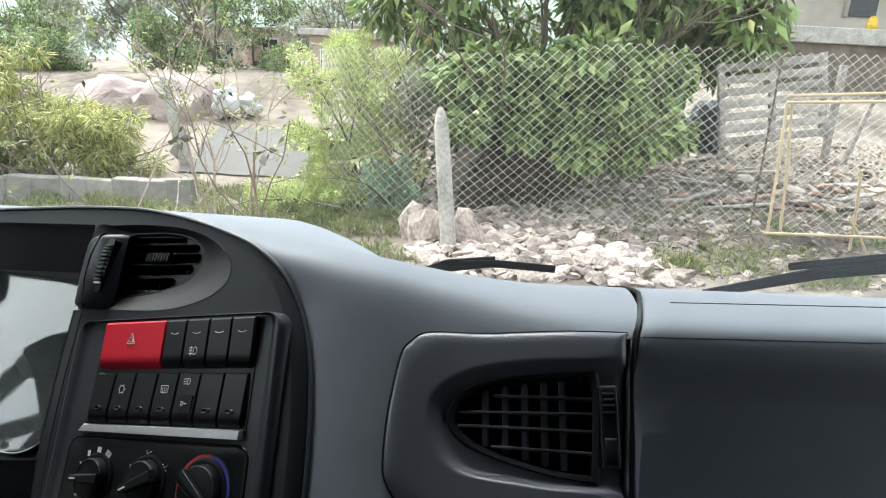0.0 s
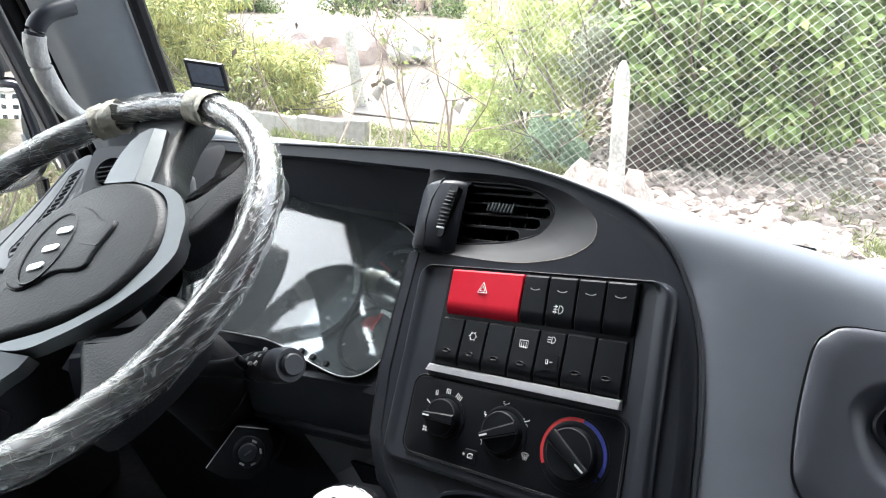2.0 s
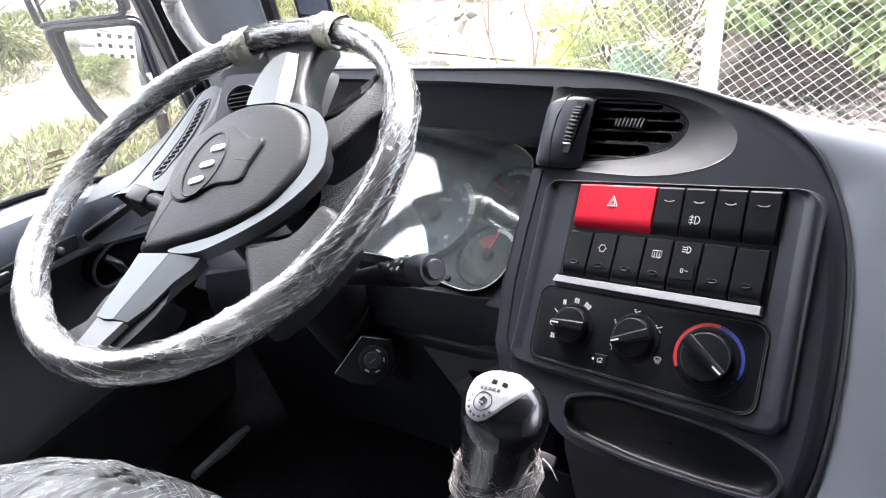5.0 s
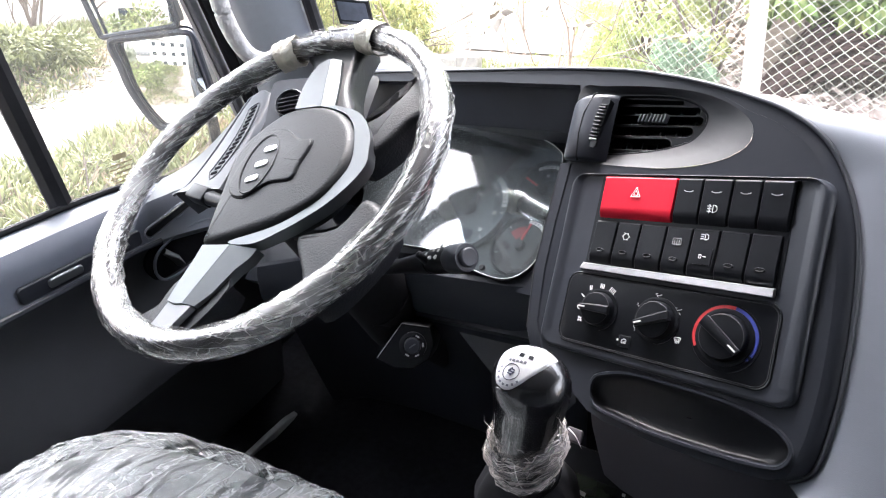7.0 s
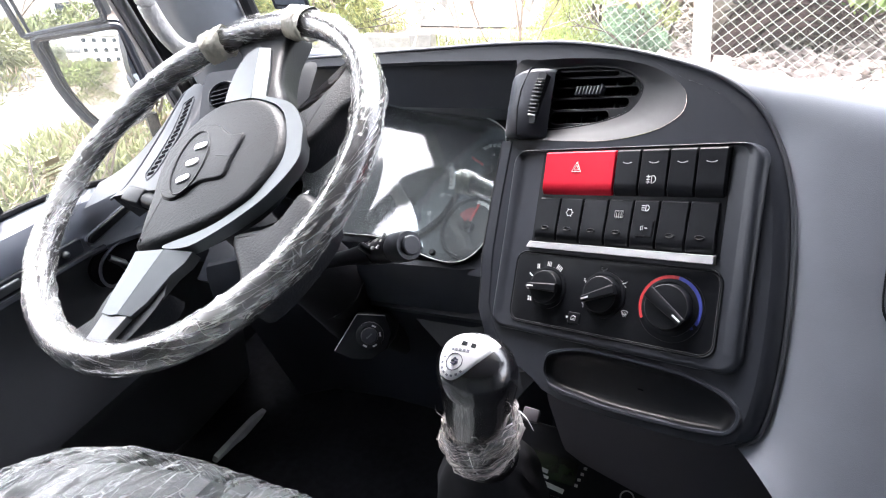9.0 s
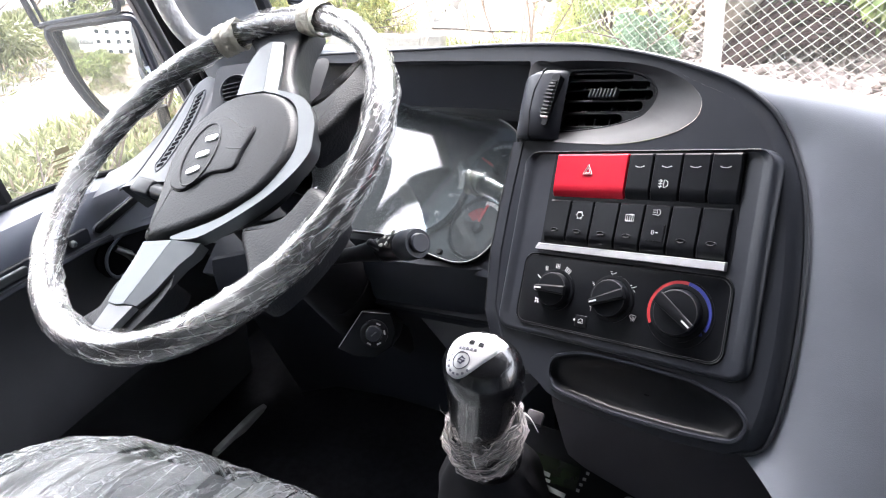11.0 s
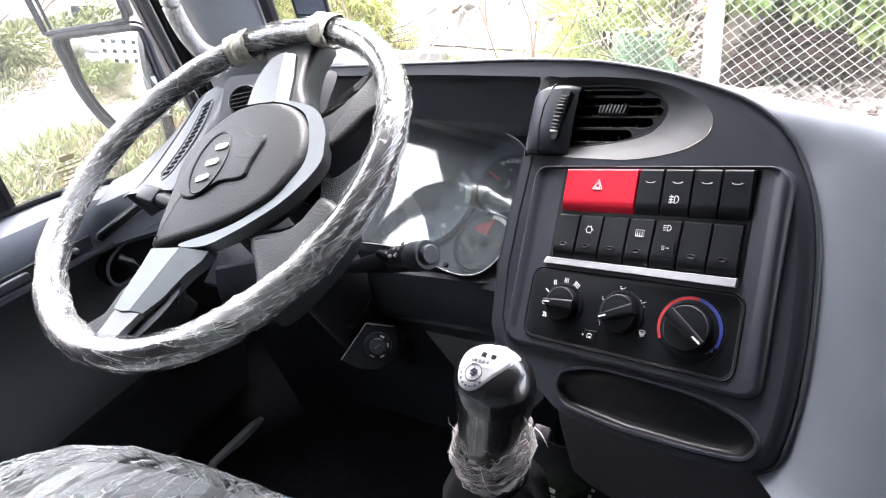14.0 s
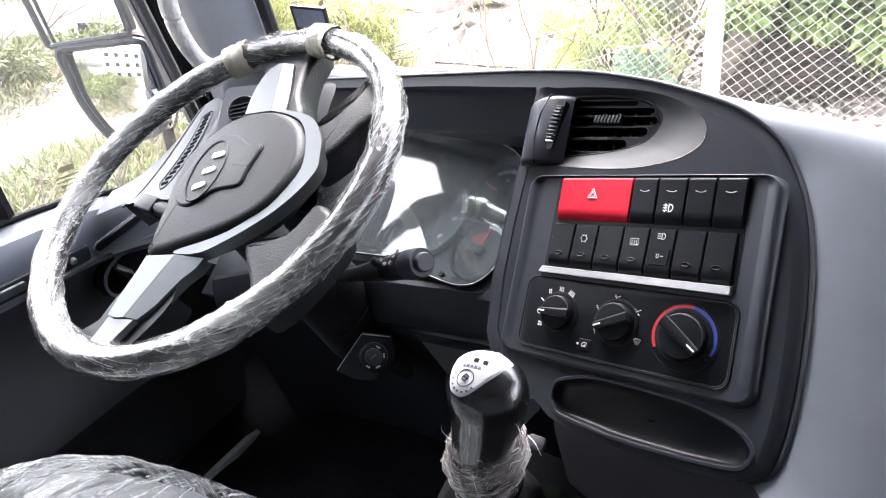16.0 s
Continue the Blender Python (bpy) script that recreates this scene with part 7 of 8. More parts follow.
def branch_tree(bm, p, d, length, r, depth, rg, spread=0.6, tips=None, bend=0.15):
    pts, rad = [Vector(p)], [r]
    d = Vector(d).normalized()
    n = 5
    for k in range(n):
        d = (d + Vector((rg.gauss(0, bend), rg.gauss(0, bend), rg.gauss(0, bend * 0.6) + 0.03))).normalized()
        pts.append(pts[-1] + d * length / n)
        rad.append(r * (1 - 0.55 * (k + 1) / n))
    tube(pts, rad, 6 if r > 0.012 else 4, bm=bm)
    if tips is not None:
        tips += [tuple(q) for q in pts[2:]]
    if depth:
        for k in range(rg.choice((2, 3))):
            q = pts[rg.randrange(2, n + 1)]
            dd = (d + Vector((rg.gauss(0, spread), rg.gauss(0, spread), rg.gauss(0, spread * 0.7) + 0.12))).normalized()
            branch_tree(bm, q, dd, length * rg.uniform(0.55, 0.8), r * 0.5, depth - 1, rg, spread, tips, bend)


def bush(name, label, category, base, blobs, layers, seed=0, trunk=5, bark=None):
    """A plant of forked stems and one or more crowns: layers of (part, count, leaf size, material, shape, droop)."""
    t = thing(name, base, label, category)
    rg = random.Random(seed)
    b = bmesh.new()
    for k in range(trunk):
        tgt = Vector(rg.choice(blobs)[:3]) + Vector((rg.uniform(-0.3, 0.3), rg.uniform(-0.2, 0.2), 0.1))
        o = Vector(base) + Vector((rg.uniform(-0.12, 0.12), rg.uniform(-0.1, 0.1), -0.05))
        dd = tgt - o
        branch_tree(b, o, dd, dd.length * 0.9, 0.012 + 0.010 * dd.length, 2, rg, 0.5, None, 0.12)
    part("stems", b, bark or BARK, t)
    for i, (nm, count, size, material, shape, droop) in enumerate(layers):
        leaf_cloud(nm, blobs, count, size, material, t, "", seed * 10 + i, shape, droop)
    return t


rb = random.Random(11)


def blobs_box(x0, x1, y0, y1, z0, z1, n, r):
    return [(rb.uniform(x0, x1), rb.uniform(y0, y1), rb.uniform(z0, z1), r * rb.uniform(0.6, 1.3), r * rb.uniform(0.6, 1.3), r * rb.uniform(0.5, 1.1)) for _ in range(n)]


bush("broadleaf_tree", "tall dark green broad-leaved tree behind the fence", "tree", (2.4, 10.4, 0.6), blobs_box(-1.0, 5.2, 9.6, 11.4, 2.75, 5.2, 60, 0.55), [("crown", 8000, 0.31, LEAF_D, 0.34, 0.9), ("young_leaves", 900, 0.30, LEAF_G, 0.36, 0.9), ("yellow_leaves", 260, 0.30, LEAF_Y, 0.36, 0.9)], 1, 9)
bush("green_bush", "dense fresh green bush pressed against the fence", "shrub", (2.2, 9.3, 0.5), blobs_box(0.4, 3.75, 8.6, 10.0, 1.1, 2.6, 46, 0.34), [("foliage", 8200, 0.23, LEAF_D, 0.46, 0.9), ("young_leaves", 1500, 0.22, LEAF_G, 0.46, 0.8)], 2, 9)
bush("feathery_shrub", "feathery pale green shrub growing at the fence", "shrub", (-1.1, 9.7, 0.2), blobs_box(-2.0, -0.05, 9.0, 10.4, 0.3, 2.6, 130, 0.19) + blobs_box(-2.5, -1.3, 8.6, 9.4, 0.10, 0.45, 26, 0.16), [("foliage", 38000, 0.075, LEAF_F, 0.16, -0.4), ("yellow_foliage", 9000, 0.075, LEAF_Y, 0.16, -0.4)], 3, 9)
bush("blue_green_shrub", "low blue-green shrub at the fence foot", "shrub", (-0.45, 8.7, 0.15), blobs_box(-0.95, -0.15, 8.6, 9.1, 0.12, 0.85, 30, 0.15), [("foliage", 11000, 0.05, LEAF_B, 0.34, -0.2)], 4, 6)
bush("grey_shrub", "pale grey-leaved shrub beside the fence", "shrub", (-0.2, 9.2, 0.3), blobs_box(-0.45, 0.15, 8.9, 9.5, 1.2, 2.2, 9, 0.24), [("foliage", 5000, 0.06, LEAF_S, 0.3, 0.0)], 5, 4)
bush("willowy_shrub", "yellow-green willowy shrub with arching stems", "shrub", (-5.6, 9.2, 0.2), blobs_box(-6.8, -4.5, 9.2, 10.6, 0.45, 1.35, 80, 0.22) + blobs_box(-8.4, -5.9, 8.6, 10.4, 0.4, 2.2, 60, 0.24), [("foliage", 22000, 0.13, LEAF_Y, 0.14, 0.7), ("green_foliage", 9000, 0.13, LEAF_G, 0.14, 0.7)], 6, 14)
bush("tall_tree", "hazy grey-green tree beyond the boulders", "tree", (-10.2, 24.0, 2.0), blobs_box(-13.5, -7.2, 23, 26, 2.4, 6.6, 60, 0.62), [("crown", 20000, 0.16, LEAF_S, 0.3, 0.2)], 7, 9)
bush("dark_tree", "dark green tree in the distance", "tree", (-15.5, 26.0, 1.2), blobs_box(-18.2, -14.2, 25, 27, 1.0, 2.7, 26, 0.7), [("crown", 12000, 0.18, LEAF_D, 0.35, 0.2)], 8, 6)
bush("thin_tree", "thin dark tree beside the far houses", "tree", (-7.4, 22.0, 2.2), blobs_box(-9.4, -4.6, 20, 23, 1.9, 5.2, 30, 0.55), [("crown", 11000, 0.15, LEAF_D, 0.35, 0.2)], 9, 6)
for k, (x, y, w) in enumerate(((-22, 34, 4), (-3.0, 27, 3), (4.5, 30, 4))):
    bush("far_tree", "dull green tree among the far houses", "tree", (x, y, 1.5), blobs_box(x - w, x + w, y - 1, y + 1, 2.6, 5.2, 18, 0.9), [("crown", 7000, 0.22, LEAF_S if k else LEAF_D, 0.35, 0.2)], 20 + k, 5)

# bare shrub close in front of the truck
rg = random.Random(27)
ts = thing("bare_shrub", (-0.98, 3.2, 0.1), "thin bare-branched shrub with a few dry leaves", "shrub")
b = bmesh.new()
tips = []
branch_tree(b, (-0.98, 3.2, 0.05), (0.02, 0, 1), 0.75, 0.024, 0, rg, 0.3, None, 0.05)
branch_tree(b, (-1.06, 3.24, 0.05), (-0.1, 0, 1), 0.80, 0.018, 0, rg, 0.3, None, 0.05)
for tx, tz in ((-1.91, 2.23), (-1.12, 2.3), (-0.59, 2.45), (-0.31, 2.07), (-1.5, 1.75), (-0.76, 2.29)):
    o_ = Vector((-1.0 + rg.uniform(-0.08, 0.08), 3.2 + rg.uniform(-0.08, 0.08), 0.75))
    dd = Vector((tx, 3.2 + rg.uniform(-0.25, 0.25), tz)) - o_
    branch_tree(b, o_, dd, dd.length * 0.78, 0.0105, 3, rg, 0.50, tips, 0.24)
part("branches", b, mat("pale_twig_bark", (0.27, 0.215, 0.17), 0.9, var=0.3, scale=40, bump=0.8, bscale=90), ts)
high = [t for t in tips if t[2] > 1.2]
leaf_cloud("green_leaves", [(*t, 0.03, 0.03, 0.03) for t in rg.sample(high, min(len(high), 320))], 900, 0.028, LEAF_G, ts, "few small green leaves", 7, 0.5, 0.3)
leaf_cloud("dry_leaves", [(*t, 0.02, 0.02, 0.02) for t in rg.sample(high, 70)], 90, 0.04, LEAF_K, ts, "few dry brown leaves", 8, 0.45, 0.9)
for p, q in (((-1.22, 3.1, 1.76), 0.10), ((-0.79, 3.1, 1.72), 0.075), ((-0.54, 3.1, 2.06), 0.05)):
    leaf_cloud("withered_leaf", [(*p, 0.03, 0.02, 0.012)], 5, q, LEAF_K, ts, "large withered dark leaf", 9, 0.6, 0.3)

# ---------------------------------------------------------------- boulders, walls, sacks
def lump(name, material, x, y, z, sx, sy, sz, sd, label, category, group="", jag=0.28):
    b = bmesh.new()
    bmesh.ops.create_icosphere(b, subdivisions=4, radius=1)
    for v in b.verts:
        p = v.co * 1.3 + Vector((sd, 0, 0))
        v.co *= 1 + jag * noise.noise(p) + 0.15 * noise.noise(p * 2.6) + 0.04 * noise.noise(p * 8)
        v.co = Vector((v.co.x * sx, v.co.y * sy, v.co.z * sz))
    return tagged(part(name, b, material, m=pose(x, y, z)), label, category, group)


lump("boulder", BOULDER, -7.0, 14.2, 1.15, 0.95, 0.9, 0.62, 1, "large rounded pinkish granite boulder", "boulder", "boulders", 0.18)
lump("boulder", BOULDER, -5.55, 14.1, 1.15, 0.95, 0.9, 0.70, 5, "large rounded pinkish granite boulder", "boulder", "boulders", 0.18)
pp_ = part("concrete_post", loft([[(r_ * math.cos(2 * math.pi * k / 10) * (1 + 0.08 * noise.noise(Vector((k, z_ * 3, 5)))), r_ * math.sin(2 * math.pi * k / 10), z_) for k in range(10)] for z_, r_ in ((-0.3, 0.115), (0.4, 0.110), (1.0, 0.100), (1.25, 0.085), (1.33, 0.04), (1.34, 0.01))], True), CONC, m=pose(-4.33, 11.0, 0.60, 0, -11, 0))
tagged(pp_, "pale weathered post leaning before the boulders", "post")
lump("white_sack", SACK, -4.35, 13.6, 1.35, 0.30, 0.25, 0.32, 3, "crumpled white plastic sack on the slope", "sack", jag=0.5)
lump("white_sack", SACK, -3.95, 13.8, 1.30, 0.28, 0.25, 0.22, 7, "crumpled white plastic sack on the slope", "sack", jag=0.5)
BLOCK = varied(mat("weathered_block", (0.28, 0.265, 0.24), 0.9, var=0.25, scale=9, bump=0.8, bscale=40), 0.2)
# low block wall by the drive
bw = thing("block_wall", (-5.2, 8.8, 0.2), "low wall of pale concrete blocks", "wall")
rw = random.Random(3)
for k in range(10):
    a = k / 9
    x, y = -6.9 + 3.3 * a, 8.75 + 0.25 * a
    part("block", box(0.40, 0.22, 0.36 + rw.uniform(-0.05, 0.06), 0.02), BLOCK, bw, smooth=False, m=pose(x, y, ground_z(x, y) + 0.17, rw.uniform(-3, 3), rw.uniform(-4, 4), 2 + rw.uniform(-5, 5)))
# paved drive
vs = [(x, y, ground_z(x, y) + 0.03) for y in np.linspace(10.6, 13.0, 14) for x in np.linspace(-4.3, -1.4, 14)]
fs = [(j * 14 + i, j * 14 + i + 1, (j + 1) * 14 + i + 1, (j + 1) * 14 + i) for j in range(13) for i in range(13)]
tagged(raw("drive", vs, fs, ROAD, None, "", True), "pale paved drive", "drive", kind="structure")


def pallet(x, y, z, w, h, roll, yaw, nb):
    p = thing("pallet", (x, y, z), "weathered grey wooden pallet stood on edge as fencing", "pallet", "pallets")
    m0 = pose(x, y, z, -4, roll, yaw)
    for i in range(3):
        part("stringer", box(0.09, 0.09, h, 0.006, (-w / 2 + 0.045 + i * (w - 0.09) / 2, 0, h / 2)), WOODG, p, m=m0)
    for j in range(nb):
        part("board", box(w, 0.022, 0.118, 0.004, (rng.uniform(-0.015, 0.015), -0.058, 0.08 + j * (h - 0.16) / (nb - 1))), WOODG, p, m=m0)
        part("back_board", box(w, 0.022, 0.10, 0.004, (0, 0.058, 0.08 + j * (h - 0.16) / (nb - 1))), WOODG, p, m=m0)


pallet(5.45, 9.65, 1.38, 1.62, 1.28, -9, -4, 7)
tagged(part("wooden_post", box(0.10, 0.09, 1.5, 0.01, (6.50, 9.9, 1.85)), WOODG), "grey wooden post beside the pallets", "post")
tagged(part("wooden_post", box(0.07, 0.07, 1.1, 0.01), WOODG, m=pose(6.9, 9.8, 1.6, 0, 14, 0)), "grey wooden post beside the pallets", "post")
cane = thing("cane_frame", (4.4, 7.7, 0.1), "dry cane poles tied into a rough frame", "cane frame")
for a, c in (((4.48, 7.62, 0.35), (4.44, 7.68, 2.00)), ((4.64, 7.60, 0.35), (4.48, 7.64, 2.02)), ((4.43, 7.66, 2.10), (7.2, 7.5, 2.28)), ((4.40, 7.62, 2.02), (7.2, 7.4, 2.16)), ((5.60, 7.6, 0.19), (5.44, 7.5, 1.25)), ((4.3, 7.4, 0.42), (7.2, 7.4, 0.40)), ((5.42, 7.5, 0.65), (5.75, 7.5, 0.20))):
    part("pole", tube([a, Vector(a).lerp(Vector(c), 0.5) + Vector((0.01, 0, 0.015)), c], 0.018, 8), CANE, cane)
# arched heap of dark dry brush behind the post
heap = thing("brush_heap", (1.1, 8.7, 0.2), "arched heap of dark brown dry brush by the fence", "brush")
rv = random.Random(21)
bm = bmesh.new()
for k in range(110):
    x0, x1 = 0.42 + rv.uniform(0, 0.35), rv.uniform(1.35, 2.3)
    yy, top = rv.uniform(8.35, 8.95), rv.uniform(0.35, 0.86)
    pts = []
    for j in range(8):
        s = j / 7
        x = x0 + (x1 - x0) * s
        pts.append((x + 0.04 * noise.noise(Vector((k, s * 4, 0))), yy + 0.12 * s + 0.05 * noise.noise(Vector((k, s * 4, 7))), ground_z(x, yy) + top * math.sin(math.pi * (0.03 + 0.80 * s)) ** 1.25 + 0.03 * noise.noise(Vector((k, s * 5, 3)))))
    tube(pts, [0.012 + 0.006 * (k % 3)] * 5 + [0.012, 0.008, 0.004], 5, bm=bm)
part("stalks", bm, CHAR, heap, smooth=False)
leaf_cloud("dry_leaves", [(rv.uniform(0.75, 1.9), rv.uniform(8.5, 9.0), ground_z(1.2, 8.7) + rv.uniform(0.15, 0.55), 0.18, 0.15, 0.12) for _ in range(16)], 1100, 0.13, LEAF_K, heap, "", 31, 0.3, 0.5)
lump("earth_mound", EARTH, 0.72, 9.3, 0.80, 0.30, 0.25, 0.44, 4, "tan mound of earth and dry stalks", "mound")
# rubble and timber on the bank
rw = random.Random(8)
for k in range(16):
    x, y = rw.uniform(3.4, 7.4), rw.uniform(8.8, 11.4)
    ob = part("plank", box(rw.uniform(0.5, 1.3), 0.10, 0.035, 0.006), WOODG if k % 4 else TILE, m=pose(x, y, ground_z(x, y) + 0.06, rw.uniform(-8, 8), rw.uniform(-10, 10), rw.uniform(-30, 30)))
    tagged(ob, "old timber plank lying on the rubble", "plank", "planks on the bank")
rub = thing("rubble_heap", (6.0, 9.4, 0.4), "broken clay tile and stone rubble on the bank", "rubble")
rv = random.Random(17)
for k in range(120):
    x, y = rv.gauss(5.9, 1.1), rv.gauss(9.35, 0.55)
    s = rv.uniform(0.10, 0.30)
    if k % 5:
        ob = new("rubble_stone", ROCKS[rv.randrange(12)])
        ob.matrix_basis = pose(x, y, ground_z(x, y) + s * 0.15, rv.uniform(-30, 30), rv.uniform(-30, 30), rv.uniform(0, 360)) @ Matrix.Diagonal((s * 1.2, s * 0.8, s * 0.8, 1))
        ob.parent = rub
        ob.matrix_parent_inverse = rub.matrix_world.inverted()
    else:
        part("broken_tile", box(s, s * 0.7, 0.04, 0.006), TILE, rub, smooth=False, m=pose(x, y, ground_z(x, y) + 0.06, rv.uniform(-25, 25), rv.uniform(-25, 25), rv.uniform(0, 180)))
hose = smooth_path([(4.2, 8.9, 0.46), (4.9, 8.95, 0.42), (5.6, 9.1, 0.5), (6.4, 9.0, 0.46), (7.0, 9.2, 0.5)], 10)
tagged(part("hose", tube([(p.x, p.y, ground_z(p.x, p.y) + 0.05) for p in hose], 0.03, 8), CHAR), "black hose lying over the rubble", "hose")
lump("dark_drum", mat("dark_blue_plastic", (0.02, 0.024, 0.034), 0.5), 5.3, 11.8, 1.35, 0.35, 0.35, 0.6, 2, "dark barrel under the bush", "barrel", jag=0.05)


def house(name, x, y, z, w, d, h, wallmat, yaw, cols, storeys, label, roof=None, win=None):
    t = thing(name, (x, y, z), label, "house")
    m0 = pose(x, y, z, 0, 0, yaw)
    part("wall", box(w, d, h, 0.02, (0, 0, h / 2)), wallmat, t, smooth=False, m=m0)
    part("roof", box(w + 0.5, d + 0.5, 0.2, 0.02, (0, 0, h + 0.1)), roof or CONC, t, smooth=False, m=m0)
    sh = h / storeys
    for s in range(storeys):
        for c in range(cols):
            cx = -w / 2 + (c + 0.5) * w / cols
            wn = part("window", box(w / cols * 0.5, 0.12, sh * 0.48, 0.01, (cx, -d / 2 - 0.03, s * sh + sh * 0.55)), win or PLASTERW, t, smooth=False, m=m0)
            part("pane", box(w / cols * 0.42, 0.06, sh * 0.40, 0, (cx, -d / 2 - 0.07, s * sh + sh * 0.55)), DARKGLASS, wn, smooth=False, m=m0)
    return t


PINK = mat("pink_plaster", (0.55, 0.40, 0.35), 0.9, var=0.12, scale=1.5, bump=0.3, bscale=30)
TANW = mat("tan_plaster", (0.44, 0.37, 0.30), 0.9, var=0.1, scale=1.5, bump=0.3, bscale=30)
# house with a raised porch above the bank
hp = thing("porch_house", (14.0, 23.0, 2.6), "pale house with a concrete porch and dark doorway", "house")
part("porch_slab", box(12, 4.5, 0.45, 0.03, (15.8, 20.7, 3.80)), CONC, hp, smooth=False)
part("porch_wall", box(12, 0.3, 1.5, 0.03, (15.9, 18.75, 2.9)), EARTH, hp, "low retaining wall of the porch", smooth=False)
part("wall", box(12, 4, 3.4, 0.02, (15.8, 24.85, 5.7)), PLASTER, hp, smooth=False)
dr_ = part("doorway", box(1.0, 0.1, 2.1, 0.01, (15.15, 22.80, 5.9)), DARKGLASS, hp, "dark open doorway", smooth=False)
part("door_frame", box(0.14, 0.14, 2.2, 0.01, (14.55, 22.78, 5.92)), CONC, dr_, smooth=False)
part("roof", box(12.6, 8, 0.2, 0.02, (15.8, 22.7, 7.5)), TILE, hp, smooth=False)
lump("yellow_can", mat("yellow_plastic", (0.75, 0.5, 0.05), 0.4), 13.7, 20.0, 4.30, 0.15, 0.15, 0.28, 2, "yellow plastic can on the porch", "can", jag=0.06)
house("pink_house", -11.6, 34.0, 1.7, 4.2, 4, 2.0, PINK, 6, 2, 1, "small pinkish house on the far slope", TILE)
house("white_house", -7.6, 36.0, 2.4, 3.6, 4, 1.5, TANW, 0, 2, 1, "small white house on the far slope", TILE)
house("tan_house", -2.6, 21.5, 1.9, 1.7, 3, 1.25, TANW, -18, 0, 1, "plain tan outbuilding wall", CONC, TANW)
house("far_house", -6.0, 42.0, 3.4, 4.0, 4, 1.4, PLASTERW, 8, 3, 1, "low white far house", CONC)
house("far_house", -17.5, 44.0, 2.2, 4.0, 4, 1.6, PLASTERW, 8, 2, 1, "low white far house", TILE)
# far hillside, its distance haze put into the colour
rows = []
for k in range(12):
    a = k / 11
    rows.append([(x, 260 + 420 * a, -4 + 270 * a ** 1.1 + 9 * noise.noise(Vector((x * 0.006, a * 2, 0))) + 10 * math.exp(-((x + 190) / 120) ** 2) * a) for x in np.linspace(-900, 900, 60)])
tagged(part("hillside", loft(rows), HAZE), "green far hillside with haze in its colour", "hill", kind="structure")

# ---------------------------------------------------------------- beside and behind the truck
sheet("road", np.linspace(-10.2, -5.2, 30), np.linspace(-60, 8.4, 90), ROAD, "pale dusty road", "road", 0.02)
bush("roadside_shrub", "yellow-green roadside weeds below the door window", "shrub", (-4.4, 2.6, 0.1), blobs_box(-5.2, -3.2, 1.2, 3.6, 0.08, 0.26, 26, 0.24), [("foliage", 9000, 0.075, LEAF_P, 0.22, 0.0), ("green_foliage", 4000, 0.09, LEAF_P, 0.22, 0.0)], 31, 8)
bush("roadside_bush", "green bush at the road edge", "shrub", (-5.7, 5.4, 0.1), blobs_box(-6.2, -5.2, 5.0, 5.8, 0.3, 0.9, 8, 0.3), [("foliage", 6000, 0.08, LEAF_B, 0.3, 0.0)], 32, 5)
bush("verge_bush", "green bushes across the road", "shrub", (-10.2, 6.0, 0.1), blobs_box(-11.6, -9.3, 5.0, 6.9, 0.2, 0.8, 18, 0.36), [("foliage", 10000, 0.14, LEAF_P, 0.35, 0.1)], 33, 6)
bush("verge_tree", "grey-green trees across the road", "tree", (-15.5, 13, 0.1), blobs_box(-18, -12.5, 11.5, 15, 0.8, 3.0, 26, 0.7), [("foliage", 12000, 0.16, LEAF_S, 0.35, 0.1)], 34, 8)
hs = thing("roadside_house", (-16.5, 11.0, 0.2), "white walled yard with a clay tile coping", "house")
part("wall", box(5.5, 0.25, 1.05, 0.02, (0, 0, 0.5)), PLASTERW, hs, smooth=False, m=pose(-15.4, 11.2, 0.1, 0, 0, 35))
part("coping", box(5.7, 0.5, 0.16, 0.02, (0, 0, 1.1)), TILE, hs, smooth=False, m=pose(-15.4, 11.2, 0.1, 0, 0, 35))
house("white_building", -4.8, -37.0, -0.6, 9.0, 8, 5.9, PLASTERW, 172, 4, 3, "white three-storey building with dark windows")
bush("hedge", "yellow-green bushes behind the truck", "shrub", (-4.2, -12, 0.1), blobs_box(-8, -2.4, -17, -6, 0.1, 1.0, 44, 0.6), [("foliage", 15000, 0.18, LEAF_P, 0.3, 0.2), ("green_foliage", 6000, 0.18, LEAF_G, 0.3, 0.2)], 35, 8)
bush("rear_tree", "green tree behind the truck", "tree", (-12.0, -24, 0.1), blobs_box(-14.5, -10, -27, -22, 1.0, 3.4, 22, 0.9), [("foliage", 9000, 0.22, LEAF_S, 0.35, 0.1)], 36, 8)
gr = []
rgx = random.Random(5)
for k in range(150):
    x, y = rgx.uniform(2.3, 7.8), rgx.uniform(6.0, 8.8)
    if rgx.random() < 0.35 + 0.5 * (noise.noise(Vector((x * 1.1, y * 1.1, 0))) > 0):
        gr.append((x, y, ground_z(x, y) + 0.03, 0.14, 0.10, 0.06))
for k in range(200):
    x, y = rgx.uniform(-6, 0.0), rgx.uniform(5.5, 10)
    gr.append((x, y, ground_z(x, y) + 0.04, 0.22, 0.16, 0.10))
for k in range(90):
    x, y = rgx.uniform(2.7, 4.9), rgx.uniform(6.2, 7.3)
    if noise.noise(Vector((x * 1.4, y * 1.4, 3))) > 0.1:
        gr.append((x, y, ground_z(x, y) + 0.04, 0.16, 0.12, 0.08))
gv, gf = [], []
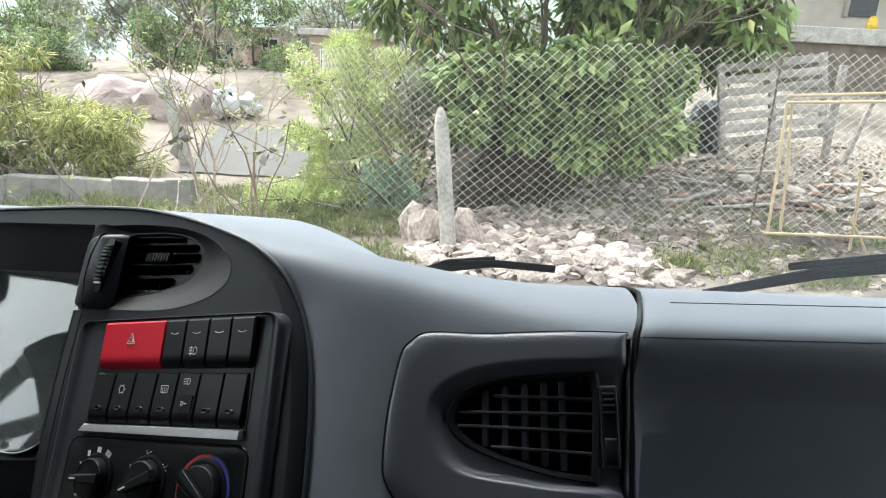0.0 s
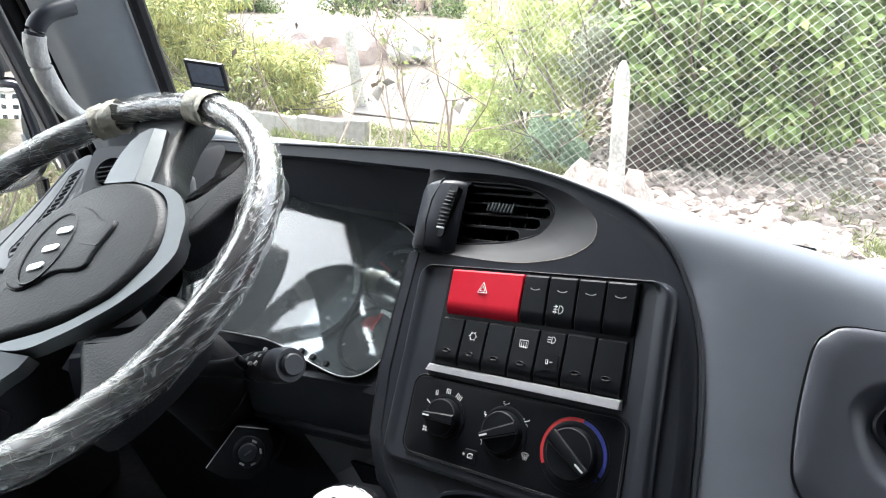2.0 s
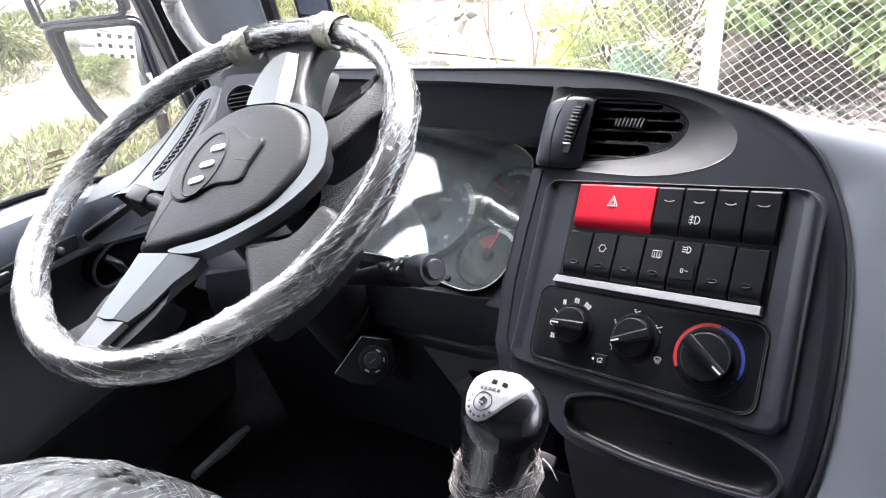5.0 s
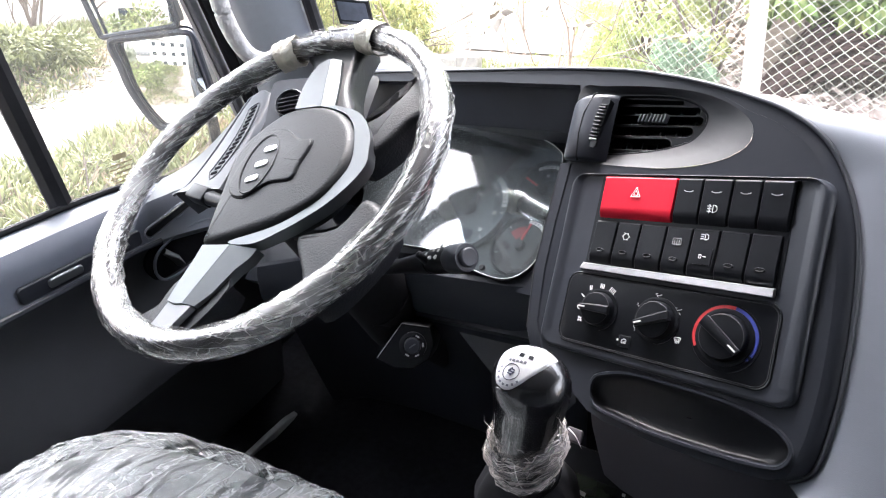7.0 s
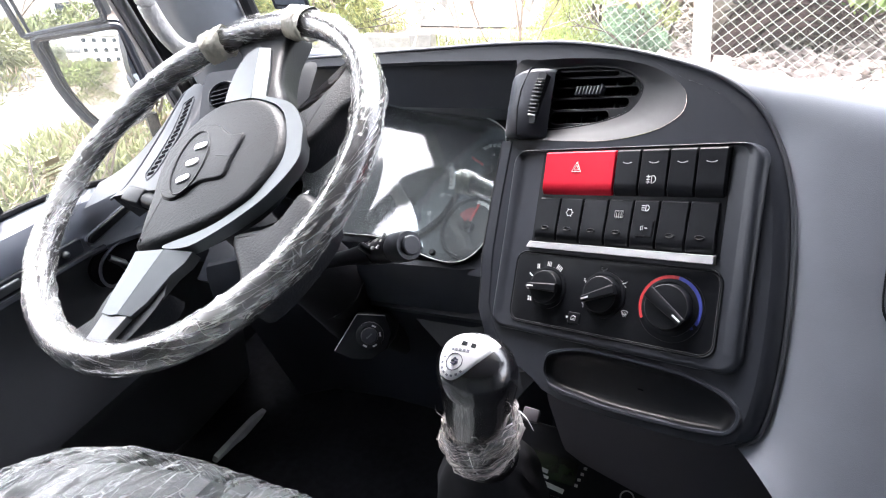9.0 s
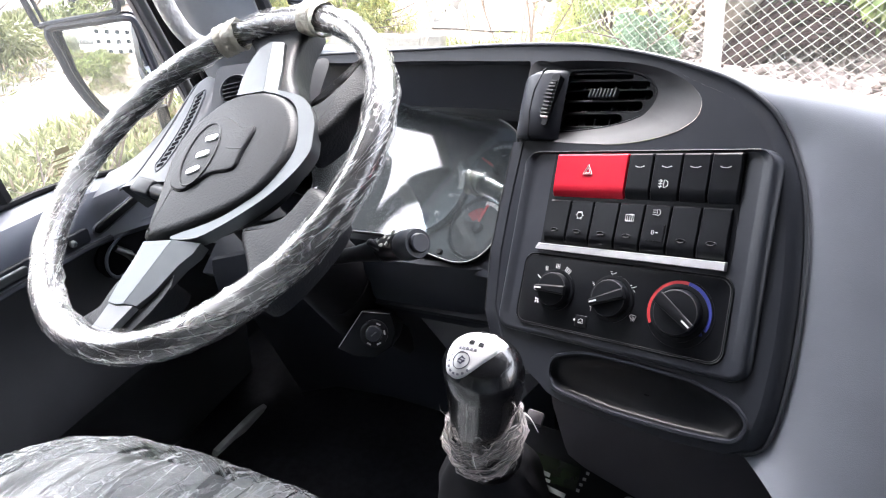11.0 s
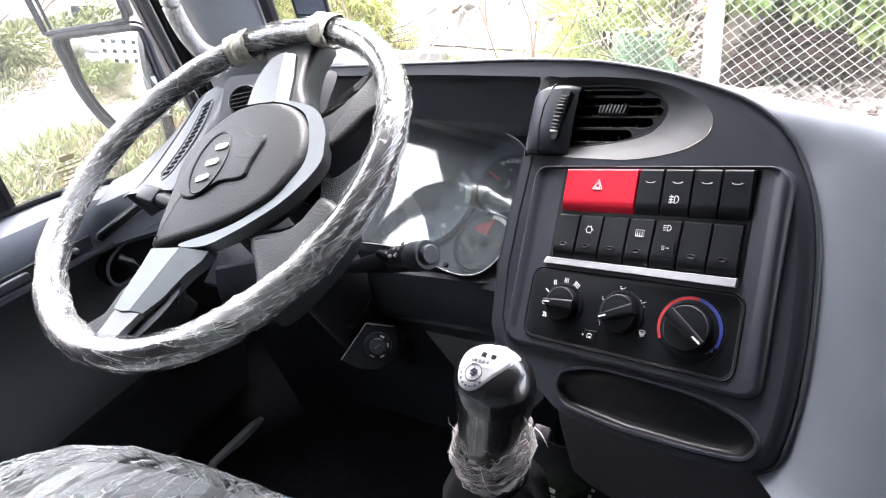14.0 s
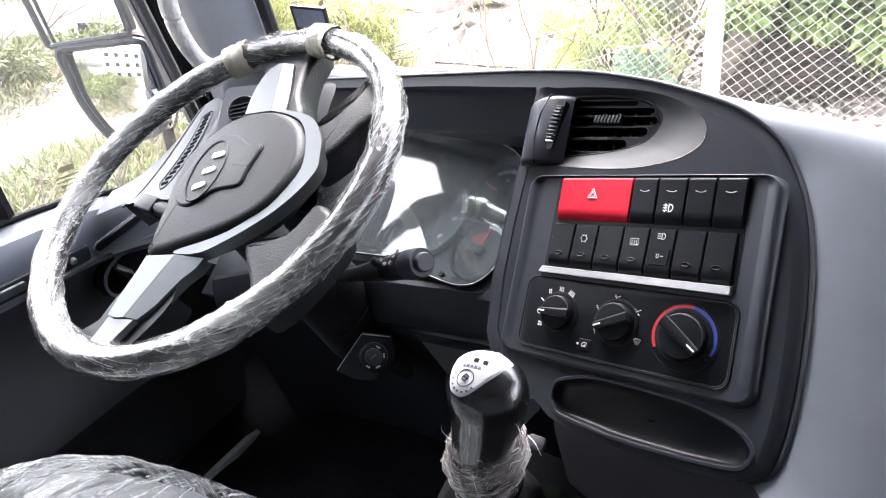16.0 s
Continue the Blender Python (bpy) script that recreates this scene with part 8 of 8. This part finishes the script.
for k in range(11000):
    x, y = rgx.uniform(0.2, 9.5), rgx.uniform(6.2, 12.6)
    me = ROCKS[rgx.randrange(12)]
    s_ = rgx.uniform(0.02, 0.07) * (1 + (rgx.random() < 0.12) * rgx.uniform(0.5, 1.6))
    z_ = ground_z(x, y) + 0.02 + s_ * 0.1
    o_ = len(gv)
    c_, n_ = math.cos(k), math.sin(k)
    pts_ = [me.vertices[i].co for i in (0, 3, 5, 7, 9, 11)]
    gv += [(x + s_ * (p.x * c_ - p.y * n_), y + s_ * (p.x * n_ + p.y * c_), z_ + s_ * p.z) for p in pts_]
    gf += [(o_, o_ + 1, o_ + 2), (o_, o_ + 2, o_ + 3), (o_ + 1, o_ + 2, o_ + 4), (o_ + 2, o_ + 3, o_ + 5), (o_, o_ + 1, o_ + 4), (o_ + 3, o_ + 4, o_ + 5), (o_ + 2, o_ + 4, o_ + 5)]
tagged(raw("gravel", gv, gf, RUBBLE, None, "loose pale gravel over the bank"), category="gravel", kind="stuff")
g = leaf_cloud("grass", gr, 30000, 0.11, GRASS, None, "sparse green weeds and grass", 12, 0.07, -1.2)
tagged(g, category="grass", kind="stuff")
vg = []
for k in range(1300):
    # beyond the road, below the door, and behind the truck
    if k % 3 == 0:
        x, y = rgx.uniform(-15, -8), rgx.uniform(2.5, 11.5)
        if y > 5.0 - 1.15 * (x + 7.8):
            continue
    elif k % 3 == 1:
        x, y = rgx.uniform(-5.8, -2.6), rgx.uniform(1.0, 5.2)
    else:
        x, y = rgx.uniform(-10, -1.6), rgx.uniform(-30, -4)
    vg.append((x, y, ground_z(x, y) + 0.06, rgx.uniform(0.2, 0.5), rgx.uniform(0.2, 0.5), rgx.uniform(0.05, 0.20)))
g = leaf_cloud("verge_weeds", vg, 90000, 0.15, LEAF_P, None, "dry and green weeds along the road verge", 41, 0.14, -0.6)
tagged(g, category="weeds", kind="stuff")
g = leaf_cloud("dry_scrub", [(c[0] + 0.3, c[1] + 0.2, c[2] + 0.03, *c[3:]) for c in vg[::2]], 22000, 0.13, LEAF_T, None, "brown dry scrub along the road verge", 42, 0.16, -0.5)
tagged(g, category="scrub", kind="stuff")
rt = random.Random(77)
for k, (x, y) in enumerate(((-12.2, 8.2), (-13.6, 7.0), (-11.3, 9.6))):
    bush("verge_sapling", "thin half-bare tree across the road", "tree", (x, y, 0.1), blobs_box(x - 1.0, x + 1.0, y - 0.8, y + 0.8, 1.0, 2.9, 12, 0.4), [("foliage", 1500, 0.12, LEAF_S, 0.35, 0.1)], 50 + k, 7)
